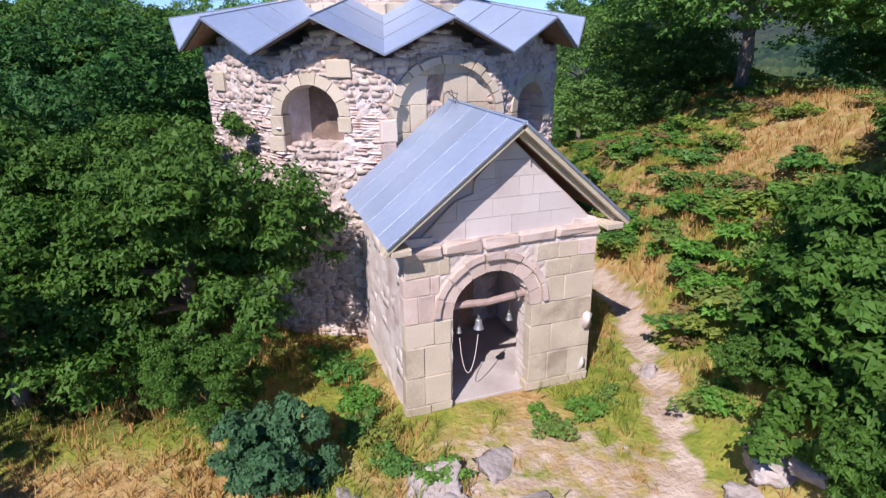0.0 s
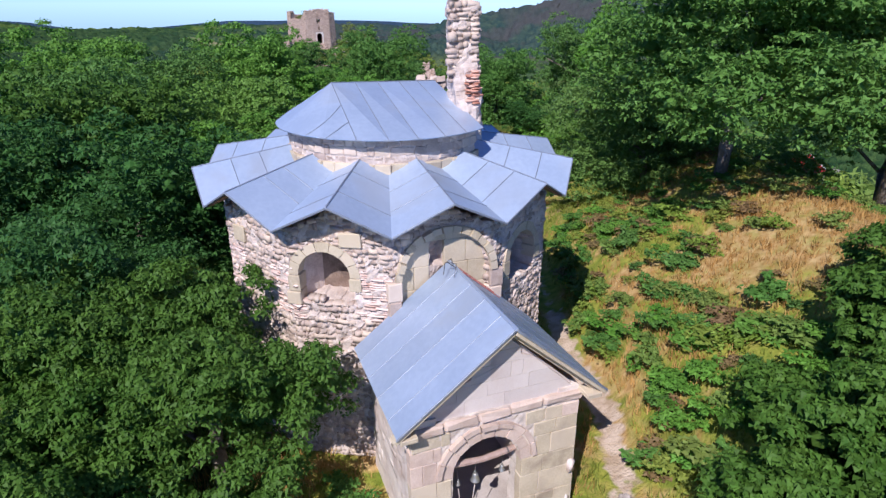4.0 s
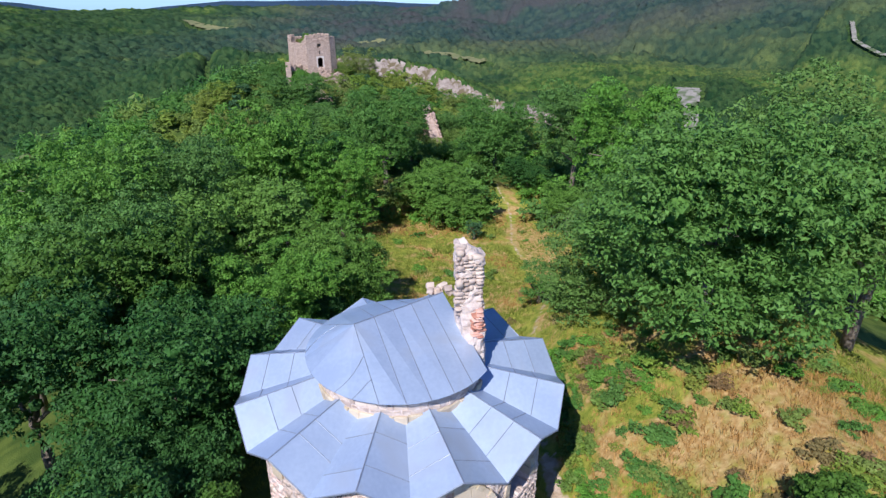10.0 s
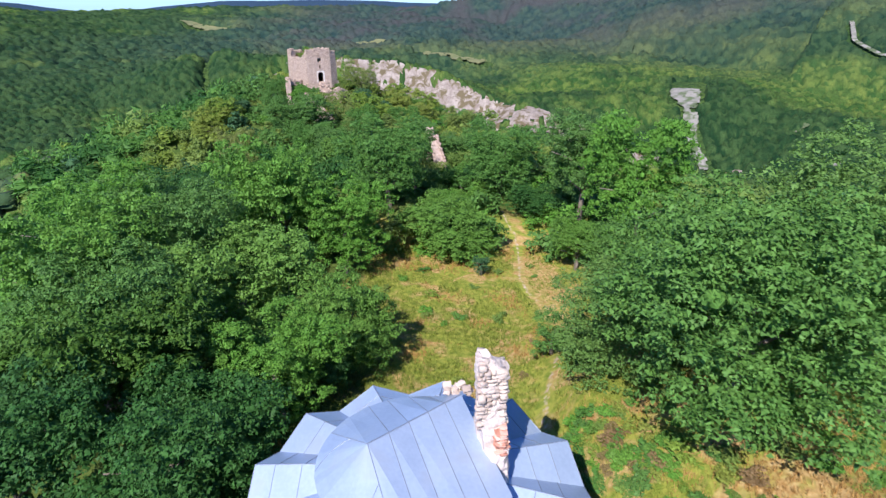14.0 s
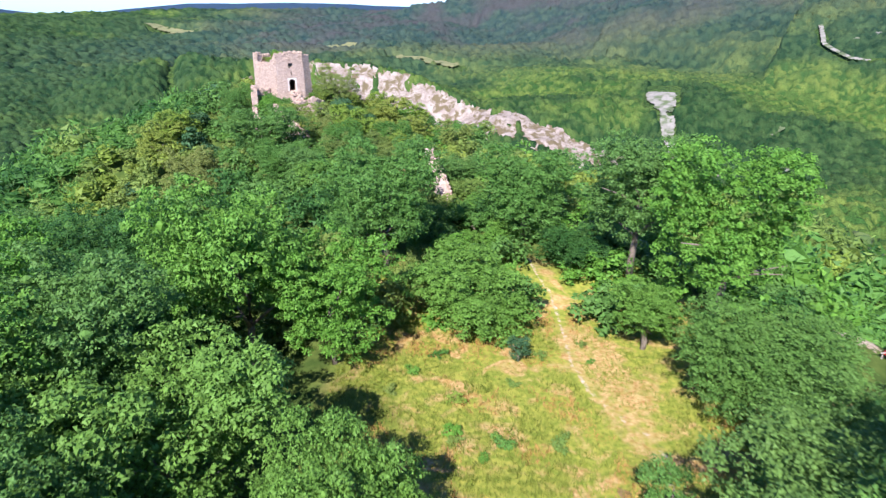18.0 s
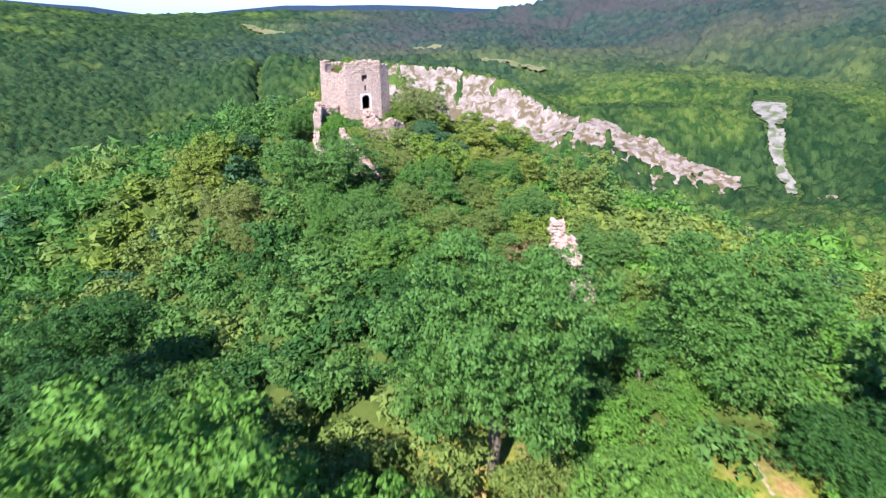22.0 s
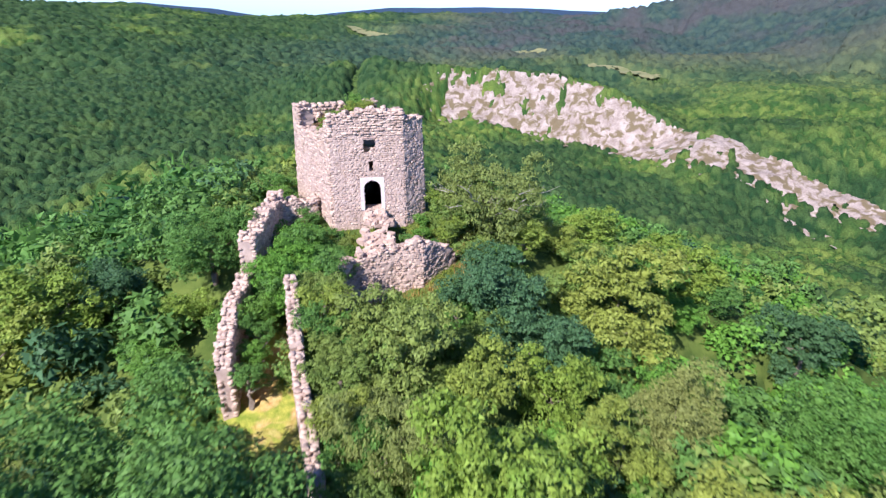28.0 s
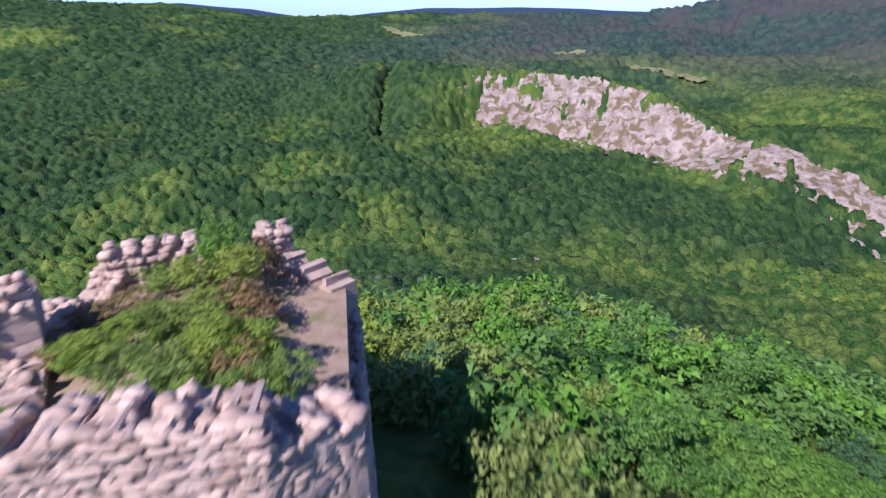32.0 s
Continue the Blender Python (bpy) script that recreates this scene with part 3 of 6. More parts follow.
NEAR_CROWN = crown_mesh("crown", 1, 46000, 0.022, LEAF_SHADE, 46, 0.82, 0.9, 0.35)
NEAR_DARK = crown_mesh("crown", 2, 12000, 0.052, LEAF_BLUE, 24, 0.72, 0.9, 0.3)
WALNUT = crown_mesh("crown", 3, 34000, 0.032, LEAF_SHADE, 34, 0.80, 0.85, 0.25)
MAPLE = [crown_mesh("crown", 10 + k, 36000, 0.0215, LEAF_BRIGHT, 62, 0.84, 0.95, 0.1) for k in range(2)]
BROAD = [crown_mesh("crown", 20 + k, 38000, 0.0205, LEAF_MID, 70, 0.86, 0.85, 0.2) for k in range(3)]
ASH = [crown_mesh("crown", 40 + k, 72000, 0.0165, LEAF_ASH, 96, 0.86, 0.85, 0.25) for k in range(2)]
DARK = [crown_mesh("crown", 30 + k, 36000, 0.0215, LEAF_DARK, 66, 0.84, 0.88, 0.15) for k in range(2)]
WOODLAND = [crown_mesh("crown", 100 + k, 26000, 0.026, mat, 56, 0.84, 0.9, 0.1) for k, mat in enumerate((LEAF_DARK, LEAF_SHADE, LEAF_SHADE, LEAF_MID))]
SHRUBS = [crown_mesh("crown", 50 + k, 7600, 0.032, mat, 26, 0.72, 0.9, 0.1) for k, mat in enumerate((LEAF_OLIVE, LEAF_MID, LEAF_YELLOW, LEAF_BRIGHT, LEAF_BLUE, LEAF_DARK))]
DRY_BUSH = crown_mesh("crown", 61, 2200, 0.05, LEAF_BROWN, 13, 0.72, 0.9, 0.3, False)
YELLOW_BUSH = crown_mesh("crown", 62, 14000, 0.031, LEAF_YELLOW, 34, 0.8, 0.95, 0.2)
OLIVE_BUSH = crown_mesh("crown", 63, 14000, 0.031, LEAF_OLIVE, 34, 0.8, 0.95, 0.2)
BLUE_BUSH = crown_mesh("crown", 64, 14000, 0.031, LEAF_BLUE, 34, 0.8, 0.95, 0.1)
FEATHERY = crown_mesh("crown", 60, 26000, 0.0205, LEAF_WILLOW, 40, 0.84, 0.95, 0.6, False)

tree("tree", "small leafy tree in shade beside the church wall", "tree", -6.5, -7.8, 6.7, 3.3, NEAR_CROWN, 3.5)
tree("tree", "low spreading green tree beside the small tree", "tree", -9.8, -9.6, 5.6, 3.2, NEAR_CROWN, 3.2, turn=120)
tree("tree", "leafy tree in the shade of the woods", "tree", -11.5, -5.4, 7.0, 3.4, NEAR_CROWN, 3.6, turn=200)
tree("shrub", "grey-green feathery shrub in the grass before the porch", "shrub", -3.4, -12.2, 2.1, 1.15, NEAR_DARK, 1.35)
tree("shrub", "leafy green shrub under the small tree", "shrub", -5.1, -10.6, 2.6, 1.3, NEAR_CROWN, 1.3, turn=80)
tree("tree", "bright green walnut tree beside the path", "tree", 7.4, -12.6, 4.7, 2.9, WALNUT, 2.9, turn=60)
tree("shrub", "low bright green walnut bush beside the path", "shrub", 6.7, -11.0, 2.5, 1.3, WALNUT, 1.4, turn=150)
tree("shrub", "low bright green walnut bush beside the path", "shrub", 6.9, -13.6, 2.6, 1.6, WALNUT, 1.6, turn=20)
tree("tree", "bright green walnut tree above the bank", "tree", 12.6, -7.9, 6.2, 2.9, WALNUT, 2.6, turn=200)
tree("tree", "bright green walnut tree at the foot of the bank", "tree", 9.4, -10.4, 5.2, 2.6, WALNUT, 2.8, turn=310)
tree("tree", "dense dark green round tree behind the church", "tree", -14.3, 5.6, 9.3, 5.6, DARK[0], 5.2)
tree("tree", "dark green tree on the wooded slope", "tree", -12.8, -1.6, 7.6, 4.0, DARK[1], 4.4, turn=70)
tree("tree", "medium green tree at the edge of the meadow", "tree", -7.8, 20.6, 6.9, 3.7, MAPLE[0], 4.4, turn=30)
tree("tree", "tall green maple on the wooded slope", "tree", -16.8, 24.5, 8.8, 6.4, MAPLE[1], 6.2)
tree("tree", "green maple on the slope behind the church", "tree", -11.2, 13.6, 7.4, 3.7, MAPLE[1], 3.8, turn=190)
tree("tree", "low dense blue-green tree at the edge of the meadow", "tree", -10.6, 17.6, 4.6, 3.7, DARK[1], 3.6, turn=15)
tree("shrub", "small round green bush in the meadow", "shrub", 7.4, 21.4, 2.6, 2.0, SHRUBS[1], 1.9)
tree("tree", "tall bright green maple with layered boughs", "tree", -17.0, 41, 12.3, 6.4, MAPLE[0], 7.4, turn=100)
tree("tree", "tall green maple beside the meadow", "tree", -10.6, 39.8, 7.6, 4.6, MAPLE[1], 5.2, turn=210)
tree("shrub", "leafy green bush before the broken wall", "shrub", -1.0, 64.6, 1.6, 2.0, MAPLE[0], 1.9, turn=40)
tree("tree", "old green tree with bare grey limbs", "tree", -7.0, 52.8, 11.6, 5.2, BROAD[0], 5.6)
tree("shrub", "rounded light green bush at the end of the meadow", "shrub", 0.2, 45.0, 3.7, 5.4, MAPLE[0], 3.9)
tree("tree", "green tree behind the meadow path", "tree", 7.6, 60.5, 8.9, 5.4, BROAD[2], 5.2)
tree("shrub", "dark bush that shades the path", "shrub", 11.2, 54.2, 2.6, 3.4, DARK[1], 2.9)
tree("shrub", "small dark green bush at the edge of the path", "shrub", 3.4, 39.4, -0.6, 1.1, SHRUBS[4], 1.2)
tree("tree", "tall bright yellow-green maple", "tree", 20.0, 42.4, 13.8, 5.4, MAPLE[1], 7.0, turn=300)
tree("tree", "dull green tree behind the tall maple", "tree", 16.4, 52.0, 13.0, 5.0, BROAD[0], 6.4, turn=200)
tree("shrub", "bright green bush at the edge of the meadow path", "shrub", 13.6, 40.4, 3.4, 2.9, MAPLE[0], 3.2, turn=70)
tree("tree", "round dense tree beside the path", "tree", 18.3, 32.8, 5.6, 5.4, ASH[1], 4.3, turn=45)
tree("tree", "large spreading ash tree beside the church", "tree", 13.6, 7.6, 18.2, 7.4, ASH[0], 6.6, turn=90)
tree("tree", "spreading ash tree behind the church", "tree", 12.6, 15.6, 10.0, 5.6, ASH[0], 5.0, turn=20)
tree("tree", "large spreading ash tree on the bank", "tree", 23.4, 9.4, 19.2, 7.8, ASH[1], 7.0, turn=10)
tree("tree", "large spreading ash tree on the bank", "tree", 31.0, 19.5, 13.6, 6.6, ASH[0], 6.4, turn=200)
tree("tree", "ash tree at the edge of the meadow", "tree", 16.6, 22.2, 6.0, 5.0, ASH[0], 4.6, turn=250)
tree("tree", "green tree on the eastern slope", "tree", 33.0, 10.0, 15.0, 7.0, ASH[0], 6.5, turn=40)
tree("tree", "green tree on the eastern slope", "tree", 24.0, 23.0, 5.0, 4.6, ASH[1], 4.4, turn=140)
PALE_BARK = material("pale_bark", (0.26, 0.24, 0.20), (0.40, 0.37, 0.32), 5, 26, bump=0.5)
willow = tree("tree", "pale olive feathery tree beside the tower", "tree", -18.0, 121.8, 9.7, 4.2, FEATHERY, 4.4)
g = random.Random(31)
hub = 5.3 - ground_at(-18.0, 121.8)
for k in range(11):
    a, reach, rise = radians(-185 + 18.5 * k + g.uniform(-6, 6)), g.uniform(3.5, 4.3), g.uniform(-0.3, 2.3)
    side = Vector((math.cos(a), math.sin(a), 0))
    spine = [Vector((0, 0, hub * 0.45)), side * reach * 0.35 + Vector((0, 0, hub * 0.72)), side * reach * 0.75 + Vector((0, 0, hub + rise * 0.6)), side * (reach + 0.25) + Vector((0, 0, hub + rise))]
    bm = tube_bm(spine, [0.085, 0.062, 0.04, 0.012], 6)
    for f in (0.25, 0.5, 0.75):
        start = spine[2].lerp(spine[3], f)
        tube_bm([start, start + side * 0.5 + Vector((g.uniform(-0.5, 0.5), g.uniform(-0.5, 0.5), g.uniform(0.1, 0.7)))], [0.02, 0.006], 4, bm)
    part("limb", from_bm("limb", bm, PALE_BARK, True), None, willow, "bare pale grey limb")
tree("shrub", "blue-green dense bush below the tower wall", "shrub", -17.4, 115.4, 1.6, 2.5, SHRUBS[4], 2.3)
tree("shrub", "blue-green dense bush below the tower wall", "shrub", -15.2, 111.5, 0.4, 2.4, SHRUBS[4], 2.2, turn=90)
tree("shrub", "large bright green bush between the ruined walls", "shrub", -28.0, 109.8, 5.6, 2.6, MAPLE[0], 2.6, turn=25)
for k, (x, y, top, r) in enumerate(((-30.6, 114.0, 5.8, 2.3), (-28.2, 112.8, 5.5, 2.4), (-30.6, 111.0, 5.0, 2.2), (-28.6, 109.8, 4.6, 2.2), (-30.4, 107.2, 3.8, 2.0), (-26.6, 109.4, 5.4, 2.1), (-26.6, 112.8, 4.4, 1.5), (-30.2, 108.6, 3.0, 1.5), (-27.2, 110.6, 3.9, 1.4))):
    tree("shrub", "bright green fig-like bush inside the ruined walls", "shrub", x, y, top, r, SHRUBS[(3, 1)[k % 2]], r, turn=60 * k)

for k, (x, y, r) in enumerate(((-25.2, 112.6, 0.8), (-26.8, 115.0, 0.7), (-30.2, 116.9, 0.9), (-24.0, 116.6, 0.6), (-22.0, 116.4, 0.7), (-18.2, 118.0, 1.6), (-16.5, 118.4, 1.8), (-24.2, 107.0, 1.5), (-22.0, 104.0, 1.7), (-20.0, 107.5, 1.8), (-17.6, 103.6, 1.9), (-24.6, 109.4, 1.2), (-21.6, 110.4, 1.3), (-34.8, 108.4, 1.8), (-36.6, 113.2, 1.9), (-36.9, 118.2, 1.8), (-35.2, 104.6, 1.9), (-32.4, 102.4, 1.8), (-31.2, 98.6, 1.8), (-25.8, 97.4, 1.6), (-23.8, 94.4, 1.6), (-18.4, 98.6, 1.9), (-17.4, 94.0, 1.8), (-20.6, 118.9, 1.3), (-38.6, 122.4, 1.9), (-35.8, 125.0, 1.6), (-27.4, 100.4, 0.9), (-26.4, 104.6, 0.7), (-29.8, 104.6, 1.0), (-23.6, 110.6, 1.9), (-21.2, 112.4, 1.9), (-19.6, 110.0, 2.2), (-18.6, 113.0, 1.7), (-21.8, 108.2, 2.0), (-22.4, 113.0, 1.4), (-25.0, 110.4, 1.4), (-24.6, 105.8, 1.4), (-28.6, 99.8, 1.3), (-30.6, 101.0, 1.5), (-29.8, 96.0, 1.8), (-26.6, 94.6, 1.6), (-33.8, 119.8, 1.5), (-35.6, 122.4, 1.8), (-21.6, 121.2, 1.4), (-21.4, 123.6, 1.6), (-20.6, 119.2, 1.2), (-32.6, 117.8, 0.9))):
    tree("shrub", "green shrub beside the ruined walls", "shrub", x, y, ground_at(x, y) + r * 1.65, r, SHRUBS[(0, 3, 1, 2, 0)[k % 5]], r * 0.95, group="shrubs by the ruins", turn=47 * k)

for k, (x, y, top, r) in enumerate(((-24.0, 29.5, 11.2, 5.6), (-31.0, 34.0, 10.6, 5.8), (-21.0, 16.4, 10.8, 5.2), (-27.0, 21.5, 12.2, 5.8))):
    tree("tree", "broad green tree on the wooded slope", "tree", x, y, top, r, (BROAD[k % 3], MAPLE[k % 2])[k % 2], r, turn=77 * k)
for k in range(8):
    f = k / 7
    x, y = -27.6 + 7.0 * f + 1.75, 107.6 - 12.6 * f + 0.9
    tree("shrub", "olive shrub growing against the narrow ruined wall", "shrub", x, y, 5.2 - 2.0 * f, 1.8, SHRUBS[(0, 2, 1, 0)[k % 4]], 1.7, group="shrubs by the ruins", turn=50 * k)
for k in range(5):
    f = k / 4
    x, y = -31.6 + 2.6 * f + 1.5, 109.2 - 7.0 * f + 0.5
    tree("shrub", "dark green shrub growing inside the ruined wall", "shrub", x, y, 3.3 - 1.2 * f, 1.25, SHRUBS[(1, 3)[k % 2]], 1.2, group="shrubs by the ruins", turn=50 * k)
for k, (x, y, r) in enumerate(((-28.4, 115.2, 1.0), (-29.6, 115.8, 0.9), (-27.2, 115.4, 0.8), (-23.0, 117.0, 0.8), (-22.2, 118.2, 0.8), (-24.0, 116.0, 0.7), (-30.6, 116.4, 0.8), (-26.0, 114.4, 0.9), (-24.4, 114.8, 0.6), (-27.9, 116.2, 0.6), (-22.6, 119.2, 0.9), (-21.4, 119.6, 1.1), (-21.6, 117.0, 0.9), (-23.4, 115.2, 0.7))):
    tree("shrub", "small green shrub at the foot of the tower", "shrub", x, y, ground_at(x, y) + r * 1.5, r, SHRUBS[(1, 3, 0)[k % 3]], r * 0.9, group="shrubs by the ruins", turn=50 * k)
for k, (x, y, top, r) in enumerate(((-36, 34, 3.5, 5.5), (-42, 42, 3.0, 5.5), (-31, 41, 5.0, 5.0), (-33, 50, 5.0, 5.0), (-40, 54, 3.5, 5.5), (-26, 51, 5.4, 4.6), (-48, 49, 1.5, 5.5), (-46, 61, 2.0, 5.0), (-37, 63, 3.0, 5.0), (-38, 25, 3.0, 5.5))):
    tree("tree", "broad dark green tree on the western slope", "tree", x, y, top, r, (DARK[0], BROAD[1], DARK[1])[k % 3], r * 0.95, turn=63 * k)
# woods on the western slope
g = np.random.default_rng(15)
spots = []
while len(spots) < 26:
    x, y = g.uniform(-46, -13), g.uniform(-26, 66)
    if x > -20 and 0 < y < 48 or x > -16 and y < 4 or x > -22 and y < 30 and y > 18 or any(math.hypot(x - a, y - b) < 6.2 for a, b in spots):
        continue
    spots.append((x, y))
    r = g.uniform(4.2, 5.6)
    kind_of = WOODLAND[len(spots) % 2] if y < 8 or g.random() < 0.3 else WOODLAND[2 + len(spots) % 2]
    high, turn = g.uniform(1.5, 4.0), g.uniform(0, 360)
    if x < -26 or y < 50:
        tree("tree", "leafy tree in the woods on the slope", "tree", x, y, ground_at(x, y) + r * 2 + high, r, kind_of, r * 1.05, group="trees of the western woods", turn=turn)


def clear(x, y):
    """Which places are free for shrubs, for arrays."""
    ok = (np.hypot(x - CHURCH[0], y - CHURCH[1]) > 11) & (trail_distance(x, y) > 2.4)
    ok &= ~((x > -7) & (x < 18) & (y > 8) & (y < 44) | (x > 4) & (x < 30) & (y < 34) | (y < 44) & (x > -20) | (y < 10))
    ok &= (np.hypot(x + 28.8, y - 123) > 8.8) & ~((x > -35) & (x < -17.5) & (y > 108) & (y < 119))
    for a, b in ((-33, 110.6), (-31.6, 106.6), (-29, 102), (-27.9, 108), (-26.2, 105), (-24.6, 101.9), (-22.6, 98.6), (-20.6, 95.2), (-0.5, 67.5), (-1.2, 71), (-1.9, 73)):
        ok &= np.hypot(x - a, y - b) > 2.5
    return ok & ~((np.abs(x + 28 - (y - 104) * 0.1) < 1.6) & (y > 96) & (y < 109))


ROUTE = [(0, 0, 0), (-4, 20, 0), (-7, 36, 0), (-9, 60, 0), (-12, 80, 0), (-19, 113, 0)]
for k, (x, y, r, high, crown) in enumerate(((-22.6, 84, 3.4, 6.4, BROAD[2]), (-14, 84, 3, 5.2, FEATHERY), (-18.4, 80, 3.2, 5.6, BROAD[0]), (-9, 78.4, 2.8, 4.6, FEATHERY), (-5.6, 74.4, 2.6, 3.8, DRY_BUSH), (-15, 73.6, 3, 5, MAPLE[1]), (-8, 88, 3, 4.8, FEATHERY), (-3.6, 83, 3, 5, BROAD[1]), (2, 74, 3, 4.8, BROAD[0]), (-2.6, 127.4, 3.4, 4.8, YELLOW_BUSH), (-10.6, 127.6, 3, 4.4, YELLOW_BUSH), (-33, 88, 3.4, 5.6, FEATHERY), (-20.3, 105.4, 3.6, 6.4, OLIVE_BUSH), (-18.4, 98.6, 3.1, 5.8, FEATHERY), (-12.7, 96.2, 3.9, 7.2, YELLOW_BUSH), (-16.7, 113.6, 3.4, 6.3, BLUE_BUSH), (-12.9, 110.2, 3.1, 5.8, BLUE_BUSH), (-8.5, 117, 4.6, 8.6, YELLOW_BUSH), (-8.9, 102.2, 2.2, 4, YELLOW_BUSH), (-5.7, 106.5, 3.1, 5.7, FEATHERY), (-3.7, 97.1, 3.4, 6.2, YELLOW_BUSH), (6.2, 124.7, 3.4, 6, BLUE_BUSH), (3.9, 108.3, 3.8, 7, BROAD[1]), (-25.5, 90.9, 5.6, 11, BROAD[0]), (-14.4, 89.9, 3.1, 5.8, BROAD[2]), (-44.1, 107.2, 3.9, 7.2, YELLOW_BUSH), (-41.3, 109.4, 2.4, 4.5, BLUE_BUSH), (-46.4, 103.7, 4.4, 8.2, YELLOW_BUSH), (-38.2, 94.2, 4.4, 8, FEATHERY), (-34.8, 111.4, 2.9, 5.6, BROAD[1]), (3.4, 98.6, 3.4, 6.2, OLIVE_BUSH), (-6.4, 92.1, 2.8, 5.2, BROAD[1]))):
    label = {id(OLIVE_BUSH): "olive green bush with dense small leaves on the slope", id(BLUE_BUSH): "dark blue-green dense bush on the slope", id(DRY_BUSH): "withered brown bush among the hillside shrubs", id(YELLOW_BUSH): "bright yellow-green bush among the hillside shrubs", id(FEATHERY): "olive feathery bush standing above the shrubs"}.get(id(crown), "dark green tree standing above the shrubs")
    tree("tree" if r > 2.9 else "shrub", label, "tree" if r > 2.9 else "shrub", x, y, ground_at(x, y) + high, r, crown, r * 1.0, turn=71 * k)
spots = [(-20.3, 105.4, 2.88), (-18.4, 98.6, 2.48), (-12.7, 96.2, 3.12), (-16.7, 113.6, 2.72), (-12.9, 110.2, 2.48), (-8.5, 117, 3.68), (-8.9, 102.2, 1.76), (-5.7, 106.5, 2.48), (-3.7, 97.1, 2.72), (6.2, 124.7, 2.72), (3.9, 108.3, 3.04), (-25.5, 90.9, 4.48), (-14.4, 89.9, 2.48), (-44.1, 107.2, 3.12), (-41.3, 109.4, 1.92), (-46.4, 103.7, 3.52), (-38.2, 94.2, 3.52), (-34.8, 111.4, 2.32), (3.4, 98.6, 2.72), (-6.4, 92.1, 2.24), (0.4, 45.2, 3.4), (-7, 54.5, 3.5), (7.6, 64.5, 4), (11.2, 54.2, 2.5), (-11.4, 43.5, 3), (19.4, 46.2, 4), (-18, 121.8, 3), (-17.4, 115.4, 2), (-15.2, 111.5, 2)]
wild, cells = [], {}
try_y = g.uniform(44, 205, 30000)
middles = np.interp(try_y, [44, 66, 90, 117, 205], [2, 0, -12, -28, -48])
try_x = middles + g.uniform(-66, 66, 30000)
offs, free = along(ROUTE, try_x, try_y)[0], clear(try_x, try_y)
spine_off = along([(-2, 60, 0), (-10, 84, 0), (-17, 104, 0), (-10, 126, 0), (-4, 142, 0)], try_x, try_y)[0]
heights, patches = ground(try_x, try_y), value_noise(try_x / 17, try_y / 17, 66)
for x, y, middle, off, ok, spine, height, patch in zip(try_x.tolist(), try_y.tolist(), middles.tolist(), offs.tolist(), free.tolist(), spine_off.tolist(), heights.tolist(), patches.tolist()):
    if not ok or off > 78:
        continue
    r = g.uniform(1.4, 3.4) if off < 45 else g.uniform(2.2, 3.8)
    key = (int(x // 8), int(y // 8))
    close = [s for a in (-1, 0, 1) for b in (-1, 0, 1) for s in cells.get((key[0] + a, key[1] + b), [])]
    if any((x - a) ** 2 + (y - b) ** 2 < (0.50 * (r + c)) ** 2 for a, b, c in close + spots):
        continue
    cells.setdefault(key, []).append((x, y, r))
    patch += g.normal(0, 0.14)
    if x < middle:
        k = (1, 1, 0, 0, 2)[min(4, max(0, int(patch * 5)))]
    else:
        k = (1, 3, 0, 0, 2)[min(4, max(0, int(patch * 5)))]
    if x < middle and y < 88:
        k = (5, 1, 1, 0, 0)[min(4, max(0, int(patch * 5)))]
    if y < 64 and x > -4:
        k = (3, 1)[int(patch * 9) % 2]
    if x < middle and off > 34:
        k = (5, 1, 1, 0, 2)[min(4, max(0, int(patch * 5)))]
    if g.random() < 0.07:
        k = (4, 5, 1)[int(g.integers(3))]
    low = r * g.uniform(0.8, 1.2)
    top = height + low * g.uniform(1.2, 1.65) + (g.uniform(0.5, 2.0) if g.random() < 0.2 else 0)
    wild.append((spine, x, y, top, r, low, k))
wild.sort()
rest = [(x, y, top - low, r, low, k, off) for off, x, y, top, r, low, k in wild[185:]]
for off, x, y, top, r, low, k in wild[:185]:
    tree("shrub", "leafy hillside shrub among other shrubs", "shrub", x, y, top, r, SHRUBS[k], low, group="hillside shrubs", turn=g.uniform(0, 360))


def crown_shape(seed, leaves, size, count):
    """Vertices and triangles of a light crown for joining."""
    me = crown_mesh("light", seed, leaves, size, LEAF_MID, count, 0.7, 0.9, 0.1)
    v = np.zeros(len(me.vertices) * 3)
    me.vertices.foreach_get("co", v)
    t = np.zeros(len(me.polygons) * 3, np.int32)
    me.loops.foreach_get("vertex_index", t)
    bpy.data.meshes.remove(me)
    return v.reshape(-1, 3), t.reshape(-1, 3)


# ---- woods in the distance ----
def dome(seed, ring=7, levels=3, rough=0.30):
    """A lumpy crown seen from above, with a skirt below."""
    r = random.Random(seed)
    verts, tris = [(0, 0, 1 + r.uniform(-0.1, 0.1))], []
    for j in range(levels):
        a = (j + 1) / levels * (1.45 if levels < 3 else 1.75)
        for k in range(ring):
            b = 6.2832 * (k + 0.5 * (j % 2)) / ring
            q = 1 + r.uniform(-rough, rough)
            verts.append((math.sin(a) * math.cos(b) * q, math.sin(a) * math.sin(b) * q, math.cos(a) * q))
    for k in range(ring):
        tris.append((0, 1 + k, 1 + (k + 1) % ring))
        for j in range(levels - 1):
            p, q = 1 + j * ring, 1 + (j + 1) * ring
            n = (k + 1) % ring
            tris += [(p + k, q + k, p + n), (p + n, q + k, q + n)] if j % 2 else [(p + k, q + k, q + n), (p + k, q + n, p + n)]
    return np.array(verts), np.array(tris)


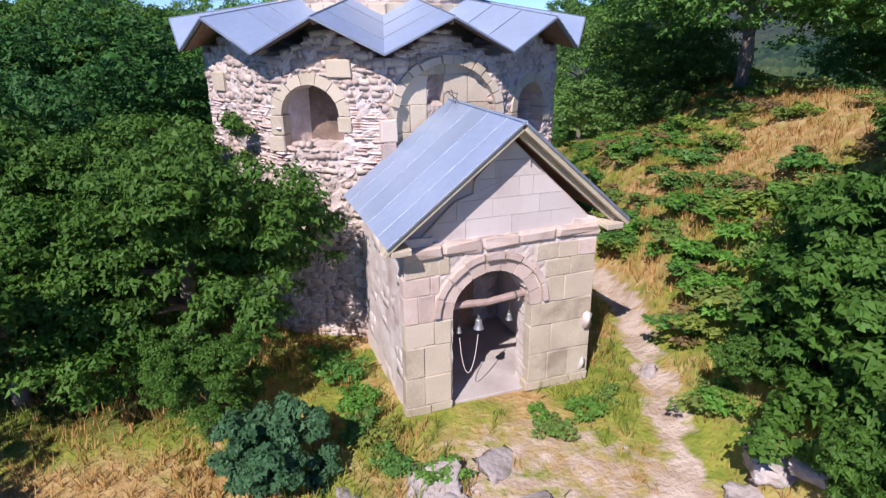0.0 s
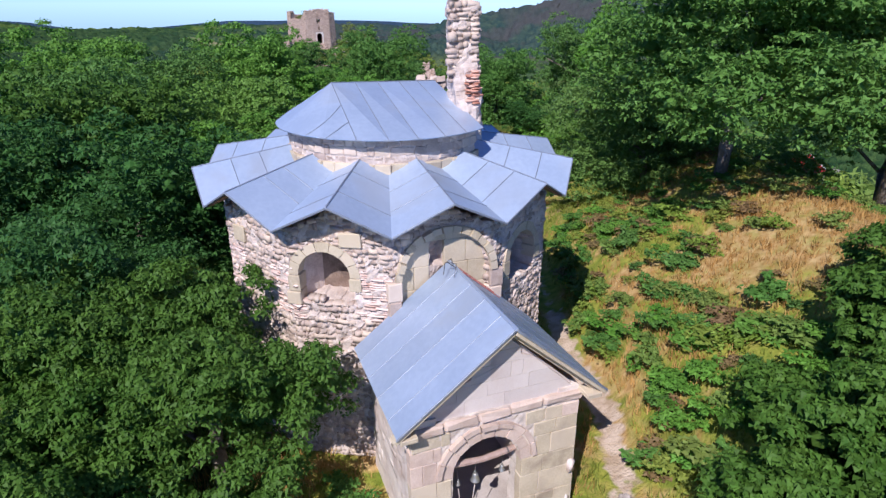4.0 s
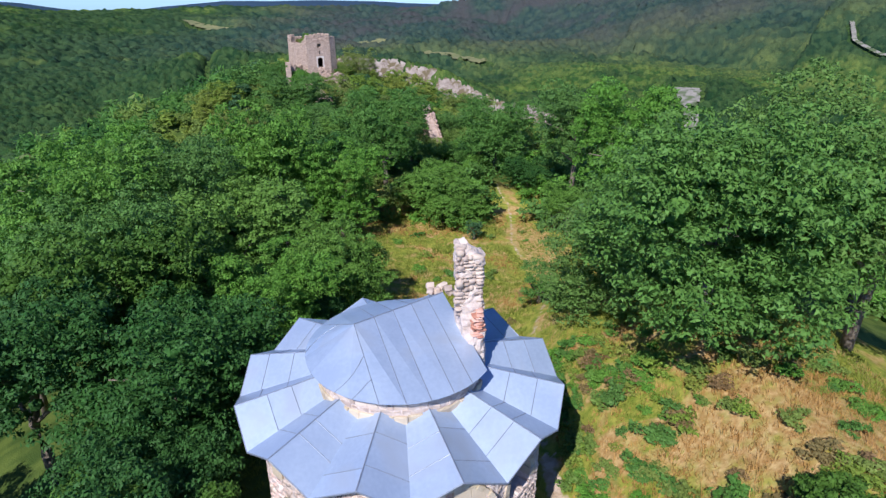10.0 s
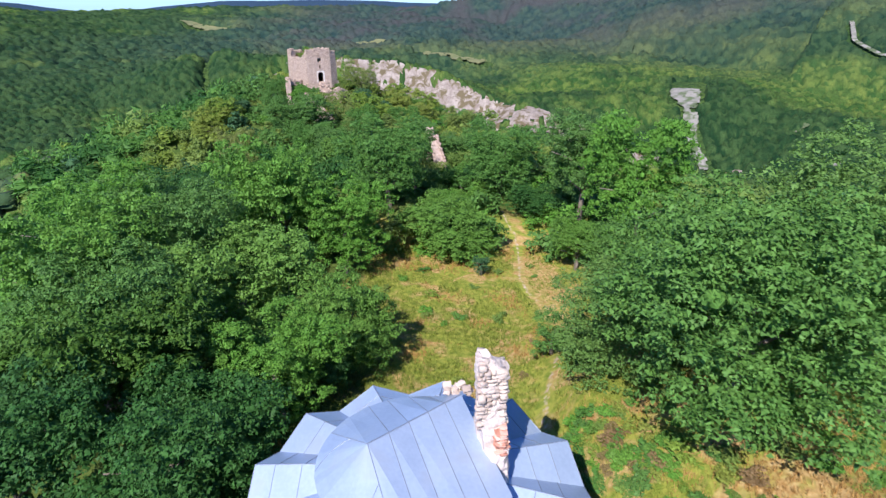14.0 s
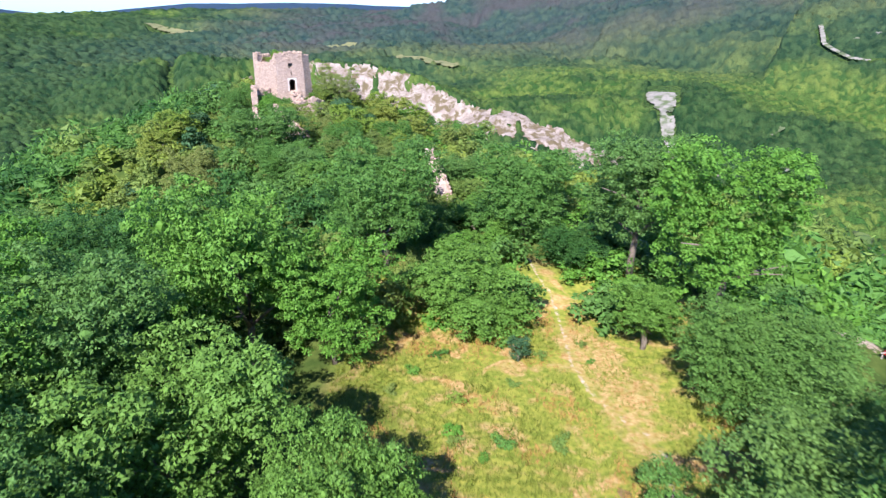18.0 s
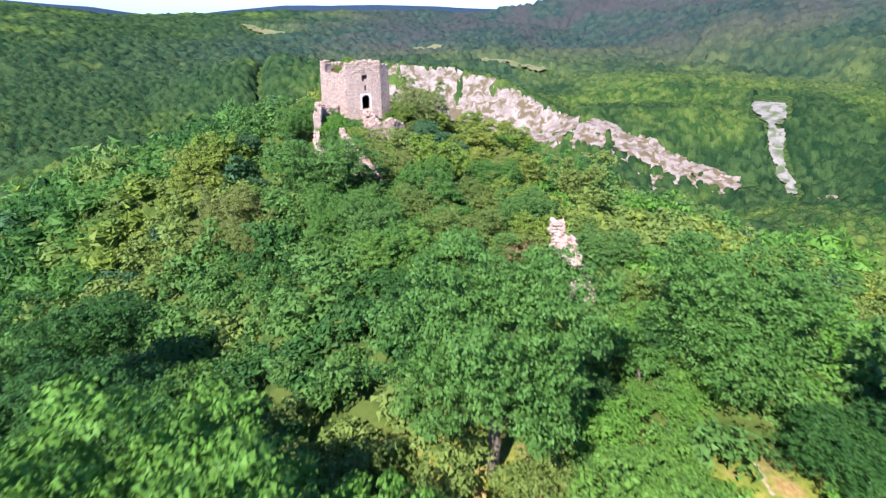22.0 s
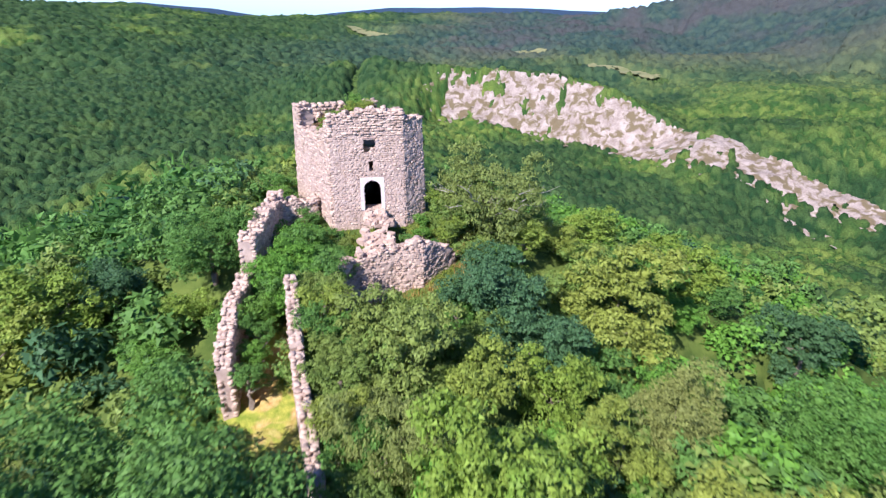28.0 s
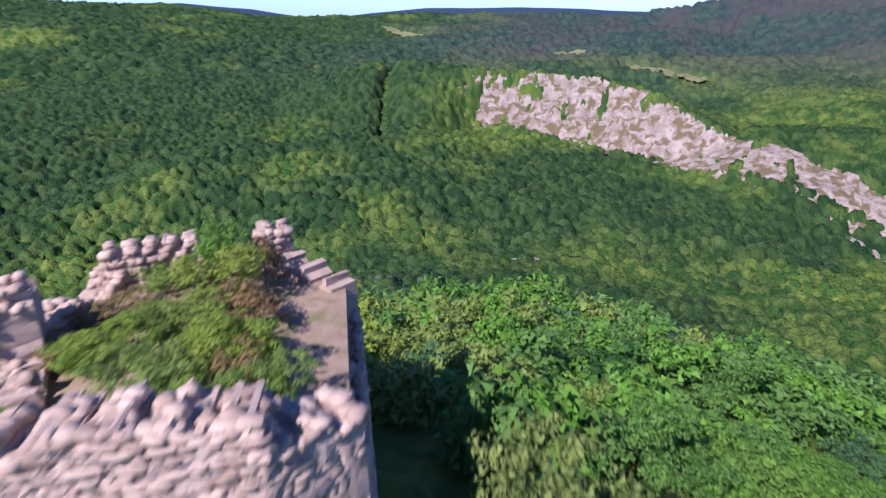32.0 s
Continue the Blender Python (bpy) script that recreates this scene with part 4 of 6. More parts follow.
def tufted(seed, leaves=12, wide=0.20):
    """A lumpy crown with some leaf sprays on it."""
    v, t = dome(seed, 5, 3, 0.24)
    v = v * (0.70 if leaves > 40 else 1.0)
    q = np.random.default_rng(seed)
    way = q.normal(size=(leaves, 3))
    way[:, 2] = np.abs(way[:, 2]) - 0.2
    way /= np.linalg.norm(way, axis=1)[:, None]
    a, b = q.normal(size=(leaves, 3)) * wide, q.normal(size=(leaves, 3)) * wide
    out = q.uniform(0.72 if leaves > 40 else 0.86, 1.10, leaves)[:, None]
    spray = np.stack([way * out, way * out + a, way * out + b], 1).reshape(-1, 3)
    return np.concatenate([v, spray]), np.concatenate([t, np.arange(leaves * 3).reshape(-1, 3) + len(v)])


LIGHT = [crown_shape(70 + k, 560, 0.098, 9) for k in range(3)]
LIGHTER = [tufted(80 + k, 150, 0.14) for k in range(4)]
for k, (mat, label) in enumerate(((LEAF_OLIVE, "olive shrubs on the hillside"), (LEAF_MID, "green shrubs on the hillside"), (LEAF_YELLOW, "yellow-green shrubs on the hillside"), (LEAF_BRIGHT, "bright green shrubs on the hillside"), (LEAF_BLUE, "grey-green shrubs on the hillside"), (LEAF_DARK, "dark green shrubs on the hillside"))):
    for shapes, mine in ((LIGHT, [p for p in rest if p[5] == k and p[6] < 38]), (LIGHTER, [p for p in rest if p[5] == k and p[6] >= 38])):
        if not mine:
            continue
        ms = np.array([np.array(pose(x, y, z, 0, 0, 137 * i) @ Matrix.Diagonal((r, r, low, 1))) for i, (x, y, z, r, low, *_) in enumerate(mine)])
        v, t = joined(shapes, np.arange(len(ms)) % len(shapes), ms)
        tagged(new("scrub", fast_mesh("scrub", v, t, mat)), label, "scrub", kind="stuff")


OPEN_GROUND = (([(-700, 1800, 0), (-560, 1700, 0)], 40), ([(-240, 1520, 0), (-100, 1430, 0)], 30), ([(-20, 1230, 0), (90, 1140, 0)], 22), ([(346, 815, 0), (318, 748, 0)], 22), ([(318, 748, 0), (304, 692, 0), (295, 610, 0)], 9), ([(632, 943, 0), (606, 889, 0), (604, 826, 0), (660, 770, 0)], 8))


def wooded(x, y):
    """Where the slopes round the ridge carry trees, for arrays."""
    ok = (along(ROUTE, x, y)[0] > 62) & ~((x > -50) & (x < 36) & (y < 60))
    d = along(CLIFF, x, y)[0]
    below = np.interp(x, [p[0] for p in CLIFF], [p[1] for p in CLIFF]) - y
    ok &= ~((d < 56 - 34 * smooth((x - 60) / 220)) & (below > 2) & (x > -190) & (x < 270) & (fractal(x / 22, y / 22, 77) > 0.33))
    ok &= along(RAVINE, x, y)[0] > 4
    for line, margin in OPEN_GROUND:
        ok &= along(line, x, y)[0] > margin
    return ok


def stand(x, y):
    """Tone of the woods in patches, darker towards the west."""
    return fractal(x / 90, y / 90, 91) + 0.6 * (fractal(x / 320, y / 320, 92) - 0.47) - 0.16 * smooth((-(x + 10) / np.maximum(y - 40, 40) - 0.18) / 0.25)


def canopy_material():
    m = bpy.data.materials.new("woods_canopy")
    m.use_nodes = True
    n, link = m.node_tree.nodes, m.node_tree.links.new
    shader = n["Principled BSDF"]
    shader.inputs["Roughness"].default_value, shader.inputs["Specular IOR Level"].default_value = 0.9, 0.1
    where = n.new("ShaderNodeNewGeometry")

    def kind(name, low=0.0, high=1.0):
        a, r = n.new("ShaderNodeAttribute"), n.new("ShaderNodeMapRange")
        a.attribute_name = name
        r.inputs["From Min"].default_value, r.inputs["From Max"].default_value = low, high
        link(a.outputs["Fac"], r.inputs["Value"])
        return r.outputs[0]

    def mix(fac, a, b):
        k = n.new("ShaderNodeMix")
        k.data_type = "RGBA"
        link(fac, k.inputs[0])
        for slot, v in ((6, a), (7, b)):
            if isinstance(v, tuple):
                k.inputs[slot].default_value = (*v, 1)
            else:
                link(v, k.inputs[slot])
        return k.outputs[2]

    light = mix(kind("tone", 0.1, 1.0), (0.033, 0.086, 0.018), (0.128, 0.178, 0.036))
    dark = mix(kind("tone", 0.0, 1.0), (0.010, 0.036, 0.013), (0.048, 0.092, 0.028))
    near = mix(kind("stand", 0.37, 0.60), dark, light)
    # bluish tones that stand in for haze over distant crowns
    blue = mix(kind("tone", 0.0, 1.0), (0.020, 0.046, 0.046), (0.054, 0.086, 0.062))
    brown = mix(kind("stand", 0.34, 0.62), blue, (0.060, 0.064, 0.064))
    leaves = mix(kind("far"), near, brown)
    grain = n.new("ShaderNodeTexNoise")
    grain.inputs["Scale"].default_value, grain.inputs["Detail"].default_value = 0.7, 6
    link(where.outputs["Position"], grain.inputs["Vector"])
    level = n.new("ShaderNodeMapRange")
    level.inputs["From Min"].default_value, level.inputs["From Max"].default_value = 0.3, 0.7
    level.inputs["To Min"].default_value, level.inputs["To Max"].default_value = 0.65, 1.35
    link(grain.outputs["Fac"], level.inputs["Value"])
    hsv = n.new("ShaderNodeHueSaturation")
    link(level.outputs[0], hsv.inputs["Value"])
    link(leaves, hsv.inputs["Color"])
    link(hsv.outputs["Color"], shader.inputs["Base Color"])
    rise = n.new("ShaderNodeBump")
    rise.inputs["Strength"].default_value, rise.inputs["Distance"].default_value = 1.0, 1.2
    link(grain.outputs["Fac"], rise.inputs["Height"])
    link(rise.outputs[0], shader.inputs["Normal"])
    return m


def canopy(name, label, near_edge, far_edge, step, turn, cell, mat, seed):
    """A closed roof of rounded tree crowns of about one size over the slopes."""
    q = np.random.default_rng(seed)
    rows = np.exp(np.arange(math.log(near_edge), math.log(far_edge), step))
    bearing = np.radians(np.arange(-54, 64, turn))
    R, A = np.meshgrid(rows, bearing, indexing="ij")
    R = R * (1 + q.uniform(-0.35, 0.35, R.shape) * step)
    A = A + q.uniform(-0.35, 0.35, A.shape) * radians(turn)
    x, y = -10 - np.sin(A) * R, 40 + np.cos(A) * R
    xi, yi = np.floor(x / cell).astype(np.int64), np.floor(y / cell).astype(np.int64)

    def rnd(a, b, k):
        h = (a * 374761393 + b * 668265263 + (k + seed) * 974634777) & 0xFFFFFFFF
        h = ((h ^ (h >> 13)) * 1274126177) & 0xFFFFFFFF
        return ((h ^ (h >> 16)) & 0xFFFF) / 65535.0

    top, tone = np.full(x.shape, -9.0), np.zeros(x.shape)
    for i in (-1, 0, 1):
        for j in (-1, 0, 1):
            a, b = xi + i, yi + j
            px, py, size = (a + 0.1 + 0.8 * rnd(a, b, 1)) * cell, (b + 0.1 + 0.8 * rnd(a, b, 2)) * cell, 0.55 + 0.6 * rnd(a, b, 3)
            d = ((x - px) ** 2 + (y - py) ** 2) / (cell * 0.74 * size) ** 2
            h = cell * size * (1.15 * np.sqrt(np.maximum(1 - d, 0)) - 0.30) - (d > 1) * 9 + cell * 0.15 * rnd(a, b, 4)
            better = h > top
            top, tone = np.where(better, h, top), np.where(better, rnd(a, b, 5), tone)
    top = np.maximum(top, 0.0)
    z = ground(x, y) + 0.6 + top + (fractal(x / (cell * 0.3), y / (cell * 0.3), seed) - 0.47) * cell * 0.42
    na = len(bearing)
    trees = wooded(x, y)
    trees[:2], trees[-2:] = False, False
    z = np.where(trees, z, ground(x, y) - 1.5)
    some = trees[:-1, :-1] | trees[1:, :-1] | trees[:-1, 1:] | trees[1:, 1:]
    i, j = np.nonzero(some)
    verts = np.stack([x, y, z], -1).reshape(-1, 3)
    faces = np.stack([i * na + j, i * na + j + 1, (i + 1) * na + j + 1, (i + 1) * na + j], -1)
    used, back = np.unique(faces, return_inverse=True)
    me = fast_mesh(name, verts[used], back.reshape(faces.shape), mat, True)
    # share of painted haze, growing with distance and to the east
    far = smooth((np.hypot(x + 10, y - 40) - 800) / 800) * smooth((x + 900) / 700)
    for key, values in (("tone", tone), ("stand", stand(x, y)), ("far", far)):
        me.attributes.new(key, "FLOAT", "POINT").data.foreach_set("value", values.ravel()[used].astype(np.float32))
    tagged(new(name, me), label, "woods", kind="stuff")


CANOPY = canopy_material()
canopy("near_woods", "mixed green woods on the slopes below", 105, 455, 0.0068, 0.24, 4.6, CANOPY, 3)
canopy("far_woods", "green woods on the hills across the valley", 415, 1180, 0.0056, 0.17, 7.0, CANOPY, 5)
# these crowns carry most of the haze tint in their colour
canopy("distant_woods", "woods on the distant hills, with haze blue in their colour", 1090, 2900, 0.0062, 0.2, 12.5, CANOPY, 7)
g = np.random.default_rng(25)
count = 15000
bearing, reach = np.radians(g.uniform(-52, 62, count)), 75 + 255 * g.random(count)
fx, fy = -10 - np.sin(bearing) * reach, 40 + np.cos(bearing) * reach
keep = wooded(fx, fy) & (fractal(fx / 26, fy / 26, 95) + g.normal(0, 0.06, count) > 0.36)
fx, fy, reach = fx[keep], fy[keep], reach[keep]
fz = ground(fx, fy)
size = (1.75 + reach * 0.0031) * np.exp(np.clip(g.normal(0, 0.3, len(fx)), -0.6, 0.42))
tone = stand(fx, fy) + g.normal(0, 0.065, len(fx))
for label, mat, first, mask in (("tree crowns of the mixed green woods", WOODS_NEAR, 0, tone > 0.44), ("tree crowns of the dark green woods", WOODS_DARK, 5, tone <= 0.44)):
    n = int(mask.sum())
    ms = np.zeros((n, 4, 4))
    s, a = size[mask], g.uniform(0, 6.28, n)
    ms[:, 0, 0], ms[:, 0, 1], ms[:, 1, 0], ms[:, 1, 1] = s * np.cos(a), -s * np.sin(a), s * np.sin(a), s * np.cos(a)
    ms[:, 2, 2] = s * g.uniform(0.6, 1.05, n)
    ms[:, :3, 3] = np.stack([fx[mask], fy[mask], fz[mask] + s * 0.25], 1)
    v, t = joined([tufted(k + first, 22, 0.15) for k in range(5)], g.integers(0, 5, n), ms)
    tagged(new("near_woods", fast_mesh("near_woods", v, t, mat, True)), label, "woods", kind="stuff")


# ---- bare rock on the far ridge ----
def rock_face():
    s = np.linspace(0, 1, 230)
    knots = np.array(CLIFF[1:])
    along_s = np.concatenate([[0], np.cumsum(np.hypot(*np.diff(knots[:, :2], axis=0).T))])
    along_s /= along_s[-1]
    cx, cy = np.interp(s, along_s, knots[:, 0]), np.interp(s, along_s, knots[:, 1])
    down = np.linspace(-1, 74, 50)
    X = cx[:, None] - 0.42 * down[None]
    Y = cy[:, None] - 0.9 * down[None]
    rib_s = (s * 560)[:, None] + 0.15 * down[None]
    Z = ground(X, Y) + 2.2 + (fractal(X / 16, Y / 16, 55) - 0.47) * 6 + (fractal(X / 3, Y / 3, 57) - 0.47) * 1.8 + (fractal(rib_s / 11, down[None] / 40 + 0 * rib_s, 58) - 0.47) * 6
    patch = fractal(X / 30, Y / 22, 77, 5) + 0.15 * np.sin(s * 40)[:, None] * 0.4
    edge = 0.12 + 0.04 * np.sin(s * 23)[:, None] + 0.34 * smooth((down[None] - 58 + 42 * smooth((s[:, None] - 0.45) / 0.5)) / 22) + 0.25 * smooth((0.10 - s[:, None]) / 0.1) + 0.45 * smooth((s[:, None] - 0.76) / 0.1)
    solid = patch > edge
    verts = np.stack([X, Y, Z], -1).reshape(-1, 3)
    n = len(down)
    i, j = np.nonzero(solid[:-1, :-1])
    faces = np.stack([i * n + j, (i + 1) * n + j, (i + 1) * n + j + 1, i * n + j + 1], -1)
    tagged(new("rock_cliff", fast_mesh("rock_cliff", verts, faces, ROCK_FAR, True)), "pale bare limestone cliff on the far ridge", "cliff", kind="structure")


rock_face()


def bare_patch(name, label, points, width, mat, lift=2.0, seed=0, cut=0.40, narrow=1.0):
    """A ragged bare strip draped on a far slope."""
    pts = np.array(points, float)
    s = np.linspace(0, len(pts) - 1, 130)
    cx, cy = np.interp(s, range(len(pts)), pts[:, 0]), np.interp(s, range(len(pts)), pts[:, 1])
    tx, ty = np.gradient(cx), np.gradient(cy)
    n = np.hypot(tx, ty)
    v = np.linspace(-1, 1, 37)
    taper = (1 + (narrow - 1) * smooth(s / (len(pts) - 1) * 1.6))[:, None]
    X = cx[:, None] + (-ty / n)[:, None] * v[None] * width * taper
    Y = cy[:, None] + (tx / n)[:, None] * v[None] * width * taper
    Z = ground(X, Y) + lift
    mask = fractal(X / (width * 0.7), Y / (width * 0.7), seed) > cut + 0.28 * np.abs(v[None]) ** 3 + 0.2 * (np.abs(s / (len(pts) - 1) - 0.5) * 2)[:, None] ** 4
    i, j = np.nonzero(mask[:-1, :-1])
    m = len(v)
    faces = np.stack([i * m + j, (i + 1) * m + j, (i + 1) * m + j + 1, i * m + j + 1], -1)
    if len(faces):
        tagged(new(name, fast_mesh(name, np.stack([X, Y, Z], -1).reshape(-1, 3), faces, mat, True)), label, "clearing", kind="structure")


bare_patch("scree_slope", "grey scree scar on the hillside", [(346, 815), (330, 788), (318, 748), (304, 692), (297, 663), (295, 632), (292, 610)], 25, SCREE, 2.4, 5, 0.36, 0.30)
bare_patch("far_field", "yellow field on the far hill", [(-700, 1800), (-560, 1700)], 19, FIELD, 5, 7, 0.2)
bare_patch("far_field", "dry meadow on the far hillside", [(-240, 1520), (-100, 1430)], 26, FIELD, 5, 8, 0.25)
bare_patch("far_field", "dry meadow on the far hillside", [(-20, 1230), (90, 1140)], 20, FIELD, 4, 9, 0.25)
bare_patch("rock_outcrop", "pale bare rock among the shrubs", [(-52, 237), (-44, 240), (-36, 241)], 5, ROCK_FAR, 2.2, 12, 0.3)
bare_patch("rock_outcrop", "pale bare rock among the shrubs", [(-74, 430), (-54, 437)], 6, ROCK_FAR, 2.6, 14, 0.34)
bare_patch("rock_outcrop", "pale bare rock among the shrubs", [(-108, 590), (-92, 612)], 7, ROCK_FAR, 3, 13, 0.34)
bare_patch("rock_outcrop", "streaks of bare rock below the ridge", [(-182, 838), (-150, 829), (-122, 816)], 10, ROCK_FAR, 2.8, 15, 0.30)
bare_patch("rock_outcrop", "streaks of bare rock below the ridge", [(-100, 832), (-70, 822), (-40, 806)], 11, ROCK_FAR, 2.8, 18, 0.30)
bare_patch("rock_outcrop", "pale bare rock on the slope beyond the ravine", [(-300, 1285), (-225, 1191)], 16, ROCK_FAR, 3, 17, 0.34)
bare_patch("far_road", "pale track on the far hillside", [(640, 960), (632, 943), (606, 889), (604, 826), (616, 800)], 3.2, SCREE, 5, 16, 0.22)
for k, (x, y) in enumerate(((679, 938), (647, 879), (672, 876), (407, 646), (369, 564), (398, 563))):
    bare_patch("far_clearing", "small pale clearing on the far hillside", [(x - 9, y - 4), (x + 9, y + 4)], 6, SCREE, 4, 30 + k, 0.25)


# ---- weeds and grass near the church ----
def grass():
    q = np.random.default_rng(33)
    n = 60000
    x, y = q.uniform(-12, 24, n), q.uniform(-21, 48, n)
    far = along(CREST, x, y)[0]
    ok = (trail_distance(x, y) > 0.55) & (np.hypot(x - CHURCH[0], y - CHURCH[1]) > 5.7) & ((far < 16) | (x > 0))
    local = np.stack([(x - 1.11) * math.cos(radians(20.2)) + (y + 9.22) * math.sin(radians(20.2)), -(x - 1.11) * math.sin(radians(20.2)) + (y + 9.22) * math.cos(radians(20.2))], -1)
    ok &= ~((np.abs(local[:, 0]) < 2.5) & (local[:, 1] > -0.2) & (local[:, 1] < 5))
    ok &= ~((np.abs(local[:, 0] + 0.2) < 1.5) & (local[:, 1] > -6) & (local[:, 1] < 0) & (q.random(n) < 0.9))
    yard = np.stack([q.uniform(-33, -18, 9000), q.uniform(108, 121, 9000)], -1)
    yard = yard[(yard[:, 1] < np.interp(yard[:, 0], [-33, -29, -23, -18], [118, 116.8, 121, 121])) & (np.hypot(yard[:, 0] + 25, yard[:, 1] - 116.6) > 1.0)]
    x, y = np.concatenate([x[ok], yard[:, 0]]), np.concatenate([y[ok], yard[:, 1]])
    n = len(x)
    z = ground(x, y)
    tall = q.uniform(0.10, 0.34, n) * (0.6 + 0.8 * value_noise(x / 3, y / 3, 8))
    straw = 0.03 + fractal(x / 2.6, y / 2.6, 19) + 0.25 * smooth((7 - np.hypot((x - 14.5) / 1.3, y + 0.5)) / 4) + 0.12 * smooth((3 - np.hypot(x - 6.5, (y - 34) * 0.2)) / 3) + 0.22 * smooth((4.5 - np.hypot((x + 6.5) * 0.7, y + 14.6)) / 2) + 0.16 * smooth((4 - np.hypot(x - 2, y + 13.5)) / 2) - 0.09 * smooth((y - 10) / 4) + q.normal(0, 0.05, n)
    for name, label, mat, mask in (("green_grass", "green grass and weeds", GRASS_GREEN, straw < 0.5), ("dry_grass", "dry straw-coloured grass", GRASS_DRY, straw >= 0.5)):
        px, py, pz, h = x[mask], y[mask], z[mask], tall[mask]
        m = len(px)
        blades = 5
        a = q.uniform(0, 6.28, (m, blades))
        lean = q.uniform(0.2, 0.9, (m, blades)) * h[:, None]
        wide = 0.011 + 0.013 * q.random((m, blades))
        base = np.stack([px[:, None] + q.normal(0, 0.06, (m, blades)), py[:, None] + q.normal(0, 0.06, (m, blades)), np.repeat(pz[:, None] - 0.04, blades, 1)], -1)
        side = np.stack([-np.sin(a), np.cos(a), np.zeros_like(a)], -1) * wide[..., None]
        tip = base + np.stack([np.cos(a) * lean, np.sin(a) * lean, h[:, None] * q.uniform(0.7, 1.2, (m, blades)) + 0.04], -1)
        v = np.stack([base - side, base + side, tip], 2).reshape(-1, 3)
        tagged(new(name, fast_mesh(name, v, np.arange(len(v)).reshape(-1, 3), mat)), label, "grass", kind="stuff")


grass()
g = np.random.default_rng(44)
WEED = [crown_mesh("leaves", 90 + k, 560, 0.12, (LEAF_BRIGHT, LEAF_OLIVE, LEAF_YELLOW, LEAF_MID, LEAF_BROWN)[k], 9, 0.95, 0.7, 0.2, False) for k in range(5)]
weeds = [(2.2, -10.6, 0.45), (3.0, -9.9, 0.5), (1.9, -10.0, 0.35), (3.6, -9.3, 0.35), (-1.5, -10.9, 0.5), (-2.2, -9.6, 0.6), (-2.6, -8.4, 0.6), (-1.2, -11.6, 0.45), (-0.2, -11.9, 0.5), (-3.2, -7.6, 0.6), (-2.0, -10.6, 0.5)]
while len(weeds) < 330:
    x, y = 5.6 + 14 * g.random() ** 1.5, g.uniform(-11, 12)
    if g.random() < 0.06:
        x, y = g.uniform(-7, 9), g.uniform(14, 42)
    if trail_distance(np.array([x]), np.array([y]))[0] < 0.9 or math.hypot(x - CHURCH[0], y - CHURCH[1]) < 6.4 or math.hypot((x - 14.5) / 1.3, y + 0.5) < 3 and g.random() < 0.7:
        continue
    weeds.append((x, y, g.uniform(0.3, 0.75) * (1.25 if 5.8 < x < 11 and y < 8 else 1)))
for k, (x, y, r) in enumerate(weeds):
    t = thing("weed", "leafy green weed clump in the grass", "weed", "weeds in the grass", pose(x, y, ground_at(x, y) - 0.03, 0, 0, g.uniform(0, 360)))
    c = part("leaves", WEED[int(g.choice(5, p=[0.28, 0.25, 0.15, 0.22, 0.10]))], None, t)
    c.matrix_basis = pose(0, 0, r * 0.35) @ Matrix.Diagonal((r * g.uniform(0.8, 1.3), r * g.uniform(0.7, 1.1), r * g.uniform(0.45, 0.8), 1))


# ---- loose things round the church ----
tent = thing("canopy_tent", "red cloth canopy on thin posts beyond the trees", "tent", m=pose(35.2, 37.8, ground_at(35.2, 37.8), 0, 0, 30))
peak = bmesh.new()
eaves = [peak.verts.new((sx * 3.2, sy * 2.0, 2.1)) for sx, sy in ((-1, -1), (1, -1), (1, 1), (-1, 1))]
ends = [peak.verts.new((-3.2, 0, 3.4)), peak.verts.new((3.2, 0, 3.4))]
peak.faces.new((eaves[0], eaves[1], ends[1], ends[0]))
peak.faces.new((eaves[2], eaves[3], ends[0], ends[1]))
peak.faces.new((eaves[1], eaves[2], ends[1]))
peak.faces.new((eaves[3], eaves[0], ends[0]))
bmesh.ops.solidify(peak, geom=peak.faces[:], thickness=0.03)
part("canopy", peak, RED_CLOTH, tent)
for sx in (-1, 1):
    for sy in (-1, 1):
        part("post", tube_bm([(sx * 3.1, sy * 1.9, -0.4), (sx * 3.1, sy * 1.9, 2.1)], [0.03, 0.03], 6), WHITE_STONE, tent)
    part("edge_band", tube_bm([(sx * 3.21, -2.0, 2.12), (sx * 3.21, 0, 3.42), (sx * 3.21, 2.0, 2.12)], [0.05] * 3, 6), WHITE_STONE, tent, "white edge band")
BOULDERS = [rounded_stone(200 + k, 4, 0.085) for k in range(4)]
boulders = ((5.4, -12.6, 0.55), (5.9, -12.1, 0.75), (6.3, -12.9, 0.6), (5.0, -13.2, 0.5), (-0.4, -12.3, 0.9), (0.1, -12.9, 0.7), (0.9, -11.5, 0.6), (-1.9, -12.4, 0.5), (1.4, -12.4, 0.45), (4.9, -8.2, 0.35), (6.6, -13.8, 0.6))
for k, (x, y, s) in enumerate(boulders):
    v, t = BOULDERS[k % 4]
    b = new("boulder", fast_mesh("boulder", v, t, ROCK, True))
    b.matrix_world = pose(x, y, ground_at(x, y) + 0.02 * s, 3 * k, 2 * k, 67 * k) @ Matrix.Diagonal((s * 1.5, s * 1.1, s * (0.5 if x > 4 else 0.26), 1))
    tagged(b, "pale half-buried boulder beside the path" if x > 4 else "flat pale rock in the bare ground before the porch", "boulder", "boulders before the porch")


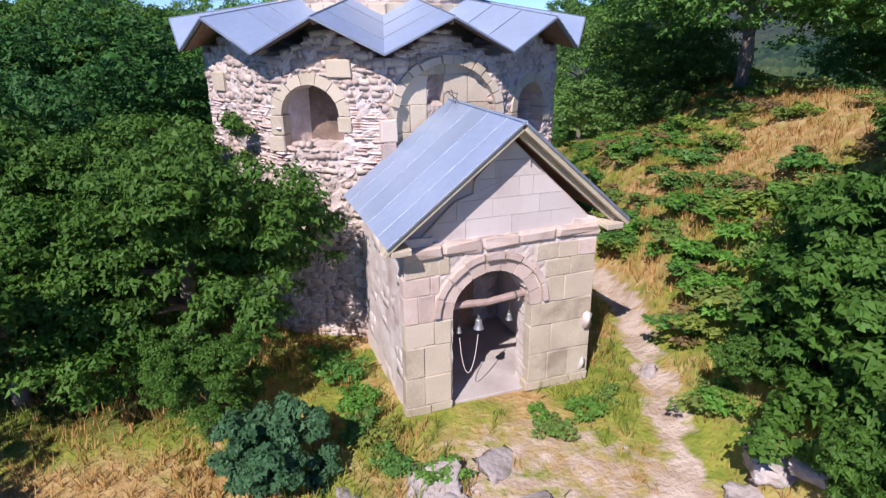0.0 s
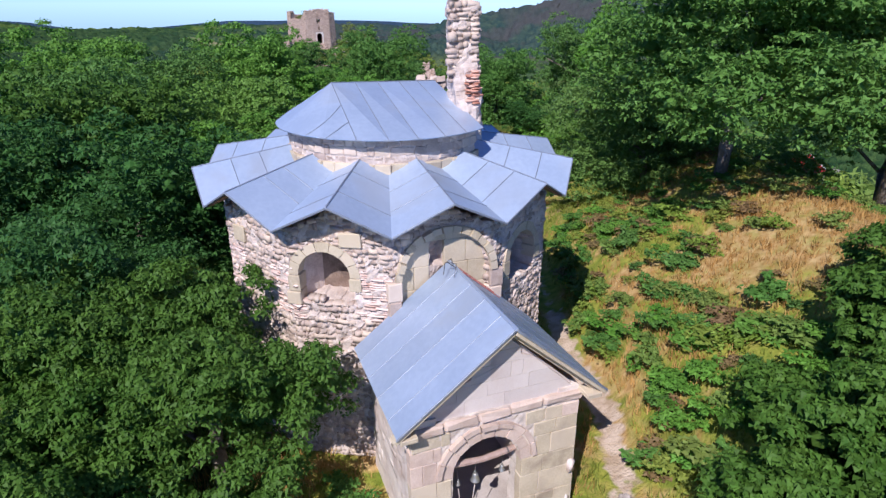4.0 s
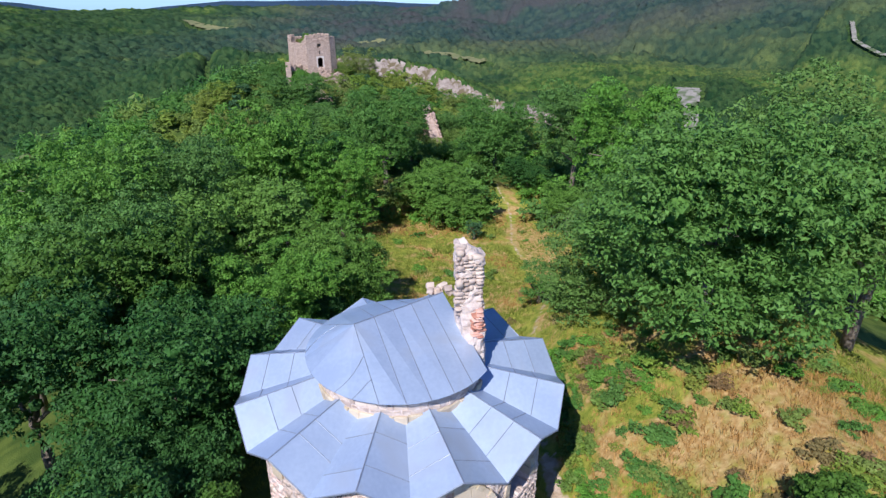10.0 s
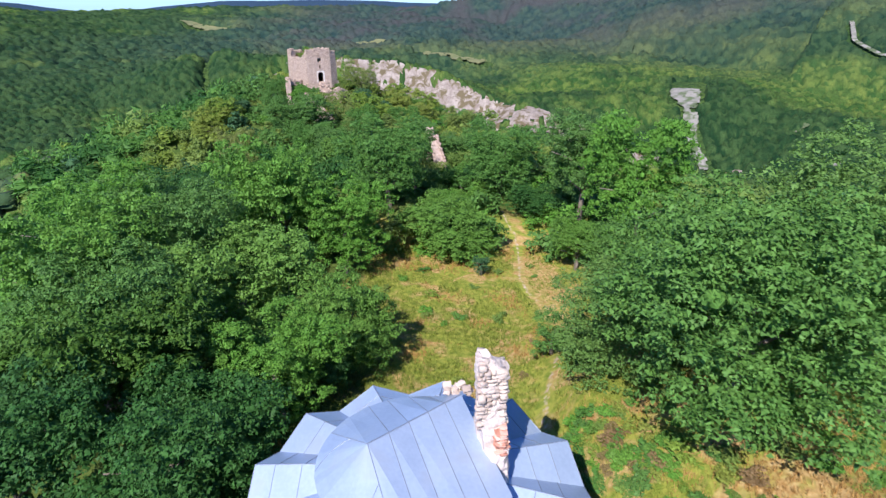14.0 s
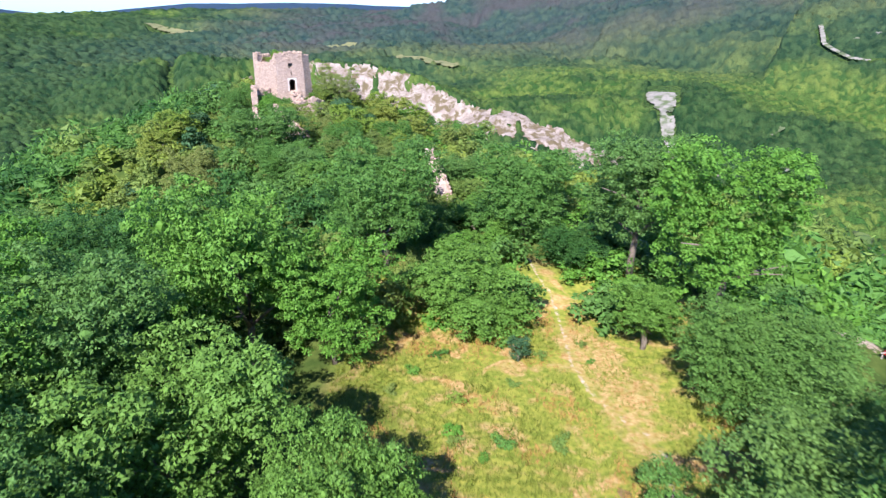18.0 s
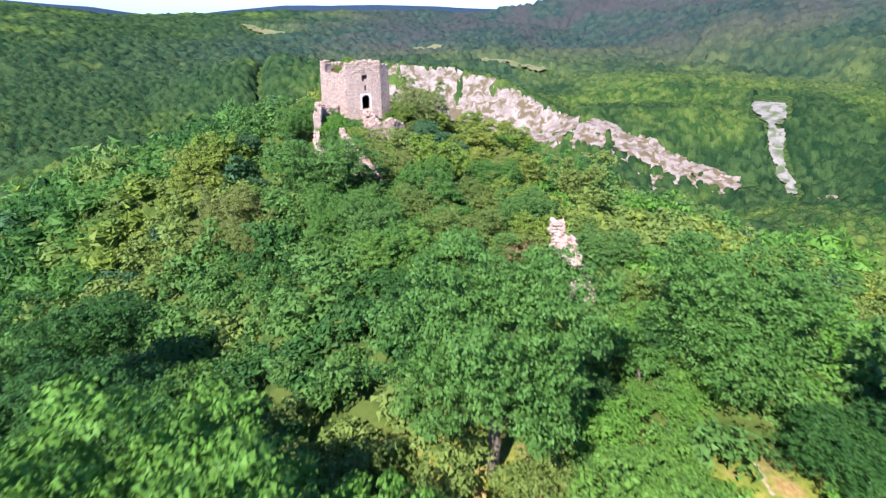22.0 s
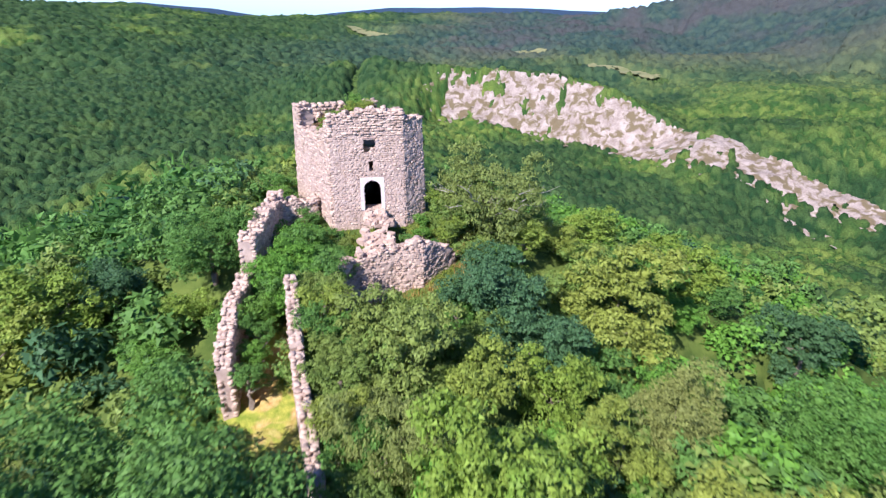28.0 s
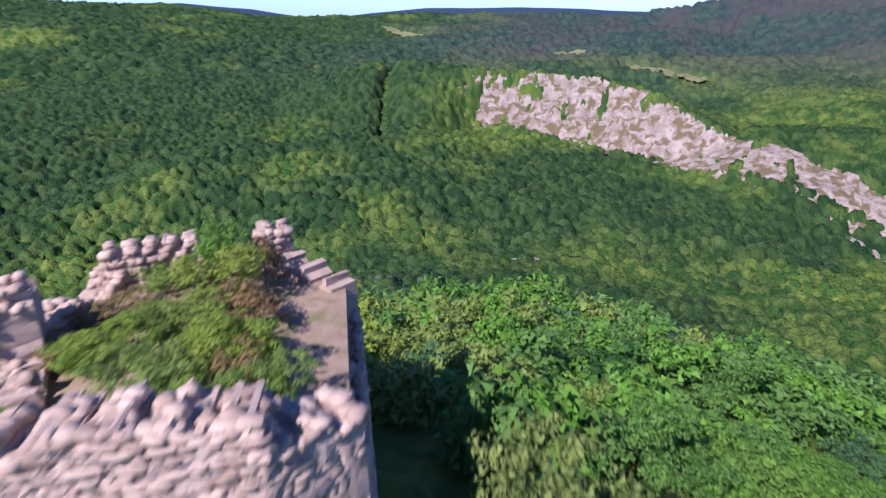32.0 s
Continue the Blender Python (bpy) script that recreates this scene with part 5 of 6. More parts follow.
# ---- masonry ----
class Face:
    """The outer face of a wall between two plan points (at height zr), leaning inwards with height."""

    def __init__(self, a, b, zr=0.0, lean=0.0):
        self.a, self.b, self.zr, self.lean = np.array(a, float), np.array(b, float), zr, lean
        d = self.b - self.a
        self.length = float(np.hypot(*d))
        self.u = d / self.length
        self.n = np.array((self.u[1], -self.u[0]))

    def at(self, u, z, out=0.0):
        u, z, out = np.broadcast_arrays(np.asarray(u, float), np.asarray(z, float), np.asarray(out, float))
        p = self.a + u[..., None] * self.u + (out + self.lean * (self.zr - z))[..., None] * self.n
        return np.concatenate([p, z[..., None]], -1)


def slab(name, face, z0, top, thick, mat, parent, open_at=None, cell=0.16, wobble=0.035, seed=0, niche=None):
    """A thick wall with a ragged top. open_at(u, z): where it is broken through; niche(u, z): depth of recesses."""
    nu = max(2, round(face.length / cell))
    us = np.linspace(0, face.length, nu + 1)
    peak = max(top(u) for u in us)
    nz = max(2, round((peak - z0) / cell))
    zs = np.linspace(z0, peak, nz + 1)
    mid_u, mid_z = (us[:-1] + us[1:]) / 2, (zs[:-1] + zs[1:]) / 2
    solid = np.array([[z <= top(u) and not (open_at and open_at(u, z)) for z in mid_z] for u in mid_u])
    U, Z = np.meshgrid(us, zs, indexing="ij")
    r = np.random.default_rng(seed + 100)
    deep = np.zeros(U.shape)
    if niche:
        deep = np.array([[niche(u, z) for z in zs] for u in us])
    tops = np.array([top(u) for u in us])
    Zc = np.where((Z > tops[:, None] - cell) & (Z < tops[:, None] + cell), np.minimum(Z, tops[:, None] + 0.02), Z)
    inner = (U > 0.01) & (U < face.length - 0.01)
    jit = lambda s: r.uniform(-s, s, U.shape)
    F = face.at(U + jit(wobble) * inner, Zc + jit(wobble) * (Z > z0), jit(wobble) - deep)
    B = face.at(U + jit(wobble) * inner, Zc, jit(wobble) - thick)
    verts = np.concatenate([F.reshape(-1, 3), B.reshape(-1, 3)])
    n, w = F.shape[0] * F.shape[1], nz + 1
    faces = []
    for i in range(nu):
        for j in range(nz):
            if not solid[i, j]:
                continue
            a, b, c, d = i * w + j, (i + 1) * w + j, (i + 1) * w + j + 1, i * w + j + 1
            faces += [(a, b, c, d), (n + b, n + a, n + d, n + c)]
            if i == 0 or not solid[i - 1, j]:
                faces.append((a, d, n + d, n + a))
            if i == nu - 1 or not solid[i + 1, j]:
                faces.append((b, n + b, n + c, c))
            if j == 0 or not solid[i, j - 1]:
                faces.append((a, n + a, n + b, b))
            if j == nz - 1 or not solid[i, j + 1]:
                faces.append((d, c, n + c, n + d))
    return part(name, fast_mesh(name, verts, faces, mat), mat, parent)


def courses(face, z0, top, seed, high=0.2, long=0.33, skip=None, proud=0.05, u0=0.0, u1=None, gap=0.02, deep=0.26, tilt=4.0):
    """Irregular courses of stones: a list of placing matrices."""
    r = random.Random(seed)
    out, z = [], z0
    u1 = face.length if u1 is None else u1
    while True:
        h = high * r.uniform(0.65, 1.35)
        u = u0 - r.uniform(0, long * 0.5)
        done = True
        while u < u1:
            w = long * r.uniform(0.5, 1.55)
            m, zz = u + w / 2, z + h / 2 + r.uniform(-0.18, 0.18) * high
            if u0 <= m <= u1 and zz < top(m) + 0.05:
                done = False
                if not (skip and skip(m, zz)) and not r.random() < 0.05:
                    p = face.at(m, zz, proud * r.uniform(-0.4, 1.1) - deep / 2)
                    out.append((p, face.n, w - gap, deep, h * r.uniform(0.85, 1.05) - gap, r.uniform(-tilt, tilt), r.uniform(-tilt, tilt)))
            u += w
        z += h
        if done or z > 40:
            return out


def stone_matrices(placed):
    ms = np.zeros((len(placed), 4, 4))
    for k, (p, n, w, d, h, t1, t2) in enumerate(placed):
        spin = Matrix.Rotation(math.atan2(n[0], -n[1]), 4, "Z")
        ms[k] = np.array(Matrix.Translation(p) @ spin @ pose(0, 0, 0, 0, t1, t2) @ Matrix.Diagonal((w * 1.12, d, h * 1.15, 1)))
    return ms


STONE_MESH = {}


def lay(placed, parent, mat, singles=0, near=None, name="stone", label="", seed=0):
    """Lays stones: those nearest to a place as parts, the rest joined into one mesh."""
    if not placed:
        return
    ms = stone_matrices(placed)
    pick = np.random.default_rng(seed).integers(0, len(STONES), len(ms))
    order = np.arange(len(ms))
    if near is not None and singles:
        order = np.argsort(((ms[:, :3, 3] - np.array(near)) ** 2).sum(1))
    for k in order[:singles]:
        key = (mat.name, int(pick[k]))
        if key not in STONE_MESH:
            v, t = STONES[key[1]]
            STONE_MESH[key] = fast_mesh(name, v, t, mat, True)
        ob = new(name, STONE_MESH[key])
        ob.parent = parent
        ob.matrix_basis = Matrix(ms[k].tolist())
    rest = order[singles:]
    if len(rest):
        v, t = joined(STONES, pick[rest], ms[rest])
        tagged(part("stonework", fast_mesh("stonework", v, t, mat, True), mat, parent, label), kind="stuff")


def block_bm(w, d, h, seed, bevel=0.025, uneven=0.012):
    """A dressed block with worn edges, its face at y = 0."""
    r = random.Random(seed)
    bm = box_bm(w, d, h, min(bevel, h * 0.2, w * 0.2), at=(0, d / 2, 0))
    for v in bm.verts:
        v.co += Vector((r.uniform(-uneven, uneven), r.uniform(-uneven, uneven), r.uniform(-uneven, uneven)))
    return bm


def voussoirs(parent, frame_m, centre, spring, radius, width, deep, count, mat, proud=0.04, start=0.0, end=180.0, seed=0, name="voussoir"):
    """Arch stones about a centre in the plane of a wall."""
    r = random.Random(seed)
    for k in range(count):
        a0, a1 = start + (end - start) * k / count + 0.6, start + (end - start) * (k + 1) / count - 0.6
        ro = radius + width * r.uniform(0.88, 1.1)
        bm = bmesh.new()
        rings = []
        for y in (-proud * r.uniform(0.5, 1.3), deep):
            ring = []
            for rad, angs in ((radius, (a0, (a0 + a1) / 2, a1)), (ro, (a1, (a0 + a1) / 2, a0))):
                for a in angs:
                    ring.append(bm.verts.new((centre + rad * math.cos(radians(a)), y, spring + rad * math.sin(radians(a)))))
            rings.append(ring)
        bm.faces.new(rings[0])
        bm.faces.new(rings[1][::-1])
        for i in range(6):
            j = (i + 1) % 6
            bm.faces.new((rings[0][j], rings[0][i], rings[1][i], rings[1][j]))
        ob = part(name, bm, mat, parent)
        ob.matrix_basis = frame_m


def in_arch(u, z, centre, radius, sill, spring):
    return sill < z < spring and abs(u - centre) < radius or z >= spring and math.hypot(u - centre, z - spring) < radius


# ---- church ----
AXIS = Matrix.Translation((CHURCH[0], CHURCH[1], 0)) @ Matrix.Rotation(radians(PORCH_TURN), 4, "Z")
IN_RADIUS, HALF = 5.45, 5.45 * math.tan(radians(15))


def polar(r, degrees, z):
    return Vector((r * math.cos(radians(degrees)), r * math.sin(radians(degrees)), z))


def sheet(points, thick=0.025):
    """A roof sheet: a polygon with thickness below it."""
    bm = bmesh.new()
    pts = [Vector(p) for p in points]
    normal = sum(((b - pts[0]).cross(c - pts[0]) for b, c in zip(pts[1:], pts[2:])), Vector()).normalized()
    if normal.z < 0:
        normal.negate()
    a = [bm.verts.new(p) for p in pts]
    b = [bm.verts.new(p - normal * thick) for p in pts]
    bm.faces.new(a)
    bm.faces.new(b[::-1])
    for i in range(len(a)):
        j = (i + 1) % len(a)
        bm.faces.new((a[i], b[i], b[j], a[j]))
    return bm


def rib(a, b, wide=0.03, high=0.022):
    """A standing seam from a to b."""
    a, b = Vector(a), Vector(b)
    m = Matrix.Translation((a + b) / 2) @ (b - a).to_track_quat("X", "Z").to_matrix().to_4x4()
    bm = box_bm((b - a).length, wide, high, 0.006)
    bmesh.ops.transform(bm, matrix=m, verts=bm.verts)
    return bm


church = thing("church", "small round stone church with a folded zinc roof", "church", m=AXIS)


def facet_frame(deg):
    """Local x runs along a wall facet, y inwards, seen from outside."""
    return Matrix.Rotation(radians(deg + 90), 4, "Z") @ Matrix.Translation((0, -IN_RADIUS, 0))


def facet_face(deg, radius=IN_RADIUS):
    m = Matrix.Rotation(radians(deg + 90), 4, "Z") @ Matrix.Translation((0, -radius, 0))
    a, b = m @ Vector((-HALF, 0, 0)), m @ Vector((HALF, 0, 0))
    return Face(a[:2], b[:2])


def gable_top(u):
    return 8.05 - abs(u - HALF) * 0.5


NICHES = {240: (HALF - 0.5, 0.75, 5.3, 6.05), 300: (HALF + 0.2, 0.72, 5.2, 5.95), 180: (HALF, 0.7, 5.3, 6.0), 0: (HALF, 0.7, 5.3, 6.0)}
church_stones, church_bricks = [], []
for j in range(12):
    deg = 30 * j
    face = facet_face(deg)
    spec = NICHES.get(deg)

    def hollow(u, z):
        if deg == 270:
            slit = abs(u - (HALF - 0.15)) < 0.2 and 6.3 < z < 7.05
            return 0.5 if slit else 0.16 if in_arch(u, z, HALF + 0.1, 1.33, 3.5, 5.95) else 0.0
        if spec and in_arch(u, z, *spec):
            c, rad, sill, spring = spec
            return 0.75 + 0.4 * math.sqrt(max(0, 1 - ((u - c) / rad) ** 2))
        return 0.0
    slab("wall", face, -1.5, gable_top, 1.4, MORTAR, church, cell=0.12 if 195 < deg < 315 else 0.3, wobble=0.045, seed=j, niche=hollow)
    if not 170 < deg < 335:
        continue
    keep = lambda u, z: hollow(u, z) > 0 or (spec and in_arch(u, z, spec[0], spec[1] + 0.24, spec[2], spec[3]))
    if deg == 270:
        keep = lambda u, z: in_arch(u, z, HALF + 0.1, 1.33 + 0.2, 0, 5.95)
    banded = lambda u, z: deg in (210, 240) and 4.7 < z < 6.25 and (u > HALF + 0.45 or (deg == 210 and u < 0.7)) or deg == 240 and u < 0.3 and 4.6 < z < 6.0
    both = lambda u, z: bool(keep(u, z)) or banded(u, z)
    church_stones += courses(face, -0.4, gable_top, 40 + j, 0.15, 0.22, both, 0.045, tilt=8)
    church_bricks += courses(face, 4.65, lambda u: 6.25, 80 + j, 0.075, 0.3, lambda u, z: bool(keep(u, z)) or not banded(u, z), 0.05, deep=0.2, tilt=2)
lay(church_stones, church, RUBBLE, 300, tuple(polar(5.5, 248, 6.4)), "stone", "pale pink rubble masonry", 1)
lay(church_bricks, church, BRICK_PALE, 120, tuple(polar(5.5, 250, 5.6)), "brick", "weathered thin red bricks", 2)

# dressed stone round the niches and in the blind arch
for deg in (240, 300):
    c, rad, sill, spring = NICHES[deg]
    voussoirs(church, facet_frame(deg), c - HALF, spring, rad, 0.27, 0.4, 7, ASHLAR, 0.06, seed=deg)
    # dark brown plaster panel set deep in the niche
    back = part("niche_back", prism_bm([(-rad - 0.02, sill - 0.1), (rad + 0.02, sill - 0.1), (rad + 0.02, spring)] + [(rad * 1.02 * math.cos(radians(a)), spring + rad * 1.02 * math.sin(radians(a))) for a in range(20, 180, 20)] + [(-rad - 0.02, spring)], 0.05), BROWN_PLASTER, church, "dark brown plaster in the niche")
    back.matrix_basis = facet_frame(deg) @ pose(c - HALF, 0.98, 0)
    for s, hs in ((-1, (0.5, 0.42)), (1, (0.4,))):
        z = spring
        for k, h in enumerate(hs):
            z -= h
            ob = part("block", block_bm(0.34 + 0.08 * k, 0.5, h - 0.015, deg + k), ASHLAR, church)
            ob.matrix_basis = facet_frame(deg) @ pose(c - HALF + s * (rad + 0.14 + 0.04 * k), -0.07, z)
ob = part("block", block_bm(0.62, 0.3, 0.42, 7), ASHLAR, church)
ob.matrix_basis = facet_frame(240) @ pose(0.32, -0.1, 6.98)
ob = part("block", block_bm(0.52, 0.3, 0.5, 8), ASHLAR, church)
ob.matrix_basis = facet_frame(210) @ pose(-0.85, -0.1, 6.5)
z = 4.3
for row, (h, cuts) in enumerate(((0.62, (-1.2, -0.4, 0.5, 1.4)), (0.7, (-1.22, -0.75, 0.1, 0.75, 1.42)), (0.68, (-1.22, -0.82, -0.37, 0.07, 0.8, 1.4)), (0.72, (-1.15, -0.37, 0.07, 0.72, 1.32)), (0.42, (-0.7, 0.1, 0.95)))):
    for k, (a, b) in enumerate(zip(cuts, cuts[1:])):
        if a == -0.37 and b == 0.07:
            continue
        ob = part("block", block_bm(b - a - 0.012, 0.2, h - 0.012, row * 10 + k, 0.014, 0.006), ASHLAR, church)
        ob.matrix_basis = facet_frame(270) @ pose((a + b) / 2, 0.1, z)
    z += h
voussoirs(church, facet_frame(270), 0.1, 5.95, 1.33, 0.2, 0.3, 15, ASHLAR, 0.16, 2, 178, 5, "arch_moulding")
for s in (-1, 1):
    for k in range(3):
        ob = part("block", block_bm(0.42 - 0.05 * (k % 2), 0.3, 0.56, 60 + k, 0.03), RUBBLE, church)
        ob.matrix_basis = facet_frame(270) @ pose(0.1 + s * 1.53, -0.14, 4.3 + 0.57 * k)

# folded roof: two slopes at each gable, three sheets to a slope
def rim(r, deg, d):
    u = (r - 3.2) / 3.1
    return polar(r, deg + d, 8.85 - 0.5 * u if d == 0 else 8.45 - 0.9 * u)


for j in range(12):
    deg = 30 * j
    jag = random.Random(j)
    for s in (-1, 1):
        stops = [2.35 if deg in (0, 30, 330) else 3.2, 4.25 + jag.uniform(-0.25, 0.25), 5.25 + jag.uniform(-0.25, 0.25), 6.3]
        for r0, r1 in zip(stops, stops[1:]):
            part("roof_sheet", sheet([rim(r0, deg, 0), rim(r1, deg, 0), rim(r1, deg, 15 * s), rim(r0, deg, 15 * s)]), ZINC, church)
        for r0 in stops[1:3]:
            part("seam", rib(rim(r0, deg, 0), rim(r0, deg, 15 * s), 0.028, 0.016), SEAM, church)
        under = [rim(r, deg, d) - Vector((0, 0, 0.05)) for r, d in ((4.6, 0), (6.2, 0), (6.2, 15 * s), (4.6, 15 * s))]
        part("soffit_board", sheet(under, 0.03), TIMBER, church, "brown boards under the eaves")
        drip = rib(rim(6.3, deg, 0), rim(6.3, deg, 15 * s), 0.03, 0.05)
        bmesh.ops.translate(drip, vec=(0, 0, -0.045), verts=drip.verts)
        part("eaves_edge", drip, SEAM, church)
    part("ridge_seam", rib(rim(2.35 if deg in (0, 30, 330) else 3.2, deg, 0), rim(6.3, deg, 0), 0.04, 0.025), SEAM, church)
    for k in range(2):
        rafter = rib(rim(4.8, deg, 0) + Vector((0, 0, -0.2)), rim(6.15, deg, 0) + Vector((0, 0, -0.2)), 0.08, 0.1)
        if k == 0:
            part("rafter", rafter, TIMBER, church)
        else:
            rafter.free()

# drum
r = random.Random(4)
core = bmesh.new()
bmesh.ops.create_cone(core, cap_ends=True, segments=48, radius1=3.22, radius2=3.22, depth=2.3, matrix=Matrix.Translation((0, 0, 8.35)))
bmesh.ops.bisect_plane(core, geom=core.verts[:] + core.edges[:] + core.faces[:], plane_co=(2.3, 0, 0), plane_no=(1, 0, 0), clear_outer=True)
bmesh.ops.holes_fill(core, edges=[e for e in core.edges if e.is_boundary])
part("drum", core, MORTAR, church)
for z, h, proud, mat in ((8.05, 0.34, 0.05, ASHLAR), (8.40, 0.32, 0.09, ASHLAR), (8.73, 0.20, -0.02, RUBBLE), (8.94, 0.28, 0.0, RUBBLE), (9.22, 0.22, 0.02, RUBBLE)):
    a = r.uniform(0, 10)
    end = a + 360
    while a < end - 4:
        w = r.uniform(7, 15) if mat is ASHLAR else r.uniform(4, 9)
        w = min(w, end - a)
        if math.cos(radians(a + w / 2)) > 0.70:
            a += w
            continue
        ob = part("block", block_bm(math.radians(w) * 3.3 - 0.015, 0.3, h - 0.012, int(a * 7), 0.03, 0.02 if mat is ASHLAR else 0.035), mat, church)
        ob.matrix_basis = Matrix.Rotation(radians(a + w / 2 + 90), 4, "Z") @ pose(0, -3.24 - proud * r.uniform(0.4, 1.2), z)
        a += w
RIDGE = [Vector((-1.75, 0.1, 10.72)), Vector((2.4, 1.75, 10.45))]


def ridge_point(p):
    line = RIDGE[1] - RIDGE[0]
    return RIDGE[0] + line * min(1, max(0, (p.x - RIDGE[0].x) / line.x))


stops = [-119, -104.4, -90.8, -77.2, -63.8, -48.5, -26, -4, 18, 34, 48.5, 64, 77, 91, 104, 119, 136, 154, 172, 190, 207, 224, 241]
for a, b in zip(stops, stops[1:]):
    if -49 < a < 48:
        continue
    steps = [a + (b - a) * k / 3 for k in range(4)]
    lip = [polar(3.62, d, 9.5) for d in steps]
    ta, tb = ridge_point(lip[0]), ridge_point(lip[-1])
    part("roof_sheet", sheet(lip + ([tb, ta] if (ta - tb).length > 0.02 else [ta])), ZINC, church)
    if (ta - tb).length > 0.02 or a in (-119, 136):
        part("seam", rib(lip[0], ta, 0.026, 0.018), SEAM, church)
    part("eaves_edge", rib(lip[0] - Vector((0, 0, 0.04)), lip[-1] - Vector((0, 0, 0.04)), 0.02, 0.04), SEAM, church)
part("ridge_seam", rib(RIDGE[0], RIDGE[1], 0.05, 0.02), SEAM, church)
for a0, a1, s0 in ((241, 214, 0.42), (241, 226, 0.72), (136, 168, 0.45)):
    run = [RIDGE[0].lerp(polar(3.62, a0 + (a1 - a0) * k / 6, 9.5), s0 + (1 - s0) * (k / 6) ** 1.3) for k in range(7)]
    for p, q in zip(run, run[1:]):
        part("seam", rib(p, q, 0.024, 0.016), SEAM, church)


def ragged_pillar(levels, seed, rough, sides=20, per=9):
    """A broken piece of masonry through given sections: centre x, y, z, half sizes a, b and a turn."""
    rows = []
    nz = (len(levels) - 1) * per + 1
    for k in range(nz):
        i = min(k // per, len(levels) - 2)
        f = k / per - i
        x, y, z, a, b, turn = (p + (q - p) * f for p, q in zip(levels[i], levels[i + 1]))
        row = []
        for s in range(sides):
            t = 6.2832 * s / sides
            c, n = math.cos(t), math.sin(t)
            q = (abs(c) ** 4 + abs(n) ** 4) ** -0.25
            v = Vector((c * q * a, n * q * b, 0))
            v.rotate(Euler((0, 0, radians(turn))))
            p = Vector((x, y, z)) + v
            k1 = noise.noise(p * 2.3 + Vector((seed, 0, 0))) * rough + noise.noise(p * 6 + Vector((0, seed, 0))) * rough * 0.7
            row.append(p + v.normalized() * k1 + Vector((0, 0, noise.noise(p * 3) * rough * (k == nz - 1) * 2)))
        rows.append(row)
    bm = bmesh.new()
    vs = [[bm.verts.new(p) for p in row] for row in rows]
    for r0, r1 in zip(vs, vs[1:]):
        for s in range(sides):
            bm.faces.new((r0[s], r0[(s + 1) % sides], r1[(s + 1) % sides], r1[s]))
    bm.faces.new(vs[0][::-1])
    middle = bm.verts.new(sum((v.co for v in vs[-1]), Vector()) / sides + Vector((0, 0, -0.1)))
    for s in range(sides):
        bm.faces.new((vs[-1][s], vs[-1][(s + 1) % sides], middle))
    return bm


# the part of the drum that still stands
remnant = thing("drum_remnant", "tall broken fragment of pale drum wall above the roof", "wall ruin")
part("core", ragged_pillar([(0.50, -0.05, 8.6, 0.48, 1.25, 15), (0.52, -0.05, 9.9, 0.46, 1.15, 14), (0.55, 0.0, 10.6, 0.44, 0.78, 12), (0.52, 0.0, 11.6, 0.46, 0.55, 8), (0.50, -0.05, 12.6, 0.52, 0.50, 5), (0.50, -0.1, 13.0, 0.56, 0.42, 0), (0.16, -0.1, 13.6, 0.16, 0.26, 0)], 3, 0.15), MORTAR, remnant)
chips, faces_of = [], (Face((0.15, -1.05), (0.95, -0.95)), Face((0.95, -1.0), (0.85, 0.9)), Face((0.0, 0.9), (0.05, -1.0)))
rr = random.Random(12)
for f in faces_of[:1]:
    chips += courses(Face((0.05, -0.62), (1.0, -0.5)), 10.9, lambda u: 13.1, 61, 0.16, 0.24, None, 0.03, tilt=9)
    chips += courses(Face((1.0, -0.5), (0.98, 0.45)), 10.6, lambda u: 13.0, 62, 0.16, 0.24, None, 0.03, tilt=9)
    chips += courses(Face((0.03, 0.5), (0.03, -0.55)), 10.6, lambda u: 13.3, 63, 0.2, 0.3, None, 0.015, tilt=5)
lay(chips, remnant, RUBBLE, len(chips), (0.5, -0.5, 12), "stone", seed=5)
reds = courses(Face((0.32, -1.18), (1.0, -0.98)), 9.75, lambda u: 10.95, 64, 0.085, 0.26, None, 0.06, 0.38, deep=0.34, tilt=3) + courses(Face((1.0, -0.98), (1.02, -0.3)), 9.75, lambda u: 11.0, 65, 0.085, 0.26, None, 0.05, tilt=3)
lay(reds, remnant, BRICK, len(reds), (0.8, -1, 10.4), "brick", seed=6)
rubble_top = thing("rubble_heap", "small heap of loose pale stones on the drum roof", "rubble")
for k in range(9):
    v, t = STONES[k % 8]
    ob = part("stone", fast_mesh("stone", v, t, RUBBLE), RUBBLE, rubble_top)
    ob.matrix_basis = pose(-0.9 + 0.75 * (k % 3) / 2 + rr.uniform(-0.1, 0.1), 2.3 + rr.uniform(-0.25, 0.2), 10.2 + 0.11 * (k // 3), rr.uniform(0, 90), 0, rr.uniform(0, 90)) @ Matrix.Diagonal((0.34, 0.26, 0.2, 1))

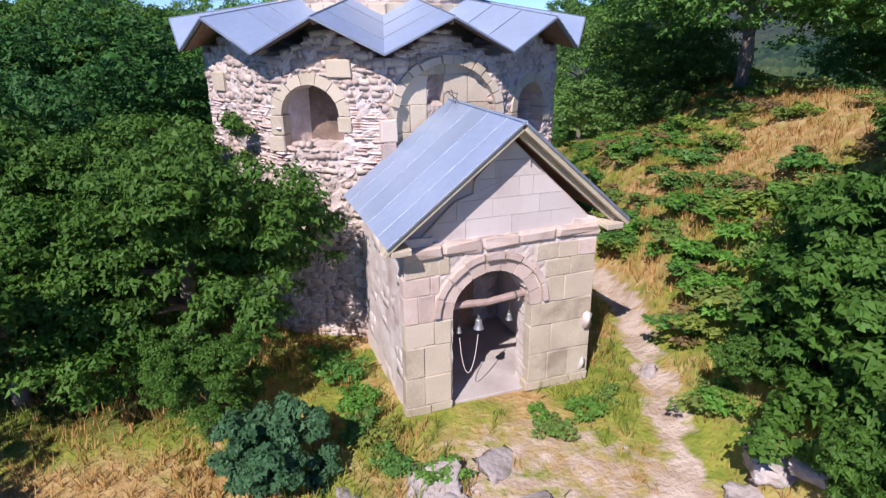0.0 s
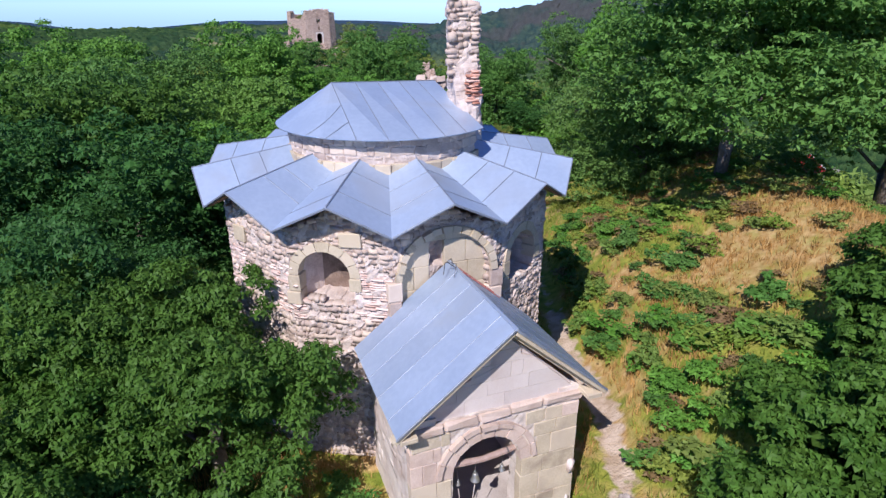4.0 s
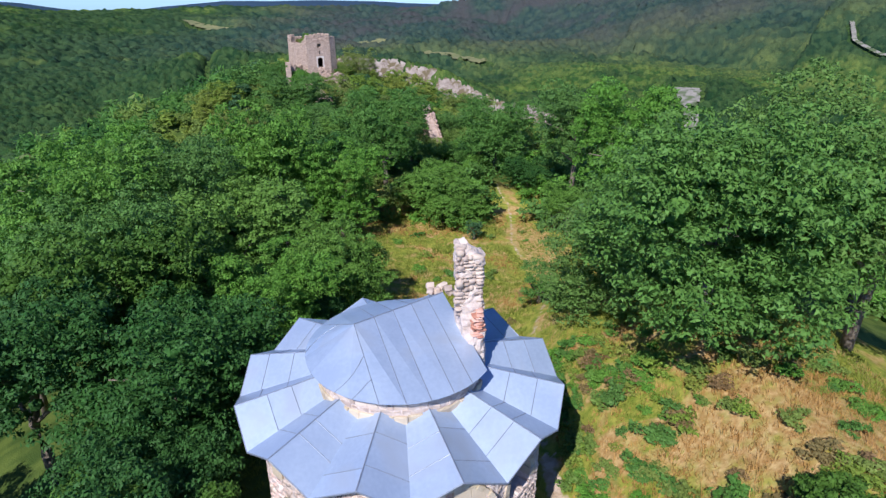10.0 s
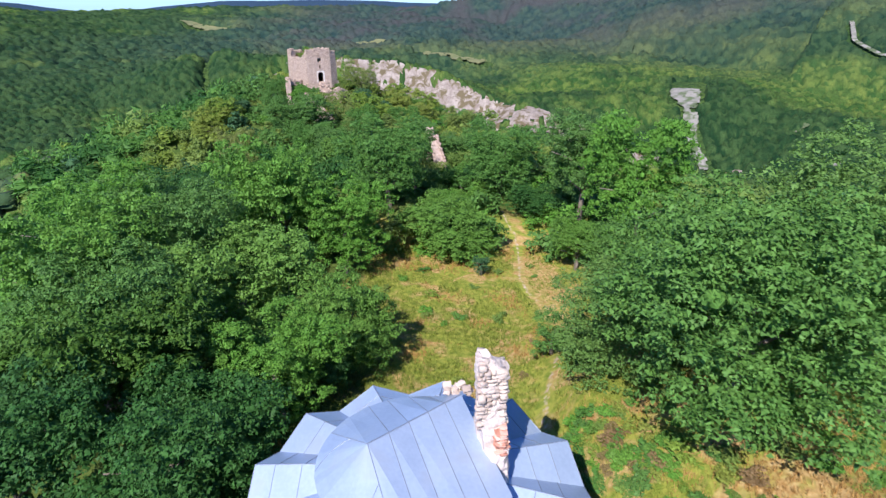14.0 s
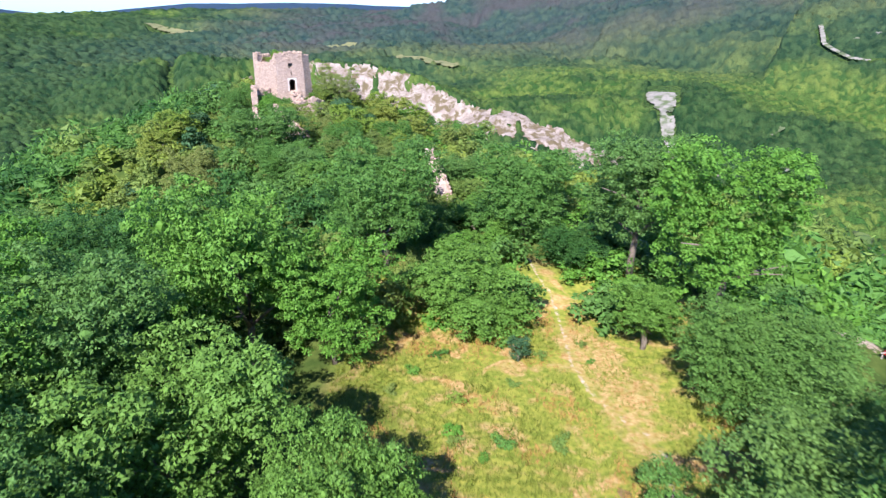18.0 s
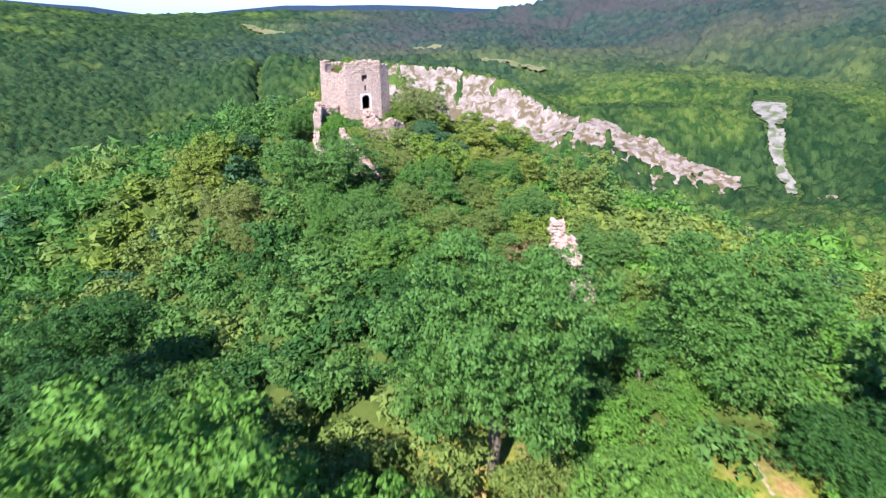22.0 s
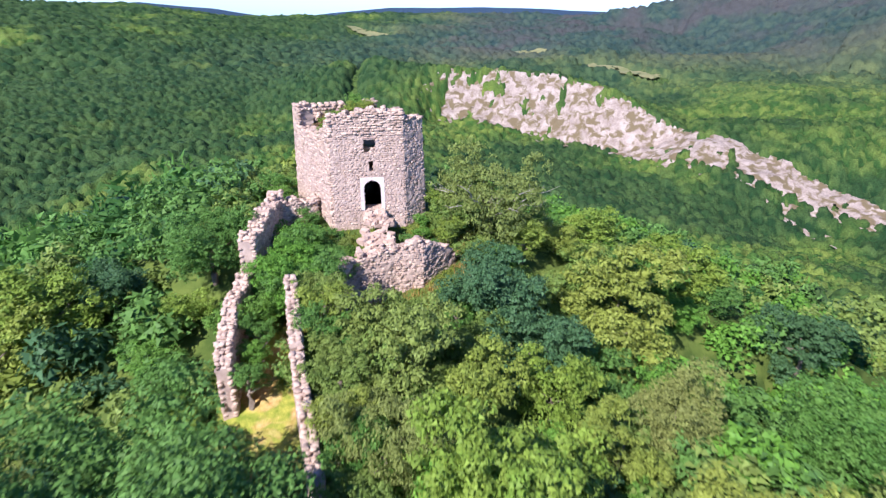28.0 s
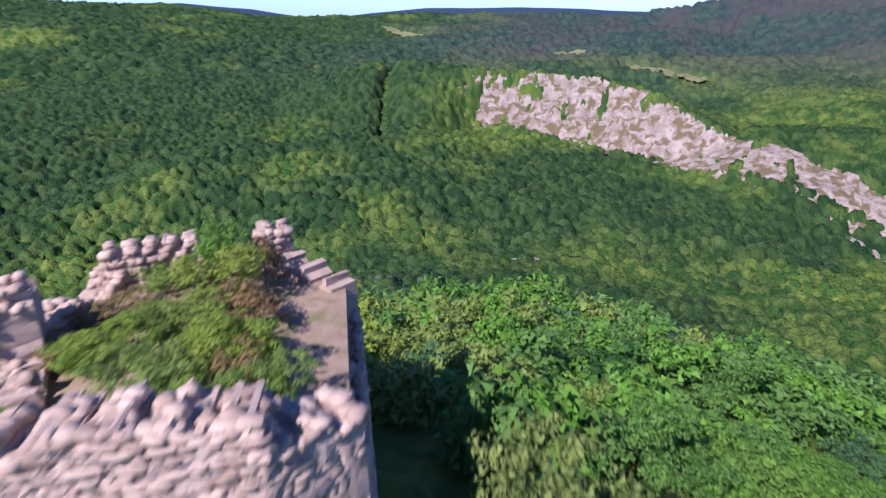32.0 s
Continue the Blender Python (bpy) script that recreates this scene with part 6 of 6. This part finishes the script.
# ---- porch ----
PORCH = Matrix.Translation((1.11, -9.22, 0)) @ Matrix.Rotation(radians(PORCH_TURN), 4, "Z")
porch = thing("porch", "square stone porch with an arched doorway and gabled zinc roof", "porch", m=PORCH)
DOOR_C, DOOR_R, SPRING = -0.28, 0.95, 2.3
front_top = lambda u: 4.02
slab("front_wall", Face((-2.2, 0.0), (2.2, 0.0)), -0.4, front_top, 0.65, JOINT, porch, lambda u, z: in_arch(u - 2.2, z, DOOR_C, DOOR_R, -1, SPRING), 0.1, 0.015, 21)
for s in (-1, 1):
    a, b = ((-2.25, 3.7), (-2.25, 0.0)) if s < 0 else ((2.25, 0.0), (2.25, 3.7))
    slab("side_wall", Face(a, b), -0.4, lambda u: 4.15, 0.6, PLASTER, porch, None, 0.25, 0.02, 22 + s)
    placed = courses(Face(a, b), 0.0, lambda u: 3.9, 23 + s, 0.3, 0.5, lambda u, z: random.Random(int(u * 97 + z * 331)).random() < 0.6, 0.012, deep=0.2, tilt=2)
    lay(placed, porch, PLASTER, len(placed), (0, 0, 2), "stone", seed=31 + s)
# dressed blocks of the front: row base, height, joints on each side of the doorway
rows = (
    (0.0, 0.22, (-2.32, -1.72, -1.2), (0.62, 1.3, 1.85, 2.32)),
    (0.23, 0.72, (-2.3, -1.86, -1.24), (0.68, 1.16, 1.72, 2.3)),
    (0.96, 0.74, (-2.28, -1.86, -1.24), (0.68, 1.24, 2.28)),
    (1.71, 0.55, (-2.28, -1.62, -1.24), (0.68, 1.3, 2.27)),
    (2.27, 0.62, (-2.3, -1.98, -1.62), (1.1, 1.5, 2.26)),
    (2.90, 0.40, (-2.3, -1.7, -1.5), (1.0, 1.62, 2.26)),
    (3.31, 0.38, (-2.25, -1.5, -1.28), (0.75, 1.3, 1.78, 2.26)),
)
for z, h, *sides in rows:
    for cuts in sides:
        for k, (a, b) in enumerate(zip(cuts, cuts[1:])):
            seed = int(z * 100) + k + int(a * 10)
            mat = PINK if 2.2 < z < 3.0 and a < -1.2 or 3.2 < z and a > 1.5 else ASHLAR
            ob = part("block", block_bm(b - a - 0.008, 0.3, h - 0.008, seed, 0.013, 0.010), mat, porch)
            q = random.Random(seed)
            ob.matrix_basis = pose((a + b) / 2, -0.022 - 0.022 * q.random(), z, q.uniform(-1, 1), q.uniform(-1.2, 1.2), q.uniform(-1.5, 1.5))
for k, (a, b) in enumerate(((-2.3, -1.45), (-1.44, -0.55), (-0.54, 0.3), (0.31, 1.2), (1.21, 2.3))):
    ob = part("block", block_bm(b - a - 0.01, 0.34, 0.25, 300 + k, 0.05, 0.03), PINK, porch)
    ob.matrix_basis = pose((a + b) / 2, -0.10, 3.72 + 0.02 * k)
fm = Matrix.Identity(4)
voussoirs(porch, fm, DOOR_C, SPRING, DOOR_R - 0.02, 0.30, 0.6, 9, PINK, 0.03, -2, 182, 71)
voussoirs(porch, fm, DOOR_C, SPRING, DOOR_R + 0.29, 0.13, 0.3, 9, PINK, 0.12, 2, 178, 72, "hood_moulding")
# gable above
part("gable_core", prism_bm([(-2.3, 3.98), (2.3, 3.98), (0.1, 6.05)], 0.45), STUCCO, porch).matrix_basis = pose(0, 0.14, 0)
z = 4.0
for row, (h, joints) in enumerate(((0.42, (-0.9, 0.15, 1.1)), (0.40, (-1.1, -0.3, 0.8)), (0.42, (-0.75, 0.3, 0.62)), (0.36, (-0.25, 0.55)), (0.4, ()))):
    half = lambda zz: 2.14 * (6.02 - zz) / 2.05
    edges = [0.1 - half(z)] + list(joints) + [0.1 + half(z)]
    for k, (a, b) in enumerate(zip(edges, edges[1:])):
        ta, tb = max(a, 0.1 - half(z + h)), min(b, 0.1 + half(z + h))
        if tb - ta < 0.05:
            ta = tb = 0.1
        ob = part("gable_block", prism_bm([(a + 0.004, z + 0.004), (b - 0.004, z + 0.004), (tb - 0.004, z + h - 0.004), (ta + 0.004, z + h - 0.004)], 0.1), STUCCO, porch)
        ob.matrix_basis = pose(0, 0.055 - 0.004 * ((k + row) % 3), 0)
    z += h
APEX = Vector((0.1, 0, 6.42))
for s in (-1, 1):
    low = Vector((0.0 + s * 2.72, 0, 4.2))
    down = (low - APEX)
    stops = [-0.5, 0.25, 1.15, 2.05, 2.95, 3.65]
    for a, b in zip(stops, stops[1:]):
        part("roof_sheet", sheet([APEX + Vector((0, a, 0)), APEX + Vector((0, b, 0)), low + Vector((0, b, 0)), low + Vector((0, a, 0))]), ZINC, porch)
    for a in stops[1:-1]:
        part("seam", rib(APEX + Vector((0, a, 0)), low + Vector((0, a, 0)), 0.024, 0.014), SEAM, porch)
    for y, drop, wide, high, mat, name in ((-0.49, -0.03, 0.03, 0.05, SEAM, "verge_edge"), (-0.33, -0.16, 0.26, 0.11, ASHLAR, "raking_cornice"), (-0.16, -0.30, 0.16, 0.10, ASHLAR, "raking_moulding")):
        bm = rib(APEX + Vector((0, y, drop)), low + Vector((0, y, drop)) * 1.0, wide, high)
        part(name, bm, mat, porch)
    ob = part("cornice_end", block_bm(0.42, 0.5, 0.14, 90 + s, 0.02), ASHLAR, porch)
    ob.matrix_basis = pose(s * 2.42, -0.46, 3.98)
    part("soffit_board", sheet([p + Vector((0, 0, -0.06)) for p in (APEX + Vector((0, -0.4, 0)), APEX + Vector((0, 3.6, 0)), low + Vector((-s * 0.05, 3.6, 0)), low + Vector((-s * 0.05, -0.4, 0)))], 0.03), TIMBER, porch)
part("ridge_seam", rib(APEX + Vector((0, -0.5, 0)), APEX + Vector((0, 3.65, 0)), 0.09, 0.03), ZINC, porch)
for k in range(2):
    pts = [(0.1 + 0.03 * k, 3.3 - 0.25 * k, 6.42), (0.0 - 0.2 * k, 3.2 - 0.2 * k, 6.68), (-0.25 + 0.3 * k, 3.05 - 0.1 * k, 6.62), (-0.32 + 0.2 * k, 2.95 - 0.25 * k, 6.36)]
    part("wire", tube_bm(pts, [0.012] * 4, 5), IRON, porch, "bent black wire")
ladder = thing("roof_ladder", "rusty red metal ladder lying on the porch roof", "ladder", m=PORCH)
fall = Vector((2.62, 0, -2.22)).normalized()
for y in (3.05, 3.42):
    start = APEX + Vector((-0.05, y, 0.05)) + fall * 0.05
    part("rail", tube_bm([start, start + fall * 1.75], [0.022, 0.022], 6), RUST, ladder)
for k in range(9):
    start = APEX + Vector((-0.05, 3.05, 0.05)) + fall * (0.12 + 0.195 * k)
    part("rung", tube_bm([start, start + Vector((0, 0.37, 0))], [0.016, 0.016], 6), RUST, ladder)
floor_bm = box_bm(3.4, 3.6, 0.12, 0.02)
ob = part("floor_slab", floor_bm, PATH_EARTH, porch)
ob.matrix_basis = pose(0, 1.9, -0.08)
part("inner_door", box_bm(1.5, 0.1, 2.4, 0.02), TIMBER, porch, "dark plank door inside").matrix_basis = pose(0, 3.45, 0.03)

beam = thing("beam", "weathered log beam across the doorway arch", "beam", m=PORCH)
bm = tube_bm([(-1.35, 0.30, 2.40), (-0.9, 0.22, 2.43), (-0.3, 0.2, 2.40), (0.3, 0.22, 2.45), (0.76, 0.28, 2.46)], [0.085, 0.09, 0.08, 0.09, 0.075], 9)
part("log", bm, OLDWOOD, beam)
part("strap", tube_bm([(0.36, 0.23, 2.45), (0.40, 0.235, 2.45)], [0.095, 0.095], 9), IRON, beam, "iron strap")


def bell(x, y, z, size, turn):
    """A small church bell on a hook under the beam."""
    b = thing("bell", "small grey bronze bell hanging from the beam", "bell", "bells in the porch", PORCH @ pose(x, y, z, 0, 0, turn))
    prof = ((0.0, 0.0), (0.05, 0.0), (0.062, -0.02), (0.068, -0.09), (0.08, -0.15), (0.105, -0.19), (0.108, -0.205), (0.098, -0.205), (0.07, -0.15))
    bm = bmesh.new()
    rings = [[bm.verts.new((size * pr * math.cos(6.2832 * k / 14), size * pr * math.sin(6.2832 * k / 14), size * pz)) for k in range(14)] for pr, pz in prof[1:]]
    cap = bm.verts.new((0, 0, size * 0.01))
    for k in range(14):
        bm.faces.new((cap, rings[0][k], rings[0][(k + 1) % 14]))
        for r0, r1 in zip(rings, rings[1:]):
            bm.faces.new((r0[k], r1[k], r1[(k + 1) % 14], r0[(k + 1) % 14]))
    part("body", from_bm("body", bm, BRONZE, True), BRONZE, b)
    part("crown_loop", tube_bm([(0, -0.03 * size, 0), (0, -0.03 * size, 0.06 * size), (0, 0.03 * size, 0.06 * size), (0, 0.03 * size, 0)], [0.012 * size] * 4, 5), BRONZE, b)
    part("hook", tube_bm([(0, 0, 0.05 * size), (0, 0, 0.30)], [0.008, 0.008], 5), IRON, b)
    part("clapper", tube_bm([(0, 0, -0.05 * size), (0, 0, -0.2 * size), (0, 0, -0.23 * size)], [0.01 * size, 0.016 * size, 0.02 * size], 6), IRON, b)
    return b


bell(-0.5, 0.2, 2.02, 1.15, 0)
bell(0.26, 0.22, 2.02, 0.8, 30)
bell(-0.95, 0.26, 1.86, 0.62, 60)
rope = thing("bell_rope", "pale thin rope hung between two bells", "rope", m=PORCH)
pts = [(-0.95 + 0.45 * k / 10, 0.22, 1.62 - 0.95 * (1 - (2 * (k / 10) - 1) ** 2) ** 0.8) for k in range(11)]
part("cord", tube_bm(pts, [0.011] * 11, 5), PLASTER, rope)


# ---- tower ----
LIFT = pose(0.25, -0.1, 0.95)
tower = thing("tower", "ruined many-sided stone tower without a roof", "tower", m=LIFT)
PLAN = [(-24.05, 119.1), (-28.7, 117.2), (-33.7, 122.2), (-34.2, 126.4), (-30.0, 129.8), (-26.8, 128.2), (-23.1, 120.6)]
TOP_Z, LEAN = 10.6, 0.03


def tower_face(k, inward=0.0):
    a, b = PLAN[(k + 1) % 7], PLAN[k]
    f = Face(a, b, TOP_Z, LEAN if not inward else -0.0)
    return f


TOPS = {
    0: lambda u: 10.6 + 0.06 * u + 0.25 * math.exp(-((u - 2.6) / 1.6) ** 2) + 0.12 * math.sin(u * 7) + 0.08 * math.sin(u * 17),
    1: lambda u: (10.45 if u < 1.3 else 8.9 if u < 5.0 else 8.9 + (u - 5.0) * 0.85) + 0.2 * math.sin(u * 9),
    2: lambda u: 8.9 + 0.3 * math.sin(u * 3) + (1.3 if u > 3.9 else 0),
    3: lambda u: (9.75 if u < 1.0 else 8.3 if u < 2.6 else 9.7) + 0.15 * math.sin(u * 11),
    4: lambda u: 8.7 + 0.3 * math.sin(u * 5),
    5: lambda u: 7.5 + 0.3 * math.sin(u * 4),
    6: lambda u: 10.5 - 0.15 * u + 0.1 * math.sin(u * 8),
}
F0 = tower_face(0)
DOOR_U = float((np.array((-26.15, 118.3)) - F0.a) @ F0.u)


def tower_open(u, z):
    d = u - DOOR_U
    if abs(d) < 0.6 and 4.1 < z < 5.62 or z >= 5.62 and math.hypot(d, z - 5.62) < 0.6:
        return True
    if abs(d + 0.05) < 0.42 and 8.2 < z < 9.12:
        return True
    return abs(d + 0.05) < 0.16 and 6.85 < z < 7.6


def frame_zone(u, z):
    return abs(u - DOOR_U) < 0.84 and 4.0 < z < 6.55


for k in range(7):
    f = tower_face(k)
    slab("wall", f, 0.5, TOPS[k], 1.15 if k < 2 or k == 6 else 0.9, FORT_MORTAR, tower, tower_open if k == 0 else None, 0.1 if k == 0 else 0.24, 0.025 if k == 0 else 0.04, 200 + k)
around = lambda u, z: any(tower_open(u + a, z + b) for a in (-0.12, 0, 0.12) for b in (-0.07, 0.07)) or frame_zone(u, z)
front = courses(F0, 2.2, lambda u: 9.2 + 0.15 * math.sin(u * 2), 401, 0.14, 0.22, around, 0.008, tilt=3)
front += courses(F0, 9.3, TOPS[0], 405, 0.17, 0.27, around, 0.05, tilt=5)
left = courses(tower_face(1), 1.6, TOPS[1], 402, 0.16, 0.25, None, 0.04, tilt=4)
lay(front, tower, FORT_RUBBLE, 300, tuple(F0.at(3.2, 10.0)), "stone", "pinkish rubble courses", 41)
lay(left, tower, FORT_RUBBLE, 0, None, "stone", "pinkish rubble courses", 42)
other = courses(tower_face(6), 1.6, TOPS[6], 403, 0.15, 0.25, None, 0.02, tilt=4) + courses(tower_face(5), 4, TOPS[5], 404, 0.22, 0.34, None, 0.05, tilt=5)
for k in (2, 3):
    f = tower_face(k)
    back = Face(f.at(f.length, TOP_Z, -0.9)[:2], f.at(0, TOP_Z, -0.9)[:2], TOP_Z, 0.0)
    other += courses(back, 7.0, lambda u, kk=k, ff=f: TOPS[kk](ff.length - u), 410 + k, 0.24, 0.34, None, 0.08, tilt=12)
# wall heads seen from above
heads = []
hr = random.Random(77)
for k in (0, 1, 2, 3, 5, 6):
    f = tower_face(k)
    u = 0.1
    while u < f.length:
        for across in np.arange(0.1, 0.95, 0.26):
            uu = u + hr.uniform(-0.08, 0.08)
            heads.append((f.at(uu, TOPS[k](uu) - hr.uniform(0.0, 0.12), -across), f.n, hr.uniform(0.20, 0.36), hr.uniform(0.20, 0.34), hr.uniform(0.10, 0.19), hr.uniform(-9, 9), hr.uniform(-30, 30)))
        u += 0.27
lay(other + heads, tower, FORT_RUBBLE, 0, None, "stone", "broken wall heads", 43)


def on_front(u, z, out=0.0, tilt=0.0):
    p = F0.at(DOOR_U + u, z, out)
    return Matrix.Translation(p) @ Matrix.Rotation(math.atan2(F0.u[1], F0.u[0]), 4, "Z") @ Matrix.Rotation(-math.atan(LEAN), 4, "X")


door_1 = part("door_frame", prism_bm([(-0.84, 0), (-0.6, 0), (-0.6, 1.54)] + [(-0.6 * math.cos(radians(a)), 1.54 + 0.6 * math.sin(radians(a)) + (0.06 if a == 90 else 0)) for a in range(15, 180, 15)] + [(0.6, 1.54), (0.6, 0), (0.84, 0), (0.84, 2.36), (-0.84, 2.36)], 0.35), WHITE_STONE, tower, "whitewashed stone door surround")
door_1.matrix_basis = on_front(0, 4.08, 0.03)
sill = part("window_lintel", box_bm(0.95, 0.5, 0.1, 0.02), OLDWOOD, tower)
sill.matrix_basis = on_front(-0.05, 9.14, -0.22)
chunk = []
for k in range(7):
    chunk.append((F0.at(DOOR_U + 0.05 + 0.1 * k * 0.4, 8.22 + 0.08 * (k % 3), -0.15 - 0.05 * (k % 2)), F0.n, 0.22, 0.24, 0.18, hr.uniform(-20, 20), hr.uniform(-20, 20)))
lay(chunk, tower, FORT_RUBBLE, len(chunk), (0, 0, 0), "stone", seed=44)
fill = bmesh.new()
cx, cy = sum(q[0] for q in PLAN) / 7, sum(q[1] for q in PLAN) / 7
low_ring = [fill.verts.new((cx + (x - cx) * 0.93, cy + (y - cy) * 0.93, 7.6)) for x, y in PLAN]
high_ring = [fill.verts.new((v.co.x, v.co.y, 8.3 + 0.3 * (k % 2))) for k, v in enumerate(low_ring)]
peak = fill.verts.new((cx, cy, 8.9))
for k in range(7):
    fill.faces.new((low_ring[k], low_ring[k - 1], high_ring[k - 1], high_ring[k]))
    fill.faces.new((high_ring[k], high_ring[k - 1], peak))
fill.faces.new(low_ring)
bmesh.ops.recalc_face_normals(fill, faces=fill.faces[:])
part("inner_floor", fill, EARTH_FILL, tower, "earth and rubble fill")


# ---- outer walls of the fort ----
def curtain(label, points, tops, low, thick, seed, both=True, high=0.16, long=0.26, singles=0):
    w = thing("ruined_wall", label, "ruined wall", "ruined fort walls", LIFT)
    placed = []
    for i, (a, b) in enumerate(zip(points, points[1:])):
        f = Face(a, b)
        t0, t1 = tops[i], tops[i + 1]
        top = lambda u, t0=t0, t1=t1, f=f, i=i: t0 + (t1 - t0) * u / f.length + 0.32 * math.sin(u * 2.7 + i + seed) * math.sin(u * 1.1 + seed) + 0.12 * math.sin(u * 8 + i)
        slab("core", f, low[i], top, thick, FORT_MORTAR, w, None, 0.25, 0.06, seed + i)
        placed += courses(f, low[i] + 0.3, top, seed * 3 + i, high, long, None, 0.045, tilt=6)
        if both:
            g2 = Face(f.at(f.length, 0, -thick)[:2], f.at(0, 0, -thick)[:2])
            placed += courses(g2, low[i] + 0.3, lambda u, top=top, f=f: top(f.length - u), seed * 5 + i, high, long, None, 0.07, tilt=9)
        u = 0.1
        while u < f.length:
            for across in np.arange(0.08, thick, 0.28):
                placed.append((f.at(u + hr.uniform(-0.1, 0.1), top(u) - hr.uniform(0, 0.15), -across), f.n, hr.uniform(0.18, 0.34), hr.uniform(0.18, 0.32), hr.uniform(0.10, 0.2), hr.uniform(-12, 12), hr.uniform(-40, 40)))
            u += 0.3
    lay(placed, w, FORT_RUBBLE, singles, (*points[0], tops[0]), "stone", "pale rubble masonry", seed)
    return w


curtain("ruined wall of pale rubble that joins the tower", [(-31.0, 118.9), (-33.4, 116.7), (-31.9, 109.9)], [4.2, 5.1, 4.4], [-1, -2], 1.0, 11)
curtain("low ruined wall running down the ridge", [(-31.9, 109.9), (-31.2, 106.6), (-29.0, 102.0)], [2.5, 1.9, 1.2], [-3, -3], 0.8, 12)
curtain("narrow ruined wall with a ragged top along the slope", [(-27.9, 108.0), (-24.6, 101.9), (-20.6, 95.2)], [3.2, 2.2, 0.9], [-3, -3], 0.6, 13)
curtain("broken retaining wall below the tower door", [(-26.8, 111.0), (-25.3, 112.9), (-23.3, 114.1), (-21.5, 114.7), (-19.9, 117.4)], [2.2, 2.7, 3.1, 3.5, 1.6], [-4, -4, -4, -4], 0.9, 14, False)
frag = thing("wall_fragment", "lone standing fragment of pale ruined wall", "ruined wall")
part("core", ragged_pillar([(-0.3, 67.5, -2.5, 0.7, 2.8, 12), (-0.7, 69.0, 1.2, 0.55, 2.3, 12), (-1.2, 71.0, 2.6, 0.5, 1.4, 12), (-1.9, 73.2, 3.8, 0.5, 0.75, 12), (-2.0, 73.4, 4.8, 0.42, 0.55, 12)], 8, 0.36, 20, 14), FORT_MORTAR, frag)
frag_stones = courses(Face((-0.15, 68.3), (-1.3, 72.6)), 1.2, lambda u: 1.4 + 0.62 * u, 502, 0.24, 0.36, None, 0.22, tilt=18) + courses(Face((0.35, 66.9), (-0.9, 72.4)), 0.0, lambda u: 1.5 + 0.5 * u, 503, 0.24, 0.36, None, 0.05, tilt=18) + courses(Face((-2.4, 72.6), (-1.4, 72.8)), 0.2, lambda u: 4.7, 500, 0.22, 0.32, None, 0.1, tilt=14) + courses(Face((-0.7, 66.5), (0.1, 66.7)), -1.0, lambda u: 1.5, 501, 0.22, 0.32, None, 0.1, tilt=14)
lay(frag_stones, frag, FORT_RUBBLE, len(frag_stones), (-2, 72, 4), "stone", seed=51)
steps = thing("rubble_stairs", "broken pale stone steps up to the tower door", "stairs", m=LIFT)
for k in range(95):
    v, t = STONES[k % 8]
    f = hr.random()
    p = F0.at(DOOR_U + 0.2 + hr.uniform(-0.9, 0.9) * (1.7 - f), 0, 0.3 + (1 - f) * 3.4)
    x, y = float(p[0]), float(p[1])
    ob = part("stone", fast_mesh("stone", v, t, FORT_RUBBLE), FORT_RUBBLE, steps)
    ob.matrix_basis = pose(x, y, max(ground_at(x, y) - 0.93, 2.1 + 2.0 * f), hr.uniform(-14, 14), hr.uniform(-14, 14), hr.uniform(0, 180)) @ Matrix.Diagonal((hr.uniform(0.25, 0.7), hr.uniform(0.25, 0.6), hr.uniform(0.2, 0.4), 1))


# plants that grow on the tower
GROWTH = SHRUBS + [DRY_BUSH]
for k, (x, y, top, r, kind_of) in enumerate(((-30.6, 127.0, 11.3, 1.0, 3), (-29.6, 125.6, 10.6, 1.4, 2), (-28.2, 124.8, 10.2, 1.2, 6), (-27.2, 123.2, 10.3, 1.1, 2), (-30.6, 122.4, 9.9, 1.3, 2), (-28.4, 121.6, 10.3, 1.5, 0), (-26.0, 121.8, 10.4, 1.1, 0), (-29.4, 127.4, 10.3, 0.9, 6), (-29.6, 119.6, 9.7, 1.0, 0), (-32.0, 124.4, 9.5, 1.2, 6), (-28.2, 123.4, 10.0, 1.4, 2), (-30.2, 124.2, 9.8, 1.3, 0), (-26.6, 122.4, 10.2, 0.9, 6), (-31.8, 122.4, 9.4, 0.9, 6), (-27.0, 120.4, 10.4, 0.9, 2), (-32.2, 126.4, 9.6, 1.0, 0))):
    t = thing("shrub", "withered brown bush growing on top of the tower" if kind_of == 6 else "green shrub growing on top of the ruined tower", "shrub", "plants on the tower", pose(x + 0.25, y - 0.1, 9.3))
    part("stem", tube_bm([(0, 0, 0), (0.04, 0.02, (top - 8.4) * 0.6)], [0.03, 0.015], 5), BARK, t)
    c = part("crown", GROWTH[kind_of], None, t)
    high = (top - 8.3) / 2
    c.matrix_basis = pose(0, 0, high, 0, 0, 70 * k) @ Matrix.Diagonal((r, r, max(high, 0.5), 1))
